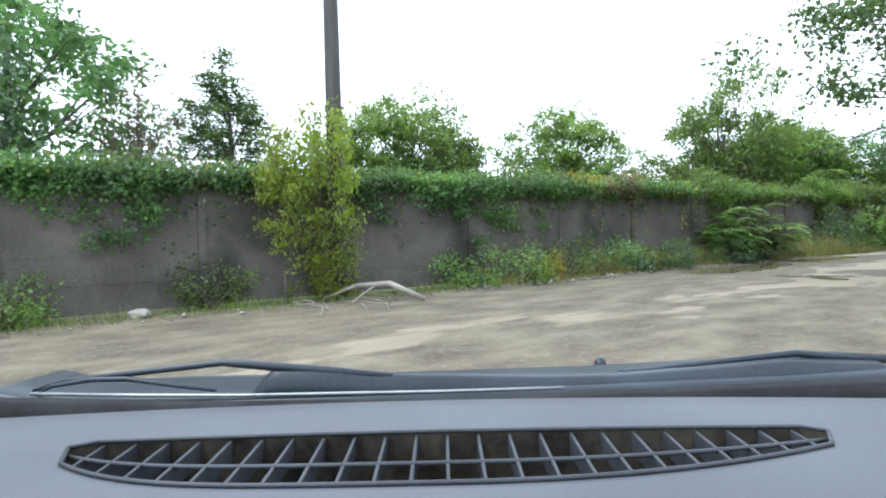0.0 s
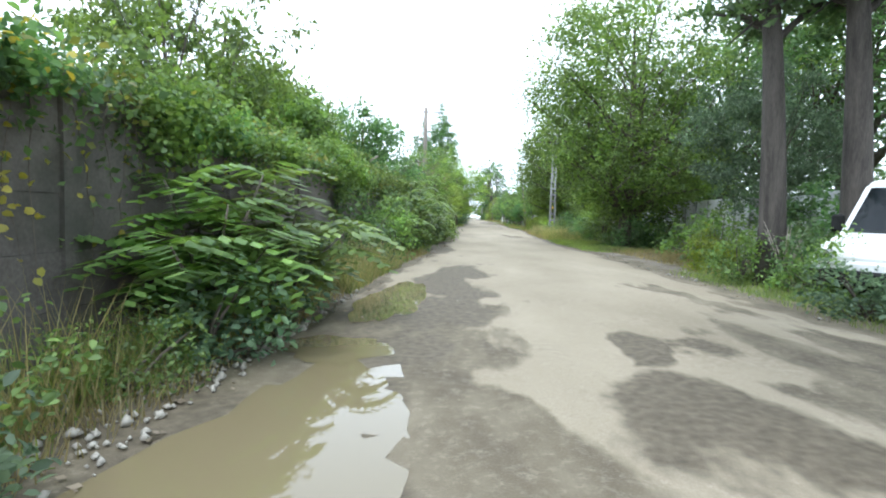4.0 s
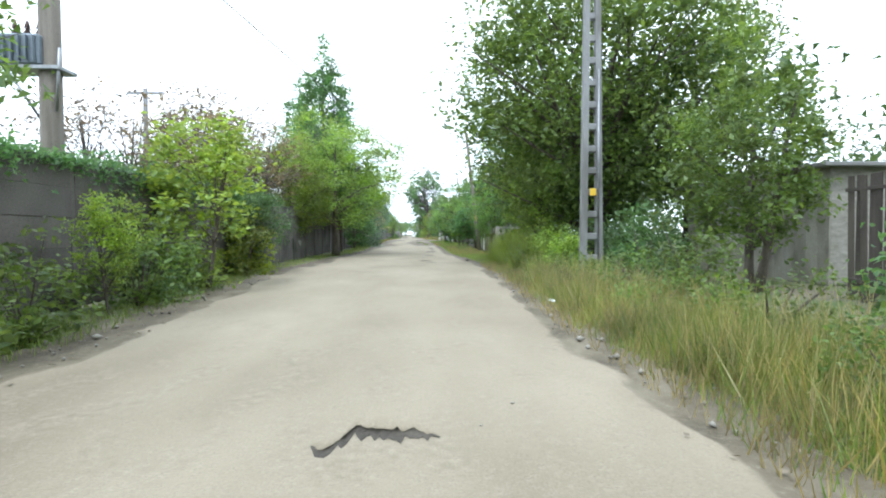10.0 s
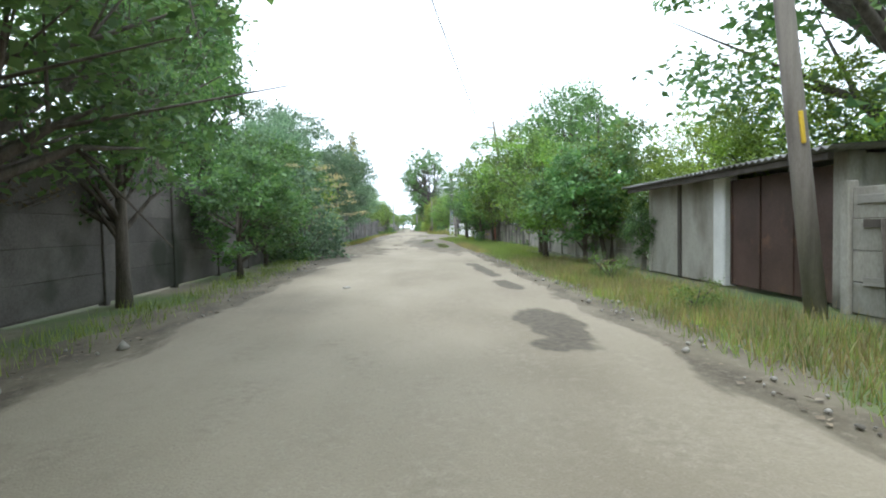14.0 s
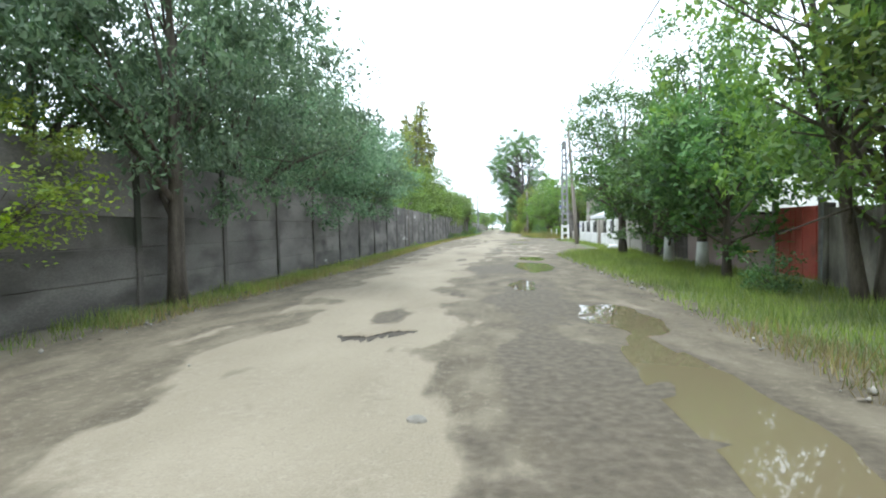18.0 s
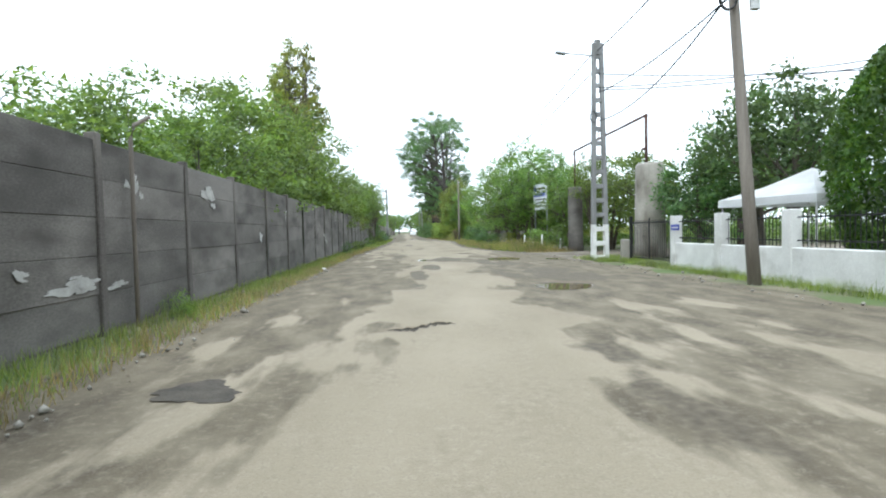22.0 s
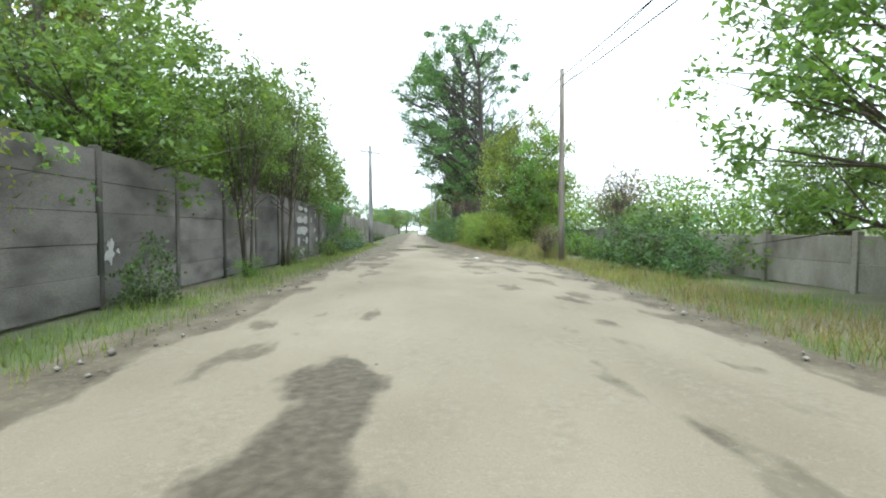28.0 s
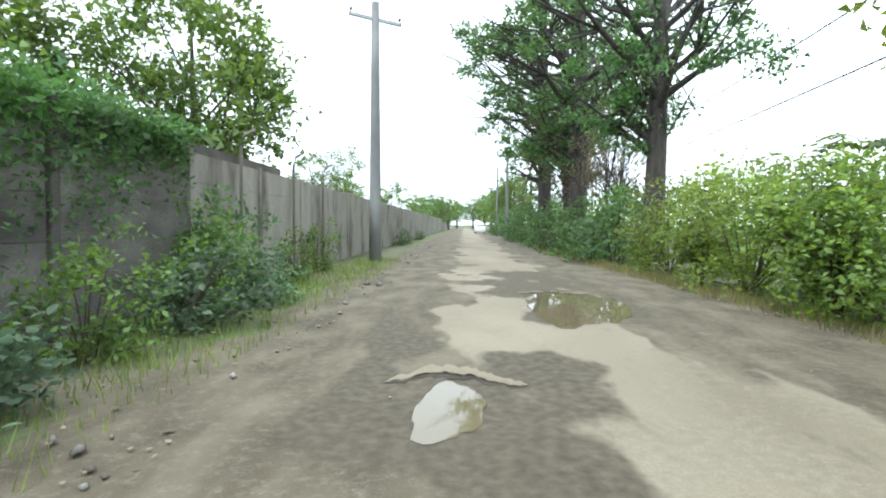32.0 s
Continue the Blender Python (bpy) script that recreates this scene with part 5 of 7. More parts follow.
vine_heap("creeper", -16, -1.5, 250, 51, L_DARK, 0.22, 1.15, "dark creeper trailing down the wall")
vine_heap("creeper", -2.5, 7.5, 150, 52, L_DARK, 0.40, 0.40, "green creeper heaped on the wall top")
vine_heap("creeper", 5.5, 17.5, 290, 53, L_GREEN, 0.70, 0.7, "green creeper heaped densely on the wall top")
vine_heap("creeper", -4.0, 10.0, 14, 54, L_YELLOW, 0.5, 0.6, "yellowing creeper on the wall top")
vine_heap("creeper", -3.2, 1.4, 26, 55, L_BROWN, 0.55, 0.5, "dry brown tangle of dead creeper on the wall")
vine_heap("creeper", -7.0, -2.6, 60, 56, L_DARK, 0.10, 2.3, "dark creeper covering part of the wall face")


def vine_strands(name, y0, y1, n, seed, label):
    """Bare and half-leafy stems that hang down the wall face."""
    r = np.random.default_rng(seed)
    ob = root(name, 0, 0, 0, 0, label, "creeper")
    bm = bmesh.new()
    pts = []
    for k in range(n):
        y, low = r.uniform(y0, y1), r.uniform(0.5, 2.0)
        z = np.linspace(2.6, low, 9)
        yy = y + np.cumsum(r.normal(0, 0.045, 9))
        xx = -3.90 + np.abs(np.cumsum(r.normal(0.004, 0.012, 9)))
        add_tube(bm, [tuple(p) for p in np.stack([xx, yy, z], -1)], [0.007 - 0.0006 * q for q in range(9)], 4, False)
        if r.random() < 0.6:
            i = r.integers(2, 9, 10)
            pts.append(np.stack([xx[i] + 0.02, yy[i] + r.normal(0, 0.05, 10), z[i] + r.normal(0, 0.05, 10)], -1))
    part("stem", bm, M_BARK, ob)["kind"] = "stuff"
    v, f = leaves(np.concatenate(pts), 0.065, r, 0.6, 0.8, "round")
    put("foliage", mesh_of("foliage", v, f), L_YELLOW, ob)["kind"] = "stuff"


vine_strands("hanging_vine", -8.0, 9.0, 46, 57, "thin creeper stems with yellowing leaves down the wall")
vine_mat("vine", 216.5, 223.2, 10000, 35, L_DARK, 1.1, label="dark creeper covering the wall")


def grass(name, n, seed, leafm, spots, height, label):
    """Blades of grass over strips: y0, y1, inner offset, outer offset, side."""
    r = np.random.default_rng(seed)
    w = np.array([s[5] for s in spots], float)
    which = r.choice(len(spots), n, p=w / w.sum())
    S = np.array([s[:5] for s in spots], float)[which]
    y = r.uniform(S[:, 0], S[:, 1])
    tuft = 0.5 + 0.5 * np.sin(y * 2.3) * np.sin(y * 0.71 + seed)
    d = S[:, 2] + (S[:, 3] - S[:, 2]) * r.beta(1.3, 1.3, n)
    x = np.where(S[:, 4] < 0, left_edge(y) - d, right_edge(y) + d)
    x = np.where(S[:, 4] == -2, -4.0 + d, x)
    hgt = height * r.uniform(0.4, 1.2, n) * (0.55 + 0.75 * tuft)
    a = r.uniform(0, 6.283, n)
    wd = 0.004 + 0.006 * r.random(n)
    lean = r.normal(0, 0.35, (n, 2)) * hgt[:, None]
    b1 = np.stack([x - wd * np.cos(a), y - wd * np.sin(a), np.full(n, -0.04)], -1)
    b2 = np.stack([x + wd * np.cos(a), y + wd * np.sin(a), np.full(n, -0.04)], -1)
    t = np.stack([x + lean[:, 0], y + lean[:, 1], hgt], -1)
    v = np.stack([b1, b2, t], 1).reshape(-1, 3)
    f = np.arange(3 * n).reshape(-1, 3)
    tagged(put(name, mesh_of(name, v, f), leafm), label, "grass", kind="stuff")


GREEN_SPOTS = [(-20, 20, 0.1, 1.4, -1, 3), (20, 60, 0.3, 1.6, -1, 3), (60, 100, 0.2, 1.8, -1, 2), (112, 165, 0.1, 1.5, -1, 7), (165, 235, 0.2, 2.2, -1, 6),
               (4, 15, 0.1, 2.4, 1, 2), (24, 33, 0.1, 3.0, 1, 3), (24, 42, 0.1, 3.5, 1, 4), (42, 62, 0.2, 2.8, 1, 5), (62, 100, 0.2, 2.8, 1, 8), (100, 134, 0.1, 4.0, 1, 15), (134, 156, 1.3, 2.1, 1, 2), (155, 158, 0.6, 3.0, 1, 1),
               (166, 205, 0.2, 3.5, 1, 5), (205, 250, 0.1, 1.5, 1, 3), (104, 134, 0.0, 1.2, -2, 1)]
STRAW_SPOTS = [(-5, 20, 0.0, 0.9, -1, 3), (14, 26, 1.2, 5.0, 1, 4), (36, 62, 0.0, 2.5, 1, 6), (72, 92, 0.4, 2.8, 1, 4), (98, 112, 0.0, 0.8, 1, 1), (112, 180, 0.0, 0.7, -1, 3), (164, 176, 0.6, 3.4, 1, 3),
               (176, 212, 0.2, 2.6, 1, 3), (208, 240, 0.0, 0.8, 1, 2)]
grass("grass", 180000, 41, L_GRASS, GREEN_SPOTS, 0.20, "green grass along the road verge")
grass("dry_grass", 70000, 42, L_STRAW, STRAW_SPOTS, 0.26, "dry straw-coloured grass along the verge")
TALL = [(165.5, 172.5, 0.2, 2.8, 1, 1.5), (36, 52, 0.5, 2.8, 1, 4.4), (52, 58, 0.9, 2.2, 1, 0.5), (9, 14, -0.1, 0.9, -1, 1), (-2, 12, 0.4, 1.0, -1, 1), (205, 212, 0.8, 2.2, 1, 1)]
grass("tall_grass", 16000, 43, L_STRAW, TALL, 0.75, "tall seeding grass beside the road")
grass("tall_weeds", 27000, 44, L_GRASS, TALL, 0.58, "tall green grass beside the road")

grass("tall_weeds", 14000, 45, L_YOUNG, [(58.5, 63.0, 0.7, 2.4, 1, 4), (56.5, 58.5, 0.9, 2.4, 1, 1)], 1.35, "tall feathery green weeds beside the road")

r = np.random.default_rng(51)
ly = np.concatenate([r.uniform(-14, 110, 2600), r.uniform(110, 245, 1500)])
side = r.random(len(ly)) < 0.6
lx = np.where(side, left_edge(ly) - r.gamma(1.6, 0.35, len(ly)) + 0.35, right_edge(ly) + r.gamma(1.6, 0.3, len(ly)) - 0.25)
v, f = leaves(np.stack([lx, ly, np.full(len(ly), 0.035)], -1), 0.075, r, 0.0, 0.7)
v[:, 2] = 0.03 + (v[:, 2] - 0.035) * 0.3
tagged(put("leaf_litter", mesh_of("leaf_litter", v, f), L_LITTER), "dry fallen leaves along the road edge", "leaf litter", kind="stuff")



def far_wood(name, x0, y0, x1, y1, deep, n, low, high, seed, leafm, label, leaf=0.34):
    """A belt of distant trees."""
    r = np.random.default_rng(seed)
    t = r.random(n)
    L = math.hypot(x1 - x0, y1 - y0)
    nx, ny = -(y1 - y0) / L, (x1 - x0) / L
    k = t * L
    top = low + (high - low) * np.clip(0.5 + 0.28 * np.sin(k * 0.31 + seed) + 0.22 * np.sin(k * 0.83) + 0.18 * np.sin(k * 2.1 + 1), 0, 1.1)
    z = top * r.random(n) ** 0.75
    off = r.normal(0, deep, n)
    pts = np.stack([x0 + (x1 - x0) * t + nx * off, y0 + (y1 - y0) * t + ny * off, z + 0.1], -1)
    v, f = leaves(pts, leaf, r, 0.2, 0.7, False)
    tagged(put(name, mesh_of(name, v, f), leafm), label, "trees", kind="stuff")


far_wood("undergrowth", 9.2, 171.0, 34, 168.5, 0.8, 16000, 0.5, 1.7, 85, L_GREEN, "low brush under the roadside trees", 0.16)
far_wood("undergrowth", 9.6, 180.5, 30, 183.5, 0.8, 9000, 0.5, 1.5, 86, L_OLIVE, "dry brush behind the roadside trees", 0.18)
far_wood("far_wood", 25, -50, 25, 130, 2.0, 42000, 3.5, 8.5, 81, L_DARK, "belt of dark trees behind the yards")
far_wood("far_wood", 32, 130, 20, 340, 2.0, 46000, 3.0, 7.5, 82, L_GREEN, "belt of green trees beyond the yards")
far_wood("far_wood", -19, -60, -19, 340, 1.8, 46000, 2.5, 5.5, 83, L_GREEN, "belt of low trees behind the wall")
far_wood("far_wood", -70, 455, 70, 455, 5.0, 26000, 5.0, 12.0, 84, L_DARK, "dark trees closing the end of the road")
# ---- poles, lamps and cables ----
def round_pole(name, x, y, h, r0, r1, material, label, top=(0, 0)):
    ob = root(name, x, y, 0, 0, label, "utility pole")
    pts = [(top[0] * t, top[1] * t, -0.3 + (h + 0.3) * t) for t in (0, 0.25, 0.5, 0.75, 1)]
    part("shaft", tube(pts, [r0 + (r1 - r0) * k / 4 for k in range(5)], 14), material, ob)
    return ob


def crossarm(ob, x, z, half, insulators=True, turn=0.0, drop=0.0):
    """A steel angle arm with pin insulators."""
    bm = bmesh.new()
    add_box(bm, -half, half, -0.05, 0.05, -0.06, 0.06, 0.008)
    arm = part("crossarm", bm, M_STEEL, ob, "", pose(x, 0, z, 0, drop, turn))
    if insulators:
        for k in (-0.92, 0.0, 0.92):
            bm = tube([(0, 0, 0.03), (0, 0, 0.12), (0, 0, 0.14), (0, 0, 0.22), (0, 0, 0.26)], [0.018, 0.018, 0.055, 0.045, 0.02], 10)
            part("insulator", bm, M_BROWN_GATE, arm, "brown porcelain insulator", pose(k * half, 0, 0))
    return arm


def ladder_pole(name, x, y, h, w0, w1, white, label):
    """A tapered concrete pole with a ladder of openings."""
    ob = root(name, x, y, 0, 0, label, "utility pole")
    bm = bmesh.new()
    n = int(h / 0.62)
    for s in (-1, 1):
        p = [(s * (w0 / 2 - 0.05) * (1 - t) + s * (w1 / 2 - 0.04) * t, 0, -0.2 + (h + 0.2) * t) for t in (0, 1)]
        for (a, b, hw) in ((0, 1, 0.08),):
            x0, x1 = p[a][0], p[b][0]
            vs = [bm.verts.new(q) for q in ((x0 - hw, -0.12, p[a][2]), (x0 + hw, -0.12, p[a][2]), (x0 + hw, 0.12, p[a][2]), (x0 - hw, 0.12, p[a][2]),
                                            (x1 - hw, -0.08, p[b][2]), (x1 + hw, -0.08, p[b][2]), (x1 + hw, 0.08, p[b][2]), (x1 - hw, 0.08, p[b][2]))]
            for f in ((0, 1, 5, 4), (1, 2, 6, 5), (2, 3, 7, 6), (3, 0, 4, 7), (4, 5, 6, 7), (3, 2, 1, 0)):
                bm.faces.new([vs[i] for i in f])
    for k in range(n + 1):
        z = 0.06 + k * 0.62
        t = z / h
        hw = (w0 * (1 - t) + w1 * t) / 2 - 0.06
        add_box(bm, -hw, hw, -0.085 + 0.03 * t, 0.085 - 0.03 * t, z - 0.10, z + 0.10, 0.03)
    add_box(bm, -w1 / 2, w1 / 2, -0.09, 0.09, h - 0.5, h, 0.02)
    part("shaft", bm, M_POLE_CONC, ob)
    if white:
        bm = bmesh.new()
        for s in (-1, 1):
            t = white / h
            xa, xb = s * (w0 / 2 - 0.05), s * ((w0 / 2 - 0.05) * (1 - t) + (w1 / 2 - 0.04) * t)
            hw = 0.085
            vs = [bm.verts.new(q) for q in ((xa - hw, -0.126, 0.0), (xa + hw, -0.126, 0.0), (xa + hw, 0.126, 0.0), (xa - hw, 0.126, 0.0),
                                            (xb - hw, -0.120, white), (xb + hw, -0.120, white), (xb + hw, 0.120, white), (xb - hw, 0.120, white))]
            for f in ((0, 1, 5, 4), (1, 2, 6, 5), (2, 3, 7, 6), (3, 0, 4, 7)):
                bm.faces.new([vs[i] for i in f])
        for k in range(int(white / 0.62) + 1):
            z = 0.06 + k * 0.62
            add_box(bm, -w0 / 2 + 0.11, w0 / 2 - 0.11, -0.091, 0.091, z - 0.105, z + 0.105, 0.02)
        part("white_band", bm, M_WHITE, ob, "whitewashed foot of the pole")
    return ob


def lamp_arm(ob, z, dx, rise):
    part("lamp_arm", tube([(0, 0, z), (dx * 0.5, 0, z + rise * 0.7), (dx, 0, z + rise)], 0.028, 7), M_STEEL, ob)
    bm = bmesh.new()
    add_box(bm, -0.30, 0.16, -0.10, 0.10, -0.05, 0.06, 0.035)
    part("lamp_head", bm, M_STEEL, ob, "grey street lamp head", pose(dx - 0.1, 0, z + rise, 0, 8 if dx < 0 else -8, 0))


def cable(x0, y0, z0, x1, y1, z1, sag, label="thin black overhead cable", rad=0.023):
    pts = [(x0 + (x1 - x0) * t, y0 + (y1 - y0) * t, z0 + (z1 - z0) * t - sag * 4 * t * (1 - t)) for t in [k / 10 for k in range(11)]]
    return tagged(part("overhead_cable", tube(pts, rad, 5), M_WIRE), label, "cable", "overhead cables")


p = round_pole("utility_pole", -3.45, -8.55, 9.2, 0.19, 0.13, M_POLE_DARK, "thick dark weathered pole in front of the wall")
p = round_pole("transformer_pole", -4.9, 49.6, 11.4, 0.23, 0.17, M_POLE_WOOD, "concrete pole carrying a small grey transformer")
arm = crossarm(p, 0, 11.0, 1.45, False)
for s in (-1, 1):
    ring = [(s * 1.42 + 0.13 * math.cos(a), 0, -0.24 + 0.2 * math.sin(a)) for a in [k * math.pi / 6 for k in range(13)]]
    part("insulator_ring", tube(ring, 0.028, 6), M_BROWN_GATE, arm, "dark looped insulator")
part("peak_pin", tube([(0, 0, 11.3), (0, 0, 11.75)], [0.03, 0.05], 8), M_BROWN_GATE, p)
crossarm(p, 0, 8.4, 0.5, True)
part("platform", box(-0.75, 0.35, -0.3, 0.3, 4.72, 4.80, 0.01), M_STEEL, p)
part("platform_strut", tube([(-0.7, -0.25, 4.74), (-0.12, -0.1, 3.7)], 0.03, 6), M_STEEL, p)
part("platform_strut", tube([(0.34, -0.25, 5.15), (0.2, -0.15, 3.9)], 0.03, 6), M_STEEL, p)
tank = part("transformer_tank", box(-0.85, -0.02, -0.32, 0.32, 4.80, 5.42, 0.04), M_TRAFO, p, "blue-grey transformer tank")
for k in range(6):
    part("cooling_fin", box(-0.80 + k * 0.14, -0.78 + k * 0.14, -0.40, -0.32, 4.86, 5.36, 0.004), M_TRAFO, tank)
for k in range(3):
    part("bushing", tube([(-0.68 + k * 0.24, 0, 5.42), (-0.68 + k * 0.24, 0, 5.50), (-0.68 + k * 0.24, 0, 5.52), (-0.68 + k * 0.24, 0, 5.60), (-0.68 + k * 0.24, 0, 5.62), (-0.68 + k * 0.24, 0, 5.78)], [0.03, 0.03, 0.07, 0.03, 0.06, 0.02], 9), M_BROWN_GATE, tank, "brown porcelain bushing")
p = ladder_pole("lamp_pole", 7.6, 53.0, 9.7, 0.58, 0.34, 0, "grey concrete ladder pole with a street lamp arm")
lamp_arm(p, 8.7, -1.35, 0.25)
part("notice_plate", box(-0.09, 0.09, -0.16, -0.15, 2.45, 2.65, 0.003), M_YELLOW, p, "yellow notice plate")
part("conduit", tube([(0.16, -0.15, 0.6), (0.15, -0.14, 6.0)], 0.025, 6), M_STEEL, p)
p = round_pole("utility_pole", 7.82, 79.2, 9.6, 0.145, 0.10, M_POLE_WOOD, "leaning grey wooden pole with a yellow band", (-1.15, 0.0))
part("paint_mark", box(-0.07, -0.01, -0.155, -0.118, 2.38, 2.82, 0.01), M_YELLOW, p, "small smear of yellow paint", pose(-0.325, 0, 0, 0, -6.6, 0) @ Matrix.Translation((0.30, 0, 0)))
p = round_pole("lamp_pole", 10.5, 115.4, 9.9, 0.14, 0.10, M_POLE_WOOD, "leaning grey pole with a street lamp among trees", (-1.35, 0))
lamp_arm(p, 9.0, -1.5, 0.35)
p5 = round_pole("utility_pole", 8.6, 145.9, 9.0, 0.15, 0.09, M_POLE_WOOD, "leaning wooden pole with a coil of cable", (-0.55, 0.2))
for k in range(3):
    ring = [(-0.62 + 0.2 * math.cos(a), 0.02 * k, 6.55 + 0.27 * math.sin(a)) for a in [j * math.pi / 8 for j in range(17)]]
    part("cable_coil", tube(ring, 0.022, 5), M_WIRE, p5, "coil of black cable")
part("junction_box", box(-0.22, -0.02, -0.24, -0.12, 6.2, 6.5, 0.015), M_METAL_PALE, p5)
p4 = ladder_pole("lamp_pole", 9.0, 156.7, 9.3, 0.68, 0.38, 1.5, "tall concrete ladder pole with a whitewashed foot")
lamp_arm(p4, 8.75, -1.45, 0.12)
for z in (9.0, 8.2, 7.4):
    part("bracket", tube([(0.1, 0, z), (0.4, 0, z + 0.02), (0.42, 0, z + 0.12)], 0.015, 5), M_STEEL, p4)
for k in range(2):
    ring = [(-0.26 + 0.14 * math.cos(a), -0.12 + 0.02 * k, 6.15 + 0.24 * math.sin(a)) for a in [j * math.pi / 8 for j in range(17)]]
    part("cable_coil", tube(ring, 0.02, 5), M_WIRE, p4, "coil of black cable")
p6 = round_pole("utility_pole", -2.5, 234.0, 9.5, 0.24, 0.14, M_POLE_CONC, "pale round concrete pole with a tilted crossarm")
crossarm(p6, 0, 8.9, 1.0, True, 25, 4)
p8 = round_pole("utility_pole", 5.2, 268.6, 8.7, 0.16, 0.11, M_POLE_CONC, "concrete pole with a straight crossarm")
crossarm(p8, 0, 8.4, 1.1)
round_pole("utility_pole", 5.0, 281.0, 8.6, 0.16, 0.11, M_POLE_CONC, "pale concrete pole beside the road")
p = round_pole("utility_pole", -9.5, 63.0, 8.0, 0.13, 0.10, M_POLE_CONC, "distant pole with a crossarm behind the wall")
crossarm(p, 0, 7.8, 0.8, False)
round_pole("utility_pole", 7.85, 204.2, 8.0, 0.13, 0.09, M_POLE_WOOD, "thin wooden pole beside the road")
for a in ((-5.0, 48.8, 9.4, 7.6, 111.5, 8.6, 0.8), (8.05, 145.9, 8.6, 9.0, 156.7, 9.0, 0.15), (8.05, 145.9, 6.6, 9.0, 156.7, 7.2, 0.25), (8.05, 145.9, 6.7, 9.0, 156.7, 6.0, 0.6), (9.0, 156.7, 9.1, 7.85, 204.2, 7.7, 0.9),
          (9.0, 156.7, 8.3, 7.85, 204.2, 7.3, 1.0), (8.05, 145.9, 8.5, 7.6, 111.5, 8.7, 0.6), (8.05, 145.9, 8.3, 17.0, 141.0, 5.6, 0.3), (8.05, 145.9, 6.8, 24.0, 120.0, 7.6, 0.5), (7.85, 204.2, 7.7, 5.2, 268.6, 8.6, 0.9),
          (9.0, 156.7, 7.4, 30.0, 148.0, 9.0, 0.7), (9.0, 156.7, 7.3, 30.0, 147.6, 8.7, 0.8), (9.0, 156.7, 8.0, 26.0, 153.0, 7.8, 0.4), (12.3, 200.0, 11.5, 6.6, 268.6, 8.6, 0.8)):
    cable(*a)
cable(7.9, 204.2, 6.7, 14.2, 268.0, 7.2, 0.2)
cable(7.9, 204.2, 5.0, 13.5, 262.0, 5.6, 0.1)
cable(8.05, 145.9, 6.9, 28.0, 128.0, 9.5, 0.6, "thick bundled black overhead cable", 0.032)

# bent steel posts for wire above the wall
for y in (17.4, 225.2, 228.6, 231.6, 143.0):
    ob = root("wire_post", -3.82, y, 0, 0, "rusty steel post with a bent top by the wall", "post", "wire posts")
    part("rod", tube([(0, 0, -0.2), (0, 0, 2.95), (0.06, 0, 3.18), (0.3, 0.02, 3.32)], 0.035, 7), M_POLE_WOOD, ob)


# ---- the right-hand side: fences, gates, garage ----
def lattice_panel(length, height):
    """An openwork concrete panel of crosses and rings between two rails."""
    bm = bmesh.new()
    add_box(bm, -0.035, 0.035, 0, length, 0, 0.06, 0.008)
    add_box(bm, -0.035, 0.035, 0, length, height - 0.06, height, 0.008)
    n = max(2, round(length / 0.42))
    w = length / n
    for k in range(n):
        y0 = k * w
        for a, b in (((0, y0, 0.05), (0, y0 + w, height - 0.05)), ((0, y0 + w, 0.05), (0, y0, height - 0.05))):
            add_tube(bm, [a, b], 0.026, 5)
        ring = [(0, y0 + w / 2 + 0.10 * math.cos(q), height / 2 + 0.10 * math.sin(q)) for q in [j * math.pi / 5 for j in range(11)]]
        add_tube(bm, ring, 0.022, 5)
    return bm


def slab_fence(name, x0, y0, x1, y1, bays, rows, slab_h, lattice, material, label, gap=0.0):
    """A fence of posts and slabs; lattice: height of an openwork panel on top, 0 for none."""
    L = math.hypot(x1 - x0, y1 - y0)
    turn = math.degrees(math.atan2(-(x1 - x0), y1 - y0))
    ob = root(name, x0, y0, 0, turn, label, "fence")
    ob["kind"] = "structure"
    w = L / bays
    top = rows * slab_h + lattice
    pm, sm = bpy.data.meshes.new("post"), bpy.data.meshes.new("slab")
    bm = box(-0.08, 0.08, -0.08, 0.08, -0.2, top + 0.10, 0.015)
    bm.to_mesh(pm)
    bm.free()
    bm = box(-0.035, 0.035, 0.085, w - 0.085, 0.004, slab_h - 0.004, 0.01)
    bm.to_mesh(sm)
    bm.free()
    for k in range(bays + 1):
        put("post", pm, material, ob, pose(0, k * w, 0, rng.normal(0, 0.6), rng.normal(0, 0.6), 0))
    for k in range(bays):
        for s in range(rows):
            put("slab", sm, material, ob, pose(rng.normal(0, 0.006), k * w, s * slab_h, 0, rng.normal(0, 0.6), 0))
        if lattice:
            part("openwork_panel", lattice_panel(w - 0.17, lattice), material, ob, "openwork concrete panel", pose(0, k * w + 0.085, rows * slab_h))
    return ob


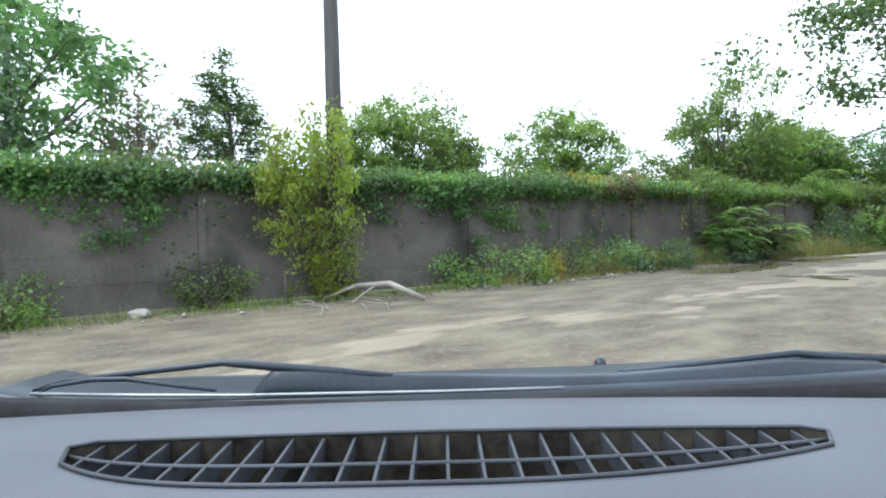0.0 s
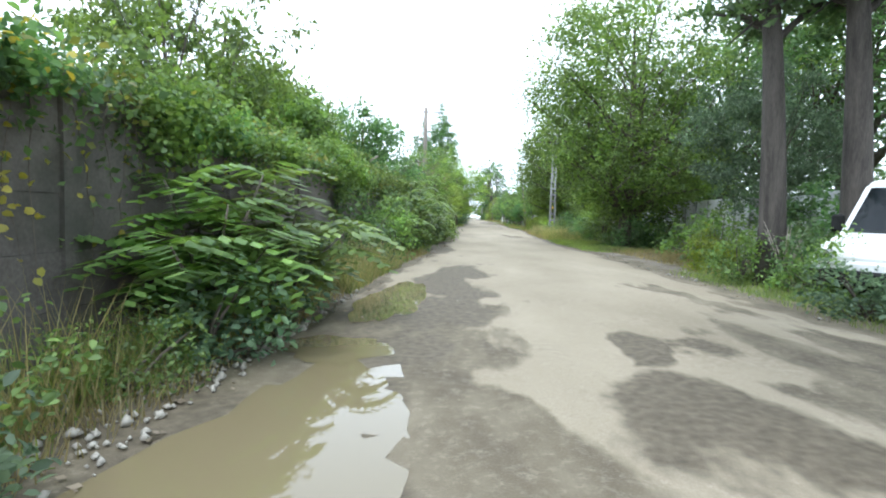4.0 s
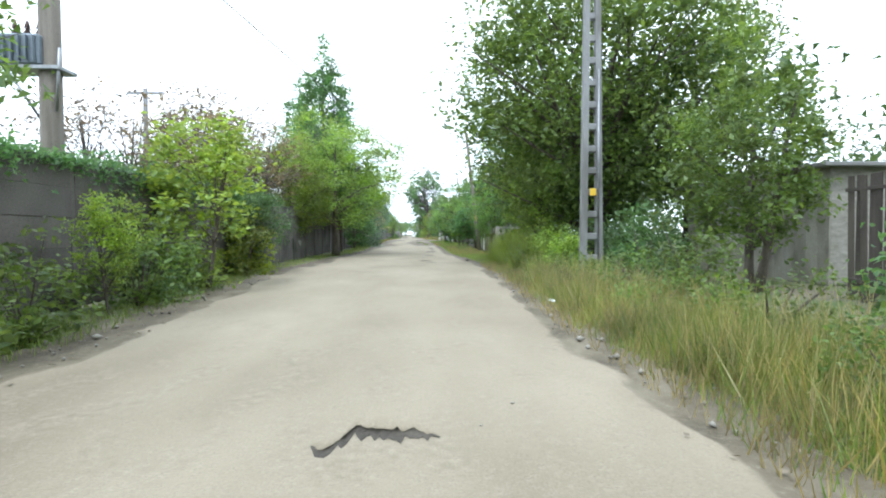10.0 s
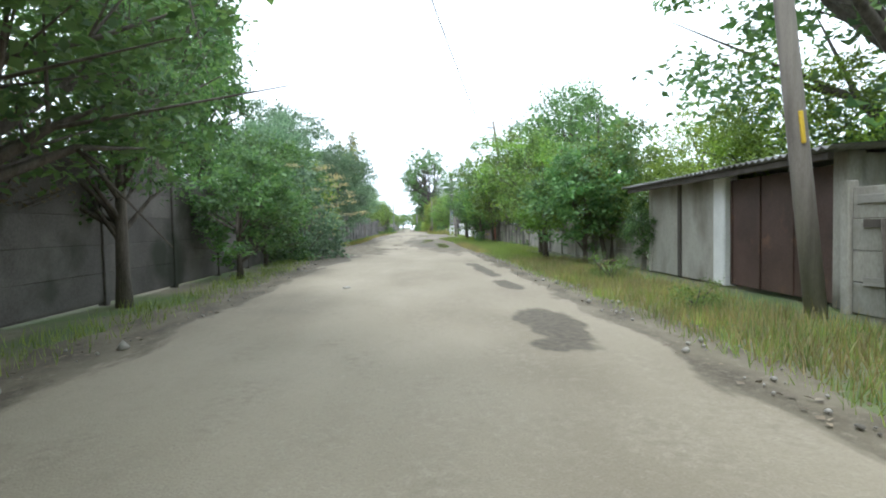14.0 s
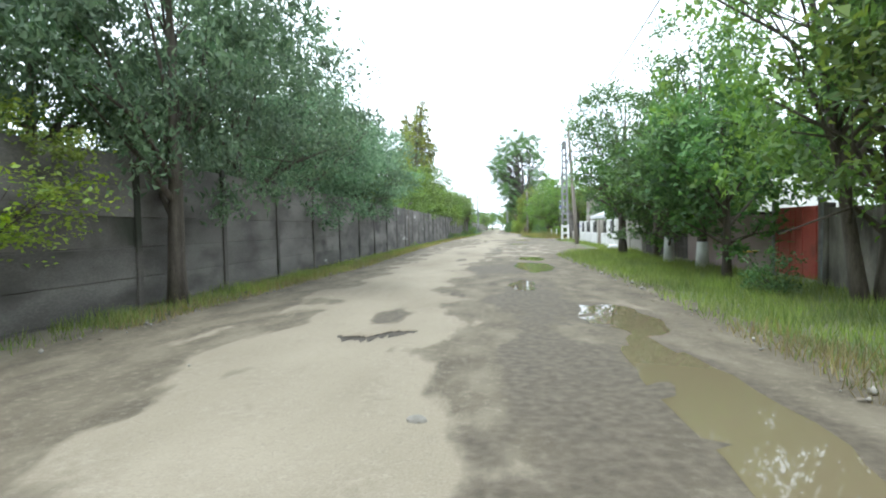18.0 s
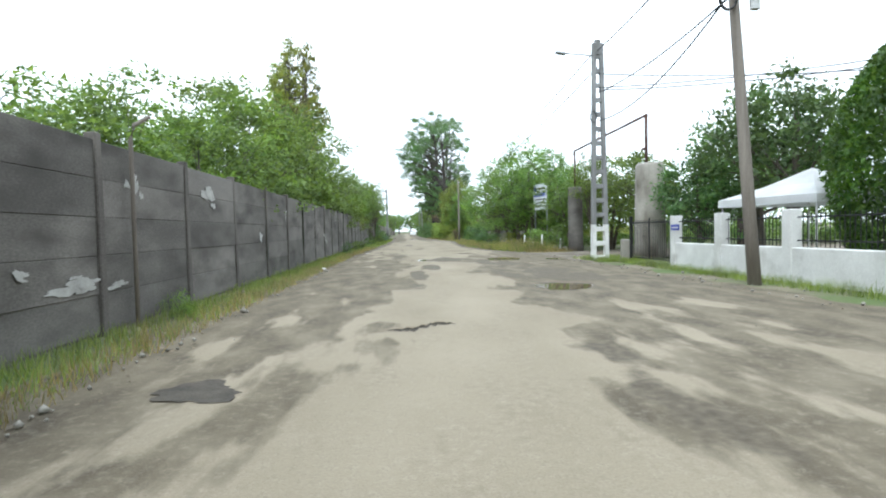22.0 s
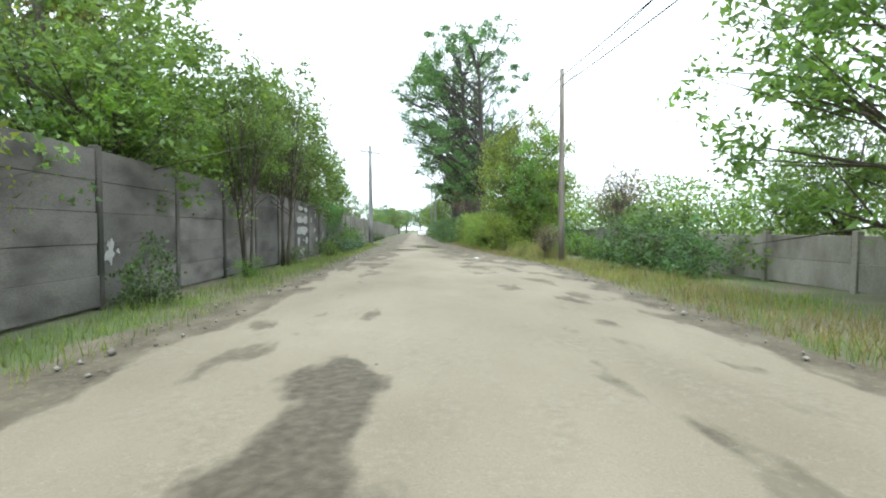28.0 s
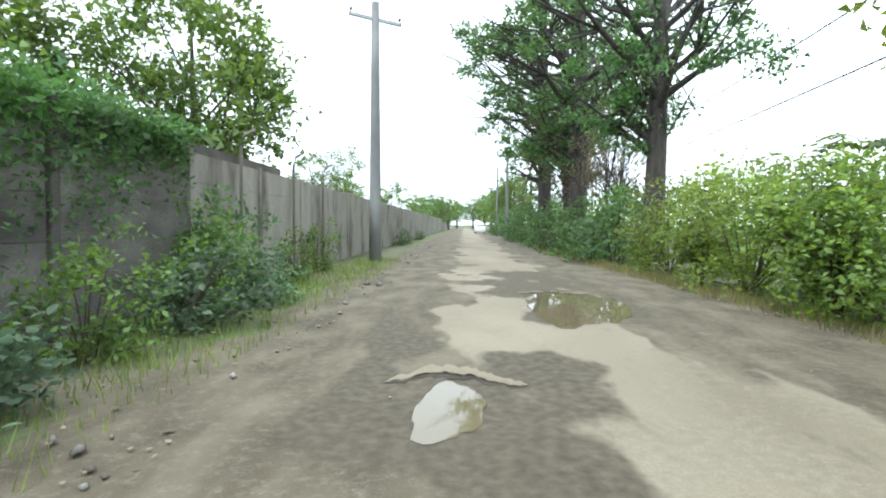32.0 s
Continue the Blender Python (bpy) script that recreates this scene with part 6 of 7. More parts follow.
def sheet_fence(name, x0, y0, x1, y1, height, material, label, bays=5, rib=0.16):
    """Ribbed sheet metal panels on a rail."""
    L = math.hypot(x1 - x0, y1 - y0)
    ob = root(name, x0, y0, 0, math.degrees(math.atan2(-(x1 - x0), y1 - y0)), label, "fence")
    ob["kind"] = "structure"
    w = L / bays
    for k in range(bays):
        n = int(w / rib * 4)
        t = np.linspace(0, w - 0.012, n)
        off = 0.05 * rib * np.clip(np.sin(t / rib * 2 * np.pi) * 2, -1, 1)
        h = height + rng.normal(0, 0.015)
        v = np.concatenate([np.stack([off + s, t, np.full(n, z)], -1) for s in (0, -0.004) for z in (0.05, h)])
        i = np.arange(n - 1)
        f = np.concatenate([np.stack([i + a, i + a + 1, i + b + 1, i + b], -1) for a, b in ((0, n), (3 * n, 2 * n), (n, 3 * n), (2 * n, 0))])
        put("panel", mesh_of("panel", v, f), material, ob, pose(0, k * w, 0))
        part("fence_post", box(-0.09, -0.03, -0.03, 0.03, -0.2, height - 0.05, 0.006), M_STEEL, ob, "", pose(0, k * w + w / 2, 0))
    return ob


def board_fence(name, x0, y0, x1, y1, height, material, label, step=0.16):
    L = math.hypot(x1 - x0, y1 - y0)
    ob = root(name, x0, y0, 0, math.degrees(math.atan2(-(x1 - x0), y1 - y0)), label, "fence")
    ob["kind"] = "structure"
    me = bpy.data.meshes.new("board")
    bm = box(-0.012, 0.012, 0, step - 0.012, 0.02, height, 0.004)
    bm.to_mesh(me)
    bm.free()
    for k in range(int(L / step)):
        put("board", me, material, ob, pose(0, k * step, rng.normal(0, 0.02), 0, rng.normal(0, 0.5), 0))
    for z in (0.4, height - 0.3):
        part("rail", box(-0.06, -0.013, 0, L, z, z + 0.07, 0.005), material, ob)
    return ob


sheet_fence("wall_sheet", 10.7, 13.5, 10.65, 34.9, 2.50, M_SHEET, "grey flat sheet-metal fence behind the shrubs", 17, 0.42)
board_fence("wall_boards", 10.8, 35.2, 11.2, 43.5, 1.75, M_BOARD_DARK, "dark wooden board fence under the trees")
board_fence("wall_boards", 11.2, 44.2, 11.3, 48.4, 2.5, M_BOARD_DARK, "tall dark board fence behind the weeds")
post = root("concrete_post", 10.75, 46.3, 0, 0, "leaning square concrete post before a dark fence", "post")
part("shaft", box(-0.13, 0.13, -0.13, 0.13, -0.2, 2.4, 0.03), M_CONC_PALE, post, "", pose(0, 0, 0, 0, 2, 0))
cab = root("meter_cabinet", 9.2, 44.8, 0, 8, "grey-white metal meter cabinet standing among weeds", "cabinet")
part("plinth", box(-0.20, 0.20, -0.13, 0.13, -0.1, 0.62, 0.015), M_CONC_PALE, cab)
body = part("body", box(-0.23, 0.23, -0.16, 0.16, 0.62, 1.66, 0.015), M_METAL_PALE, cab)
door = part("door", box(-0.20, 0.20, -0.172, -0.161, 0.68, 1.60, 0.004), M_METAL_PALE, cab)
part("lock", box(0.12, 0.15, -0.182, -0.1725, 1.08, 1.18, 0.003), M_RUBBER, door, "dark lock")
for k in range(4):
    part("vent_slot", box(-0.10, 0.08, -0.176, -0.1725, 1.40 + k * 0.035, 1.413 + k * 0.035), M_RUBBER, door)
shed = root("shed", 13.5, 51.5, 0, 0, "small shed of pale boards with a dark flat roof", "shed")
for k in range(17):
    part("board", box(-0.02, 0.02, k * 0.42, k * 0.42 + 0.405, 0, 3.1, 0.004), M_CONC_PALE, shed)
part("side_wall", box(0.02, 4.0, 0.0, 0.1, 0, 3.1, 0.01), M_BOARD, shed)
part("side_wall", box(0.02, 4.0, 7.05, 7.15, 0, 3.1, 0.01), M_BOARD, shed)
part("roof", box(-0.4, 4.3, -0.3, 7.4, 3.1, 3.22, 0.02), M_ROOF, shed, "dark flat roof")
slab_fence("wall_openwork", 8.25, 61.5, 8.35, 73.8, 5, 3, 0.47, 0.36, M_CONC_PALE, "pale concrete slab fence with an openwork top")
patched = slab_fence("wall_patched", 8.35, 74.0, 8.45, 79.4, 2, 4, 0.45, 0.0, M_CONC_PALE, "patched fence of cracked pale slabs and boards")
for k, (z, y, w, a) in enumerate(((1.32, 0.3, 2.2, 1.5), (0.98, 0.2, 2.3, -1), (1.25, 3.0, 2.1, 1), (0.55, 2.9, 2.2, -2), (0.3, 0.4, 2.0, 2), (1.6, 2.8, 2.4, 0.5))):
    part("plank", box(-0.07, -0.04, 0, w, -0.06, 0.06, 0.006), M_BOARD if k % 2 else M_BOARD_DARK, patched, "weathered plank", pose(0, y, z, a, 0, 0))
for y, lean in ((0.9, 9), (2.2, -6), (3.4, 4), (4.6, -5)):
    part("prop", tube([(-0.12, 0, 0), (-0.1, 0.02, 1.35)], 0.035, 6), M_BARK, patched, "rough prop pole", pose(0, y, 0, lean, 0, 0))

garage = root("garage", 8.6, 79.6, 0, -2.5, "low concrete garage with a rusty brown gate", "garage")
part("pillar", box(-0.14, 0.14, -0.16, 0.14, 0, 2.35, 0.02), M_CONC_PALE, garage)
part("gate", box(-0.03, 0.02, 0.16, 3.05, 0.05, 2.18, 0.01), M_BROWN_GATE, garage, "rusty brown sheet-metal gate")
for k in range(4):
    part("gate_rib", box(-0.055, -0.03, 0.2 + k * 0.92, 0.26 + k * 0.92, 0.05, 2.18, 0.008), M_BROWN_GATE, garage)
part("pillar", box(-0.16, 0.14, 3.07, 3.5, 0, 2.35, 0.03), M_WHITE, garage, "whitewashed pillar")
for k in range(2):
    part("wall_slab", box(-0.05, 0.05, 3.52 + k * 1.72, 5.2 + k * 1.72, 0, 2.3, 0.015), M_CONC_PALE, garage)
    part("wall_post", box(-0.09, 0.05, 5.14 + k * 1.72, 5.30 + k * 1.72, 0, 2.33, 0.015), M_CONC_PALE if k else M_BOARD_DARK, garage)
part("side_wall", box(0.05, 4.6, 6.95, 7.1, 0, 2.3, 0.01), M_CONC_PALE, garage)
part("side_wall", box(0.05, 4.6, -0.16, -0.02, 0, 2.3, 0.01), M_CONC_PALE, garage)
t = np.linspace(-0.5, 7.6, 180)
wave = 0.03 * np.sin(t / 0.18 * 2 * np.pi)
rv = np.concatenate([np.stack([np.full(180, xx), t, zz + wave], -1) for xx, zz in ((-0.65, 2.36), (5.0, 2.62), (-0.65, 2.35), (5.0, 2.61))])
i = np.arange(179)
put("roof", mesh_of("roof", rv, np.concatenate([np.stack([i + a, i + a + 1, i + b + 1, i + b], -1) for a, b in ((0, 180), (540, 360), (360, 0))])), M_ROOF, garage, None, "corrugated grey roof sheet")
part("roof_beam", box(-0.55, -0.45, -0.3, 7.4, 2.2, 2.31, 0.01), M_BOARD_DARK, garage)

slab_fence("wall_low", 9.0, 87.4, 9.3, 100.8, 6, 3, 0.52, 0.0, M_CONC_PALE, "low pale concrete slab fence behind fruit trees")
slab_fence("wall_openwork", 9.35, 100.9, 9.5, 103.95, 1, 3, 0.5, 0.42, M_CONC_PALE, "grey concrete fence bay with an openwork top")
stained = slab_fence("wall_stained", 9.5, 104.1, 9.42, 112.2, 2, 1, 1.38, 0.0, M_CONC_STAIN, "stained tan concrete wall with a mossy dark top")
part("coping", box(-0.10, 0.10, 0.1, 8.0, 1.381, 1.45, 0.02), M_CONC_DARK, stained, "dark mossy coping")
higher = slab_fence("wall_stained", 9.42, 112.3, 9.5, 116.6, 2, 1, 1.62, 0.0, M_CONC_STAIN, "taller stained concrete wall beside a red gate")
red = root("red_gate", 9.55, 116.95, 0, -4, "faded red sheet-metal yard gate", "gate")
part("leaf", box(-0.03, 0.0, 0.0, 1.04, 0.08, 1.68, 0.01), M_RED, red)
part("leaf", box(-0.03, 0.0, 1.06, 2.1, 0.08, 1.68, 0.01), M_RED, red)
for y in (-0.07, 2.17):
    part("gate_post", box(-0.06, 0.06, y - 0.06, y + 0.06, 0, 1.85, 0.01), M_STEEL, red)
for k in range(4):
    part("gate_bar", box(-0.05, -0.031, 0.08 + k * 0.60, 0.13 + k * 0.60, 0.08, 1.68, 0.005), M_RED, red)
gas = root("gas_pipe", 8.55, 119.0, 0, 0, "yellow painted gas pipe bent over the grass", "pipe")
part("pipe", tube([(0, 0, -0.1), (0, 0, 0.48), (0.03, 0, 0.55), (0.1, 0, 0.58), (0.75, 0.1, 0.62)], 0.022, 8), M_YELLOW, gas)
part("riser", tube([(-0.1, 0.1, -0.1), (-0.1, 0.1, 0.66)], 0.02, 8), M_YELLOW, gas)
pink = root("wall_pink", 9.75, 119.3, 0, 0, "dusty pink rendered yard wall under trees", "wall")
pink["kind"] = "structure"
part("panel", box(-0.08, 0.08, 0, 6.0, 0, 1.55, 0.02), M_PINK, pink)
part("coping", box(-0.12, 0.12, -0.03, 6.03, 1.552, 1.62, 0.015), M_CONC_DARK, pink)
board_fence("wall_boards", 9.8, 125.4, 9.9, 131.8, 1.5, M_BOARD_DARK, "dark board fence behind whitewashed trees")
for x, y, h in ((8.7, 124.3, 0.9), (8.4, 130.0, 0.9), (10.6, 131.5, 0.7), (8.8, 121.5, 0.8)):
    ob = tagged(part("whitewash_band", tube([(x, y, 0.0), (x + 0.01, y, h)], [0.19, 0.15], 10), M_WHITE), "whitewash band round the foot of a tree", "whitewash", "whitewashed trunks")
slab_fence("wall_yard", 9.85, 132.0, 9.9, 137.4, 2, 3, 0.55, 0.0, M_CONC_PALE, "pale concrete yard wall behind a small tree")
sack = tagged(part("white_sack", tube([(8.75, 135.5, 0.02), (8.95, 135.55, 0.12), (9.3, 135.6, 0.13), (9.6, 135.6, 0.02)], [0.05, 0.15, 0.13, 0.05], 9), M_CANVAS), "white plastic sack lying in the grass", "sack")

# white yard wall with pillars, iron railings and two gates
yard = root("wall_white", 9.8, 137.6, 0, 0, "low whitewashed yard wall with pillars and black railings", "wall")
yard["kind"] = "structure"
for y0, y1 in ((0.0, 4.6), (6.0, 14.2)):
    part("base", box(-0.12, 0.12, y0, y1, -0.1, 0.80, 0.02), M_WHITE, yard)
for y in (0.1, 2.4, 4.75, 5.85, 8.7, 11.5, 14.1):
    part("pillar", box(-0.15, 0.15, y - 0.16, y + 0.16, -0.1, 1.72, 0.02), M_CONC_PALE if y in (4.75, 5.85) else M_WHITE, yard)
for y0, y1 in ((0.3, 2.2), (2.6, 4.55), (6.05, 8.5), (8.9, 11.3), (11.7, 13.9)):
    for z in (0.95, 1.5):
        part("rail", box(-0.015, 0.015, y0, y1, z, z + 0.035, 0.004), M_METAL_DARK, yard)
    for k in range(int((y1 - y0) / 0.13)):
        part("bar", box(-0.008, 0.008, y0 + 0.06 + k * 0.13, y0 + 0.076 + k * 0.13, 0.82, 1.62, 0.002), M_METAL_DARK, yard)
wicket = root("wicket_gate", 9.8, 142.5, 0, 0, "narrow rusty brown wicket gate", "gate")
part("leaf", box(-0.02, 0.02, 0.02, 0.8, 0.06, 1.7, 0.01), M_BROWN_GATE, wicket)
for k in range(5):
    part("slat", box(-0.04, -0.021, 0.06 + k * 0.15, 0.16 + k * 0.15, 0.08, 1.68, 0.004), M_BROWN_GATE, wicket)
part("handle", tube([(-0.05, 0.7, 0.95), (-0.1, 0.7, 0.95), (-0.1, 0.6, 0.95)], 0.01, 6), M_STEEL, wicket)
note = part("notice_plate", box(-0.03, -0.017, 2.8, 3.4, 1.05, 1.35, 0.003), M_BOARD, yard, "small pale yellow notice")
for k in range(3):
    part("bar", box(-0.034, -0.0305, 2.88, 3.3 - 0.06 * k, 1.12 + k * 0.07, 1.14 + k * 0.07), M_BOARD_DARK, note)
plate = part("blue_plate", box(-0.166, -0.152, 13.62, 14.16, 1.22, 1.42, 0.003), M_BLUE, yard, "small blue enamel plate")
part("bar", box(-0.171, -0.1665, 13.7, 14.06, 1.30, 1.335), M_WHITE, plate)
iron = root("iron_gate", 9.8, 152.0, 0, 0, "black iron double gate of the yard", "gate")
for y0 in (0.0, 1.65):
    part("leaf_frame", add_box(add_box(box(-0.02, 0.02, y0 + 0.02, y0 + 1.6, 0.12, 0.17, 0.004), -0.02, 0.02, y0 + 0.02, y0 + 1.6, 1.5, 1.55, 0.004), -0.02, 0.02, y0 + 0.02, y0 + 0.07, 0.12, 1.7, 0.004), M_METAL_DARK, iron)
    for k in range(11):
        part("bar", box(-0.009, 0.009, y0 + 0.13 + k * 0.135, y0 + 0.15 + k * 0.135, 0.12, 1.62, 0.002), M_METAL_DARK, iron)
part("gate_post", box(-0.05, 0.05, 3.28, 3.38, 0, 1.8, 0.01), M_METAL_DARK, iron)
stub = root("gate_stub", 9.75, 155.7, 0, 0, "short whitewashed concrete stub by the iron gate", "bollard")
part("stub", box(-0.2, 0.2, -0.14, 0.14, -0.1, 0.86, 0.03), M_CONC_PALE, stub)

# tent, house and yard
tent = root("gazebo_tent", 12.2, 148.6, 0, 8, "white canvas gazebo with a pointed roof", "tent")
bm = bmesh.new()
ap = bm.verts.new((0, 0, 2.95))
low = [bm.verts.new((x, y, 2.12)) for x, y in ((-1.7, -1.7), (1.7, -1.7), (1.7, 1.7), (-1.7, 1.7))]
midv = [bm.verts.new((x * 0.5, y * 0.5, 2.46)) for x, y in ((-1.7, -1.7), (1.7, -1.7), (1.7, 1.7), (-1.7, 1.7))]
val = [bm.verts.new((x, y, 1.9)) for x, y in ((-1.71, -1.71), (1.71, -1.71), (1.71, 1.71), (-1.71, 1.71))]
for k in range(4):
    q = (k + 1) % 4
    bm.faces.new((low[k], low[q], midv[q], midv[k]))
    bm.faces.new((midv[k], midv[q], ap))
    bm.faces.new((val[k], val[q], low[q], low[k]))
bmesh.ops.solidify(bm, geom=bm.faces[:], thickness=0.012)
part("canopy", bm, M_CANVAS, tent, "white pointed canvas roof")
for x in (-1.62, 1.62):
    for y in (-1.62, 1.62):
        part("leg", box(x - 0.02, x + 0.02, y - 0.02, y + 0.02, 0, 2.1, 0.004), M_METAL_PALE, tent)
house = root("house", 16.6, 136.4, 0, 0, "single-storey white house with a grey sheet roof", "house")
house.matrix_basis = pose(16.6, 136.4, 0) @ Matrix.Diagonal((1, 1, 1.24, 1))
part("front_wall", box(0, 0.3, 0, 10.0, 0, 3.3, 0.02), M_RENDER, house)
part("gable_wall", box(0.3, 6.0, 9.7, 10.0, 0, 3.3, 0.02), M_RENDER, house)
part("gable_wall", box(0.3, 6.0, 0.0, 0.3, 0, 3.3, 0.02), M_RENDER, house)
part("plinth", box(-0.05, 0.001, -0.02, 10.02, -0.1, 1.0, 0.02), M_PINK, house)
for y in (1.5, 4.6, 7.6):
    w = part("window", box(-0.03, -0.002, y, y + 1.2, 1.35, 2.6, 0.01), M_BROWN_GATE, house, "brown framed window")
    part("pane", box(-0.045, -0.031, y + 0.08, y + 0.56, 1.43, 2.52), M_GLASS, w)
    part("pane", box(-0.045, -0.031, y + 0.64, y + 1.12, 1.43, 2.52), M_GLASS, w)
part("porch_column", box(-1.6, -1.3, 8.7, 9.1, 0, 3.05, 0.02), M_RED, house, "red-brown porch column")
bm = bmesh.new()
vs = [bm.verts.new(c) for c in ((-1.8, -0.6, 3.2), (-1.8, 10.6, 3.2), (3.0, 10.2, 5.3), (3.0, -0.2, 5.3), (7.0, -0.6, 3.3), (7.0, 10.6, 3.3))]
for f in ((0, 3, 2, 1), (3, 4, 5, 2)):
    bm.faces.new([vs[k] for k in f])
bmesh.ops.solidify(bm, geom=bm.faces[:], thickness=0.1)
part("roof", bm, M_ROOF, house, "grey sheet roof")
part("chimney", box(3.6, 4.1, 5.0, 5.5, 4.4, 6.3, 0.02), M_PINK, house)
part("aerial", add_box(box(2.4, 2.46, 8.0, 8.06, 4.5, 7.4), 2.0, 2.9, 8.01, 8.05, 6.8, 6.84), M_POLE_WOOD, house, "wooden aerial mast")

# gantry on two concrete columns over the side lane
col_a = root("concrete_column", 11.9, 158.0, 0, 0, "thick round concrete column beside the lane", "column", "gantry columns")
part("shaft", tube([(0, 0, -0.2), (0, 0, 0.6), (0, 0, 4.15), (0, 0, 4.28)], [0.72, 0.70, 0.62, 0.56], 22), M_CONC_PALE, col_a)
col_b = root("concrete_column", 10.75, 165.2, 0, 0, "round dark concrete column beside the lane", "column", "gantry columns")
part("shaft", tube([(0, 0, -0.2), (0, 0, 0.6), (0, 0, 3.70), (0, 0, 3.80)], [0.46, 0.44, 0.41, 0.38], 20), M_CONC, col_b)
gantry = root("gantry", 0, 0, 0, 0, "rusty steel beam between two concrete columns", "gantry")
part("post", tube([(11.75, 158.0, 4.2), (11.75, 158.0, 6.5)], 0.075, 8), M_BROWN_GATE, gantry)
part("post", tube([(10.75, 165.2, 3.75), (10.75, 165.2, 5.95)], 0.065, 8), M_BROWN_GATE, gantry)
part("beam", tube([(11.75, 157.9, 6.5), (10.75, 165.3, 5.95)], 0.06, 8), M_BROWN_GATE, gantry)
part("brace", tube([(11.3, 161.5, 6.25), (11.2, 162.4, 6.62), (11.15, 162.5, 6.18)], 0.035, 6), M_BROWN_GATE, gantry)
part("bracket", box(11.55, 11.7, 157.9, 158.1, 4.9, 5.0, 0.01), M_BROWN_GATE, gantry)
sign = root("roadside_sign", 10.6, 171.1, -0.4, 10.2, "large white sign board with blue bands on two steel posts", "sign")
for y in (0.0, 1.98):
    part("post", tube([(0.05, y, -0.2), (0.05, y, 5.0)], 0.045, 8), M_STEEL, sign)
face = part("board", box(-0.03, 0.0, -0.08, 2.06, 3.15, 5.0, 0.008), M_SIGN, sign, "white printed board")
part("disc", tube([(-0.031, 1.72, 4.68), (-0.037, 1.72, 4.68)], 0.21, 20), M_BLUE, face, "round blue mark")
part("band", box(-0.036, -0.031, 0.05, 1.9, 4.10, 4.36), M_BLUE, face, "blue band")
for k, (y0, y1, z, h) in enumerate(((0.25, 1.3, 4.62, 0.10), (0.3, 1.8, 3.86, 0.07), (0.2, 1.6, 3.62, 0.06), (0.15, 1.7, 3.36, 0.07))):
    part("bar", box(-0.036, -0.031, y0, y1, z, z + h), M_BOARD_DARK, face)
for x, y, h in ((9.07, 171.5, 0.95), (9.3, 167.6, 1.0), (9.2, 169.6, 0.5), (10.8, 168.6, 0.7)):
    ob = root("marker_stub", x, y, 0, 0, "short whitewashed stake beside the road", "stake", "white stakes")
    part("stake", tube([(0, 0, -0.15), (0.02, 0, h * 0.6), (0.05, 0.01, h)], [0.07, 0.06, 0.05], 8), M_WHITE, ob)
rails = root("wire_fence", 10.6, 166.0, 0, -6, "thin wire fence on dark stakes under trees", "fence")
for k in range(7):
    part("stake", tube([(0, k * 2.0, -0.1), (0.02, k * 2.0, 1.35)], 0.035, 6), M_POLE_WOOD, rails)
for z in (0.4, 0.8, 1.2):
    part("wire", tube([(0, 0, z), (0, 12.0, z)], 0.006, 4), M_WIRE, rails)
slab_fence("wall_old", 11.4, 179.0, 10.9, 204.5, 9, 2, 0.6, 0.0, M_CONC_PALE, "old low concrete slab wall behind locust trees")
slab_fence("wall_old", 10.4, 204.8, 12.6, 219.0, 5, 2, 0.68, 0.0, M_CONC, "stained old concrete wall overgrown with brush")

# ---- loose things on the ground ----
limb = root("fallen_branch", -2.5, -8.4, 0, 15, "bare fallen branch on the verge", "branch")
part("branch", add_tube(add_tube(add_tube(tube([(-1.0, -0.3, 0.05), (-0.2, 0, 0.28), (0.5, 0.25, 0.34), (1.1, 0.6, 0.05)], [0.03, 0.05, 0.06, 0.05], 7), [(-0.2, 0, 0.28), (-0.5, -0.6, 0.06)], [0.04, 0.01], 5), [(0.2, 0.15, 0.3), (0.3, -0.5, 0.05)], [0.035, 0.01], 5), [(-0.6, -0.15, 0.18), (-1.4, 0.2, 0.04)], [0.03, 0.008], 5), M_TWIG, limb)
pile = root("twig_pile", -1.9, -8.9, 0, 0, "scattered dry grey twigs on the verge", "twigs")
for k in range(16):
    x, y, a, q = rng.uniform(-1.0, 0.6), rng.uniform(-0.8, 0.6), rng.uniform(-0.6, 0.6), rng.uniform(0.25, 0.7)
    part("twig", tube([(x - q * math.cos(a), y - q * math.sin(a), 0.012), (x, y, 0.03 + 0.05 * rng.random()), (x + q * math.cos(a + 0.2), y + q * math.sin(a + 0.2), 0.02)], [0.006, 0.012, 0.004], 5), M_TWIG, pile)
dry = root("dead_weed", 6.6, 12.2, 0, 0, "tall dry brown dead weed by the road", "weed")
bm = bmesh.new()
rr = np.random.default_rng(61)
for k in range(16):
    a, h = rr.uniform(0, 6.28), rr.uniform(0.7, 1.5)
    add_tube(bm, [(0, 0, 0), (0.2 * math.cos(a), 0.2 * math.sin(a), h * 0.6), (0.45 * math.cos(a), 0.45 * math.sin(a), h)], [0.018, 0.012, 0.004], 4)
part("stalk", bm, M_TWIG, dry)
pipe = root("bent_pipe", 6.9, 85.2, 0, 20, "rusty bent pipe sticking out of the grass", "pipe")
part("pipe", tube([(0, 0, -0.1), (0, 0.02, 0.3), (0.1, 0.05, 0.4), (0.7, 0.2, 0.38), (0.85, 0.25, 0.28)], 0.03, 7), M_BROWN_GATE, pipe)
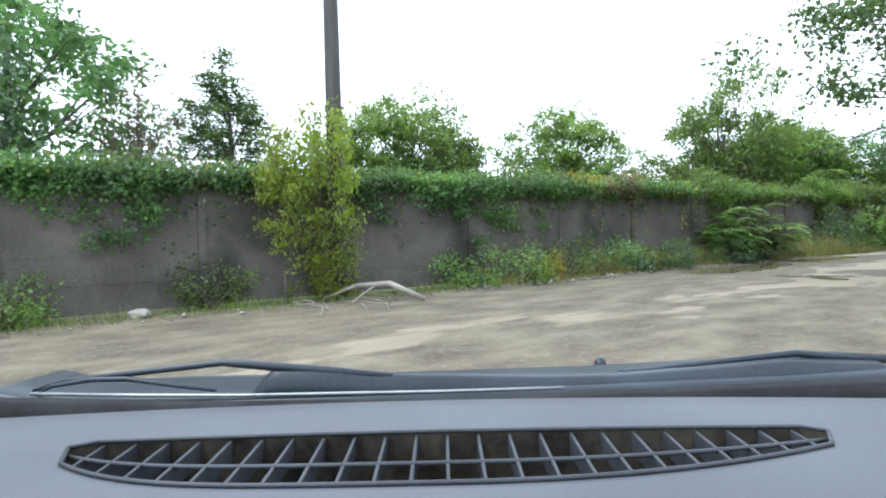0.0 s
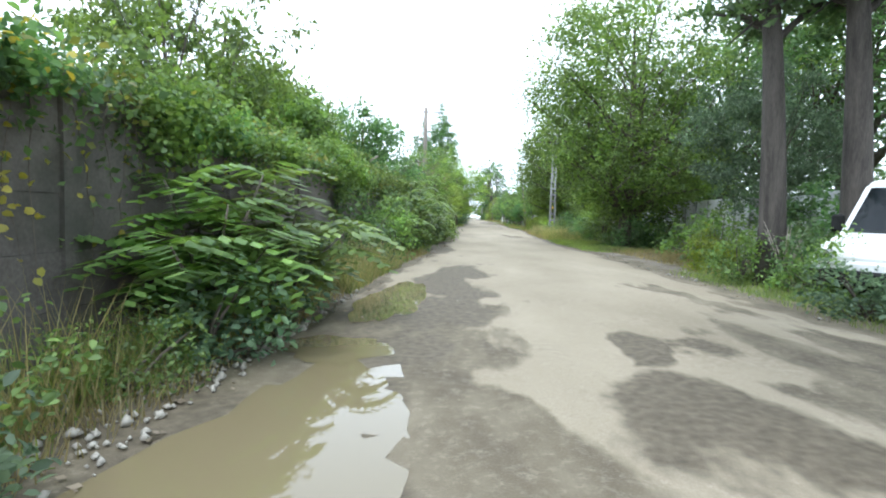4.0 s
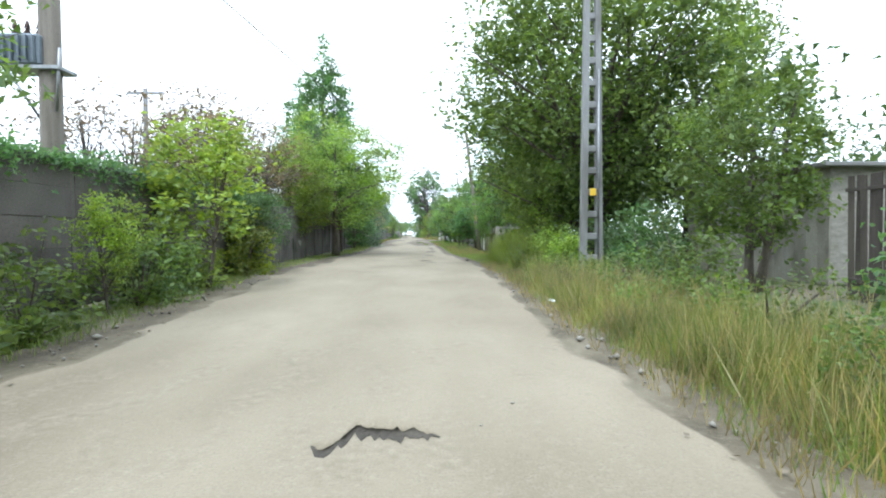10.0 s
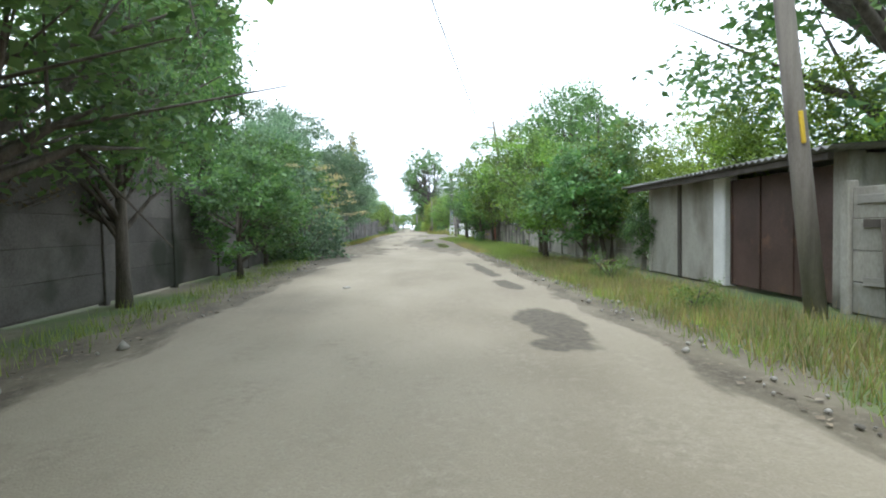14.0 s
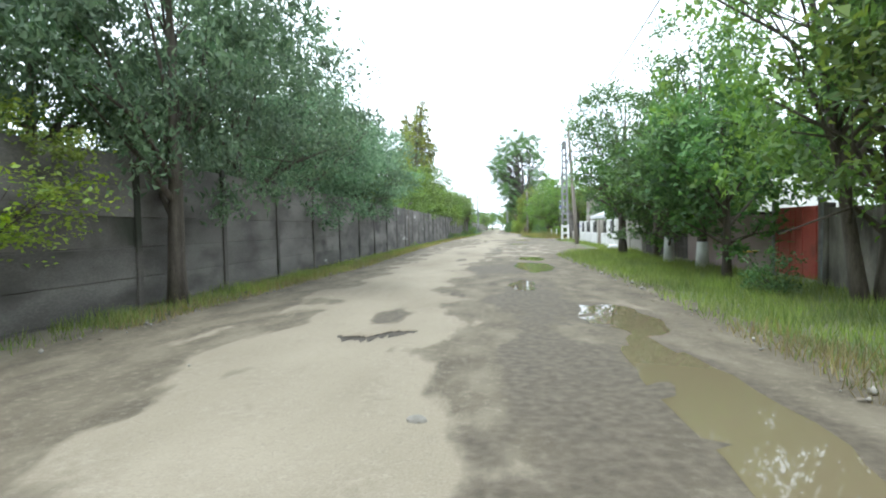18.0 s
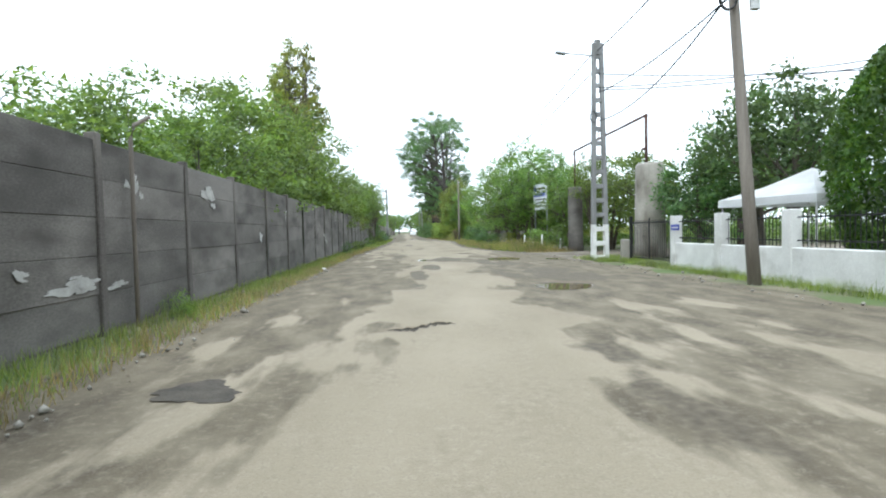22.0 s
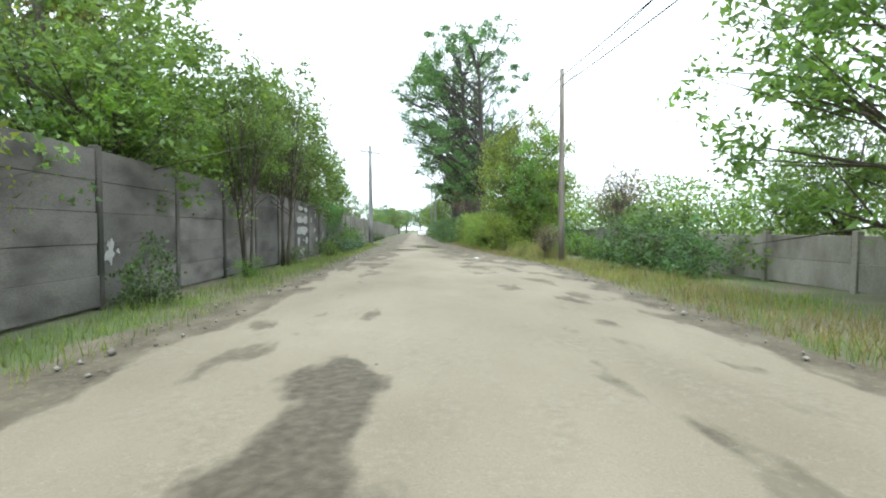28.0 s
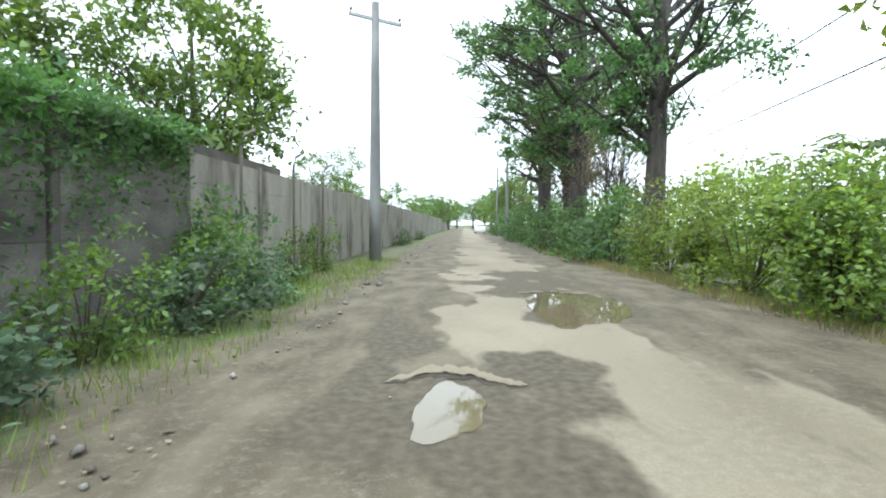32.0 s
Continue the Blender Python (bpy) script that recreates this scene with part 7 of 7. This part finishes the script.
for x, y, s in ((-3.0, -12.2, 0.22), (0.65, 84.1, 0.10), (3.2, 69.7, 0.09), (3.6, 68.2, 0.06), (-3.5, 128.0, 0.2), (-3.4, 127.2, 0.14), (2.2, 108.6, 0.08), (0.3, 173.0, 0.07)):
    bm = bmesh.new()
    bmesh.ops.create_icosphere(bm, subdivisions=2, radius=1)
    for q in bm.verts:
        q.co *= 1 + 0.25 * noise.noise(q.co * 1.7 + Vector((x, y, 0)))
    tagged(part("stone", bm, M_CONC_PALE, None, "", pose(x, y, s * 0.25) @ Matrix.Diagonal((s, s * 0.8, s * 0.45, 1))), "pale loose stone lying beside the road", "stone", "stones")
for x, y in ((-2.5, 24.5), (5.3, 48.5), (-2.6, 154.8), (-1.9, 168.4), (4.6, 207.0), (-2.2, 175.5), (6.2, 219.0)):
    bm = bmesh.new()
    bmesh.ops.create_grid(bm, x_segments=4, y_segments=4, size=0.085)
    for q in bm.verts:
        q.co.z = 0.05 * noise.noise(q.co * 9 + Vector((x, y, 0))) + 0.02
    bmesh.ops.solidify(bm, geom=bm.faces[:], thickness=0.004)
    tagged(part("litter", bm, M_CANVAS, None, "", pose(x, y, 0.03, 0, 0, x * 60)), "crumpled pale scrap of litter on the verge", "litter", "litter scraps")


# ---- vehicles ----
def wheel(parent, x, y, r0, width):
    w = part("wheel", tube([(x - width / 2, y, r0), (x - width / 2 + 0.02, y, r0), (x + width / 2 - 0.02, y, r0), (x + width / 2, y, r0)], [r0 * 0.9, r0, r0, r0 * 0.9], 24), M_RUBBER, parent, "black tyre")
    s = 1 if x > 0 else -1
    part("rim", tube([(x + s * width * 0.4, y, r0), (x + s * (width / 2 + 0.008), y, r0)], [r0 * 0.62, r0 * 0.58], 18), M_STEEL, w, "steel rim")
    for k in range(6):
        a = k * math.pi / 3
        part("rim_hole", tube([(x + s * (width / 2 + 0.004), y + 0.36 * r0 * math.cos(a), r0 + 0.36 * r0 * math.sin(a)), (x + s * (width / 2 + 0.013), y + 0.36 * r0 * math.cos(a), r0 + 0.36 * r0 * math.sin(a))], 0.03, 8), M_RUBBER, w)


def extruded(profile, half, taper=0.0, bevel=0.05):
    """A closed side profile (y, z) drawn out across x, narrower towards its top."""
    bm = bmesh.new()
    zs = [p[1] for p in profile]
    zt = max(zs)
    left = [bm.verts.new((-half + taper * max(0, z - 1.0) / max(0.1, zt - 1.0), y, z)) for y, z in profile]
    right = [bm.verts.new((half - taper * max(0, z - 1.0) / max(0.1, zt - 1.0), y, z)) for y, z in profile]
    n = len(profile)
    bm.faces.new(left)
    bm.faces.new(list(reversed(right)))
    for k in range(n):
        q = (k + 1) % n
        bm.faces.new((left[q], left[k], right[k], right[q]))
    bmesh.ops.recalc_face_normals(bm, faces=bm.faces[:])
    if bevel:
        bmesh.ops.bevel(bm, geom=bm.edges[:], offset=bevel, segments=2, affect="EDGES")
    return bm


van = root("van", 8.9, 11.1, 0, 116, "white delivery van parked facing the road", "van")
part("body", extruded([(-2.6, 0.35), (-2.6, 2.3), (-2.45, 2.4), (0.75, 2.4), (1.0, 2.3), (1.62, 1.28), (2.25, 1.05), (2.4, 0.8), (2.42, 0.35)], 0.95, 0.13, 0.06), M_VAN, van, "white painted body", smooth=False)
part("bumper", box(-0.93, 0.93, 2.36, 2.50, 0.33, 0.62, 0.05), M_RUBBER, van, "black bumper")
for s in (-1, 1):
    bm = bmesh.new()
    xs = s * 0.895
    pts = [(s * 0.925, 0.18, 1.33), (s * 0.925, 1.34, 1.33), (s * 0.862, 0.90, 2.08), (s * 0.862, 0.18, 2.08)]
    bm.faces.new([bm.verts.new(q) for q in pts])
    bmesh.ops.solidify(bm, geom=bm.faces[:], thickness=0.03)
    part("side_window", bm, M_GLASS, van, "dark side window")
    part("mirror", box(s * 1.12 - 0.12, s * 1.12 + 0.12, 1.25, 1.37, 1.32, 1.68, 0.04), M_RUBBER, van, "black wing mirror")
    part("mirror_arm", tube([(s * 0.92, 1.2, 1.4), (s * 1.05, 1.3, 1.45)], 0.025, 6), M_RUBBER, van)
    part("headlight", box(s * 0.72 - 0.16, s * 0.72 + 0.16, 2.26, 2.42, 0.76, 0.98, 0.04), M_STEEL, van, "clear headlight")
    for y in (1.62, -1.75):
        wheel(van, s * 0.86, y, 0.33, 0.22)
        part("wheel_arch", tube([(s * 0.90, y, 0.35), (s * 0.972, y, 0.35)], 0.42, 22), M_RUBBER, van, "dark wheel arch")
bm = bmesh.new()
bm.faces.new([bm.verts.new(q) for q in ((-0.74, 1.66, 1.33), (0.74, 1.66, 1.33), (0.66, 1.10, 2.22), (-0.66, 1.10, 2.22))])
bmesh.ops.solidify(bm, geom=bm.faces[:], thickness=0.03)
part("windscreen", bm, M_GLASS, van, "dark windscreen")

far_car = root("car", 3.4, 300.0, 0, 180, "small white car far down the road", "car")
part("body", extruded([(-1.9, 0.3), (-1.95, 0.75), (-1.2, 0.92), (-0.7, 1.4), (0.9, 1.42), (1.5, 0.95), (1.95, 0.85), (1.95, 0.3)], 0.82, 0.16, 0.06), M_VAN, far_car, "white painted body")
part("rear_window", box(-0.6, 0.6, 1.15, 1.24, 1.0, 1.34, 0.02), M_GLASS, far_car)
part("windscreen", box(-0.6, 0.6, -1.06, -0.98, 0.98, 1.32, 0.02), M_GLASS, far_car)
for s in (-1, 1):
    part("light", box(s * 0.66 - 0.1, s * 0.66 + 0.1, -1.98, -1.93, 0.6, 0.75, 0.02), M_STEEL, far_car, "headlight")
    for y in (1.2, -1.2):
        wheel(far_car, s * 0.74, y, 0.29, 0.18)

# ---- the car whose dashboard the view begins over: it stands at the turning ----
car = root("camera_car", 7.14, -12.455, 0, 58.4, "car front with grey dashboard, cowl, wipers and dark bonnet", "car")
DZ = 1.080


def slot_back(x):
    return 0.700 - 0.012 * (x / 0.49) ** 2


def slot_front(x):
    return 0.556 + 0.085 * min(1.0, abs(x / 0.49)) ** (4.5 if x < 0 else 2.2)


bm = bmesh.new()
xs = np.concatenate([[-0.78, -0.68, -0.58], np.linspace(-0.49, 0.49, 41), [0.58, 0.68, 0.78]])
cols = []
for x in xs:
    inside = abs(x) <= 0.4901
    b, f = (slot_back(x), slot_front(x)) if inside else (0.672, 0.672)
    if abs(abs(x) - 0.49) < 1e-6:
        b = f = 0.672
    bow = -0.05 * (x / 0.78) ** 2
    prof = [(0.865 + bow, DZ - 0.03), (0.85 + bow, DZ - 0.004), (0.80 + bow, DZ), (b + 0.02, DZ + 0.003), (b, DZ), (f, DZ), (f - 0.02, DZ + 0.003), (0.48, DZ - 0.004), (0.40, DZ - 0.03), (0.34, DZ - 0.09), (0.31, DZ - 0.22), (0.33, DZ - 0.55)]
    cols.append([bm.verts.new((x, y, z)) for y, z in prof])
for a, b in zip(cols, cols[1:]):
    for k in range(len(a) - 1):
        if k == 4 and abs(a[0].co.x) <= 0.4901 and abs(b[0].co.x) <= 0.4901:
            continue
        if k == 4 and (a[k].co - a[k + 1].co).length < 1e-6 and (b[k].co - b[k + 1].co).length < 1e-6:
            continue
        fc = bm.faces.new((a[k], a[k + 1], b[k + 1], b[k]))
        fc.smooth = True
bmesh.ops.remove_doubles(bm, verts=bm.verts[:], dist=1e-5)
dash = part("dashboard", bm, M_DASH, car, "grey grained plastic dashboard top")
bm = bmesh.new()
rim_b = [(x, slot_back(x) if abs(x) < 0.489 else 0.672) for x in np.linspace(-0.49, 0.49, 41)]
rim_f = [(x, slot_front(x) if abs(x) < 0.489 else 0.672) for x in np.linspace(-0.49, 0.49, 41)]
loop = rim_b + rim_f[::-1][1:-1]
topv = [bm.verts.new((x, y, DZ)) for x, y in loop]
botv = [bm.verts.new((x, y - 0.01, DZ - 0.075)) for x, y in loop]
for k in range(len(loop)):
    q = (k + 1) % len(loop)
    bm.faces.new((topv[k], topv[q], botv[q], botv[k]))
bm.faces.new(botv)
part("vent_well", bm, M_WELL, dash, "dusty dark demister duct")
part("vent_rim", tube([(x, y, DZ + 0.003) for x, y in loop] + [(loop[0][0], loop[0][1], DZ + 0.003)], 0.0028, 6), M_GRILLE, dash, "dark slot rim")
for k in range(23):
    x = -0.455 + k * 0.0413
    b, f = slot_back(x), slot_front(x)
    part("vent_slat", box(x - 0.0022, x + 0.0022, f, b, DZ - 0.03, DZ - 0.002, 0.0008), M_GRILLE, dash, "", None)
pts = [(x, (slot_back(x) * 0.42 + slot_front(x) * 0.58), DZ - 0.003) for x in np.linspace(-0.485, 0.485, 30)]
part("vent_bar", tube(pts, 0.003, 6), M_GRILLE, dash)
def ribbon(name, low, high, y0, y1, material, label):
    """A thick rounded strip across the car between two edge lines (x, z)."""
    bm = bmesh.new()
    xs = np.linspace(low[0][0], low[-1][0], 60)
    zl, zh = np.interp(xs, *zip(*low)), np.interp(xs, *zip(*high))
    rows = [[bm.verts.new(p) for p in ((x, y0, a), (x, y0 + 0.012, b - 0.004), (x, y0 + 0.03, b), (x, y1, b - 0.012), (x, y1 + 0.01, a))] for x, a, b in zip(xs, zl, zh)]
    for a, b in zip(rows, rows[1:]):
        for k in range(5):
            bm.faces.new((a[k], a[(k + 1) % 5], b[(k + 1) % 5], b[k])).smooth = True
    return part(name, bm, material, car, label)


# black strip added as the shadow in the gap behind the dashboard
ribbon("shadow_gap_strip", [(-0.82, 1.030), (0.82, 1.030)], [(-0.82, 1.083), (-0.40, 1.066), (0.0, 1.062), (0.36, 1.071), (0.82, 1.084)], 0.872, 0.905, M_RUBBER, "black strip for the shadow gap behind the dashboard")
cowl = ribbon("cowl", [(-0.82, 0.99), (0.82, 0.99)], [(-0.82, 1.084), (-0.72, 1.062), (-0.40, 1.060), (0.0, 1.064), (0.30, 1.068), (0.82, 1.084)], 0.915, 1.12, M_WIPER, "dark plastic cowl under the windscreen")
ribbon("wiper_link", [(-0.36, 1.03), (0.80, 1.03)], [(-0.36, 1.062), (-0.325, 1.104), (-0.22, 1.104), (-0.15, 1.092), (0.0, 1.086), (0.19, 1.080), (0.32, 1.080), (0.47, 1.089), (0.63, 1.101), (0.70, 1.097), (0.80, 1.092)], 0.945, 0.985, M_WIPER, "dark wiper linkage cover")
arm = part("wiper_arm", tube([(-0.765, 0.965, 1.073), (-0.714, 0.965, 1.089), (-0.587, 0.965, 1.101), (-0.413, 0.965, 1.117), (-0.366, 0.965, 1.113), (-0.22, 0.965, 1.098), (-0.10, 0.965, 1.084)], [0.003, 0.005, 0.006, 0.006, 0.008, 0.009, 0.007], 8), M_WIPER, car, "black wiper arm")
part("wiper_bow", tube([(-0.745, 0.95, 1.072), (-0.718, 0.95, 1.085), (-0.647, 0.95, 1.095), (-0.581, 0.95, 1.095), (-0.50, 0.95, 1.082), (-0.42, 0.95, 1.070)], [0.003, 0.004, 0.005, 0.005, 0.004, 0.003], 7), M_WIPER, arm)
# pale steel here draws the bright highlight along the blade
part("wiper_blade", tube([(-0.745, 0.935, 1.076), (-0.545, 0.935, 1.069), (-0.374, 0.935, 1.065), (-0.007, 0.935, 1.064), (0.21, 0.935, 1.066)], 0.0035, 6), M_STEEL, arm, "thin wiper blade made pale for its highlight line")
part("wiper_arm", tube([(0.324, 0.99, 1.076), (0.481, 0.99, 1.089), (0.659, 0.99, 1.105), (0.712, 0.99, 1.098), (0.83, 0.99, 1.09)], [0.004, 0.006, 0.007, 0.009, 0.009], 8), M_WIPER, car, "black wiper arm")
part("bonnet", extruded([(1.14, 0.98), (1.16, 1.035), (1.5, 0.95), (1.95, 0.80), (2.12, 0.68), (2.12, 0.62), (1.14, 0.62)], 0.76, 0.0, 0.03), M_BODY, car, "dark painted bonnet")
part("washer_nozzle", tube([(0.34, 1.15, 1.035), (0.34, 1.16, 1.055), (0.34, 1.165, 1.062)], [0.014, 0.013, 0.004], 9), M_WIPER, car)
part("front_body", extruded([(0.34, 0.28), (0.34, 0.60), (0.9, 0.98), (1.13, 0.98), (1.13, 0.61), (2.14, 0.61), (2.2, 0.5), (2.2, 0.28)], 0.77, 0.0, 0.02), M_BODY, car, "dark painted front body")
for s in (-1, 1):
    wheel(car, s * 0.72, 1.55, 0.29, 0.18)

# ---- the long concrete wall: posts and stacked slabs ----
wall = new("wall_west")
tagged(wall, "long grey wall of cast concrete slabs between posts", "wall", kind="structure")
BAY, WALL_X, SLAB_H = 3.12, -4.0, 0.56
slab_me = bpy.data.meshes.new("slab")
_bm = box(-0.05, 0.05, -BAY / 2 + 0.06, BAY / 2 - 0.06, 0.002, SLAB_H - 0.002, 0.007)
_bm.to_mesh(slab_me)
_bm.free()
slab_me.materials.append(M_CONC)
post_me = bpy.data.meshes.new("post")
_bm = box(-0.085, 0.085, -0.075, 0.075, -0.2, 2.93, 0.015)
_bm.to_mesh(post_me)
_bm.free()
post_me.materials.append(M_CONC_DARK)
n0 = 123.55 - 6 * BAY
backing = part("backing", box(WALL_X - 0.03, WALL_X + 0.03, n0, 228.0, 0.0, 2.79, 0.0), M_CONC_DARK, wall)
for k in range(38):
    y = n0 + k * BAY
    put("post", post_me, None, wall, pose(WALL_X + 0.01, y, rng.normal(0, 0.02), rng.normal(0, 0.4), rng.normal(0, 0.4), 0))
    for s in range(5):
        if y + BAY / 2 > 228:
            continue
        put("slab", slab_me, None, wall, pose(WALL_X + rng.normal(0, 0.008), y + BAY / 2, s * SLAB_H + 0.03, rng.normal(0, 0.12), rng.normal(0, 0.5), 0))


def far_wall(name, y0, y1, height, material, label):
    """Bays of the same wall that are only glimpsed, joined."""
    bm = bmesh.new()
    y = y0
    while y < y1:
        add_box(bm, WALL_X - 0.08, WALL_X + 0.09, y - 0.075, y + 0.075, -0.2, height + 0.05, 0.0)
        for s in range(5):
            h = height / 5
            add_box(bm, WALL_X - 0.05, WALL_X + 0.05 + random.uniform(-0.008, 0.008), y + 0.078, y + BAY - 0.078, s * h + 0.003, s * h + h - 0.003, 0.0)
        add_box(bm, WALL_X - 0.03, WALL_X + 0.03, y + 0.076, y + BAY - 0.076, 0.0, height - 0.02, 0.0)
        y += BAY
    ob = part(name, bm, material, wall, label)
    ob["kind"] = "stuff"


far_wall("slab_bays", -61.0, 20.0, 2.52, M_CONC_DARK, "dark grey slabs under creepers")
far_wall("slab_bays", 20.12, 44.0, 2.75, M_CONC_DARK, "dark grey slabs behind shrubs")
dark_slab, dark_post = slab_me.copy(), post_me.copy()
dark_slab.materials[0] = M_CONC_DARK
part("backing", box(WALL_X - 0.03, WALL_X + 0.03, 45.2, n0 - 0.1, 0.0, 2.72, 0.0), M_CONC_DARK, wall)
for k in range(19):
    y = n0 - (19 - k) * BAY
    put("post", dark_post, None, wall, pose(WALL_X + 0.01, y, rng.normal(0, 0.02), rng.normal(0, 0.4), rng.normal(0, 0.4), 0))
    for s in range(5):
        put("slab", dark_slab, None, wall, pose(WALL_X + rng.normal(0, 0.008), y + BAY / 2, s * SLAB_H + 0.03, rng.normal(0, 0.12), rng.normal(0, 0.5), 0))
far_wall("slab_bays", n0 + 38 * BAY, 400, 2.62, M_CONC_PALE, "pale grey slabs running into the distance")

# flaked white paint and patches on the slabs
flakes = [(146.6, 2.35, 0.55, 0.28), (143.3, 2.3, 0.2, 0.2), (141.6, 0.75, 0.9, 0.14), (150.9, 1.35, 0.22, 0.22), (168.9, 2.3, 0.12, 0.3), (154.5, 2.2, 0.15, 0.15), (176.0, 2.55, 0.3, 0.1),
          (183.0, 2.2, 0.7, 0.16), (182.2, 1.75, 0.45, 0.12), (186.4, 1.7, 0.6, 0.2), (189.0, 1.45, 0.5, 0.1), (192.5, 1.0, 0.25, 0.3), (200.3, 1.95, 0.25, 0.18), (164.3, 1.1, 0.5, 0.3), (124.8, 0.25, 0.22, 0.06), (215.3, 1.05, 0.4, 0.2), (212.9, 2.2, 0.2, 0.3), (68.9, 0.95, 0.55, 0.2), (133.9, 2.52, 0.24, 0.14), (134.3, 2.3, 0.10, 0.2), (139.7, 2.5, 0.26, 0.14), (134.5, 1.85, 0.09, 0.1),
          (125.5, 2.2, 0.2, 0.09), (127.3, 2.5, 0.16, 0.12), (140.6, 1.0, 0.2, 0.07)]
bits = []
for y, z, ry, rz in flakes:
    bits.append((y, z, ry * 0.55, rz * 0.6))
    for k in range(4):
        q = rng.uniform(0.12, 0.34)
        bits.append((y + rng.normal(0, 0.6) * ry, min(2.6, max(0.12, z + rng.normal(0, 0.6) * rz)), ry * q, rz * q * 1.2))
for k, me in enumerate(blob("paint_flake", bits, 0.0, 71, 0.8, 32)):
    me.transform(Matrix(((0, 0, 1, WALL_X + 0.066 + 0.0024 * (k % 5)), (1, 0, 0, 0), (0, 1, 0, 0), (0, 0, 0, 1))))
    put("paint_flake", me, M_FLAKE, wall, None, "patch of flaking white paint")

# a bay whose slabs have kept wide ragged coats of white paint
coats = [(208.6, 1.36, 0.55, 0.17), (209.75, 1.38, 0.95, 0.19), (208.8, 1.90, 0.70, 0.18), (210.05, 1.92, 0.62, 0.19), (210.35, 0.86, 0.38, 0.17), (208.45, 0.84, 0.28, 0.20), (209.3, 0.34, 0.55, 0.15),
         (209.0, 2.48, 0.50, 0.12), (210.2, 2.44, 0.42, 0.13), (209.6, 0.90, 0.14, 0.08), (211.6, 1.95, 0.22, 0.14), (212.6, 1.40, 0.30, 0.12), (213.2, 0.85, 0.24, 0.15)]
for k, me in enumerate(blob("paint_coat", coats, 0.0, 77, 0.34, 40)):
    me.transform(Matrix(((0, 0, 1, WALL_X + 0.080 + 0.002 * (k % 3)), (1, 0, 0, 0), (0, 1, 0, 0), (0, 0, 0, 1))))
    put("paint_coat", me, M_FLAKE, wall, None, "wide ragged coat of white paint")
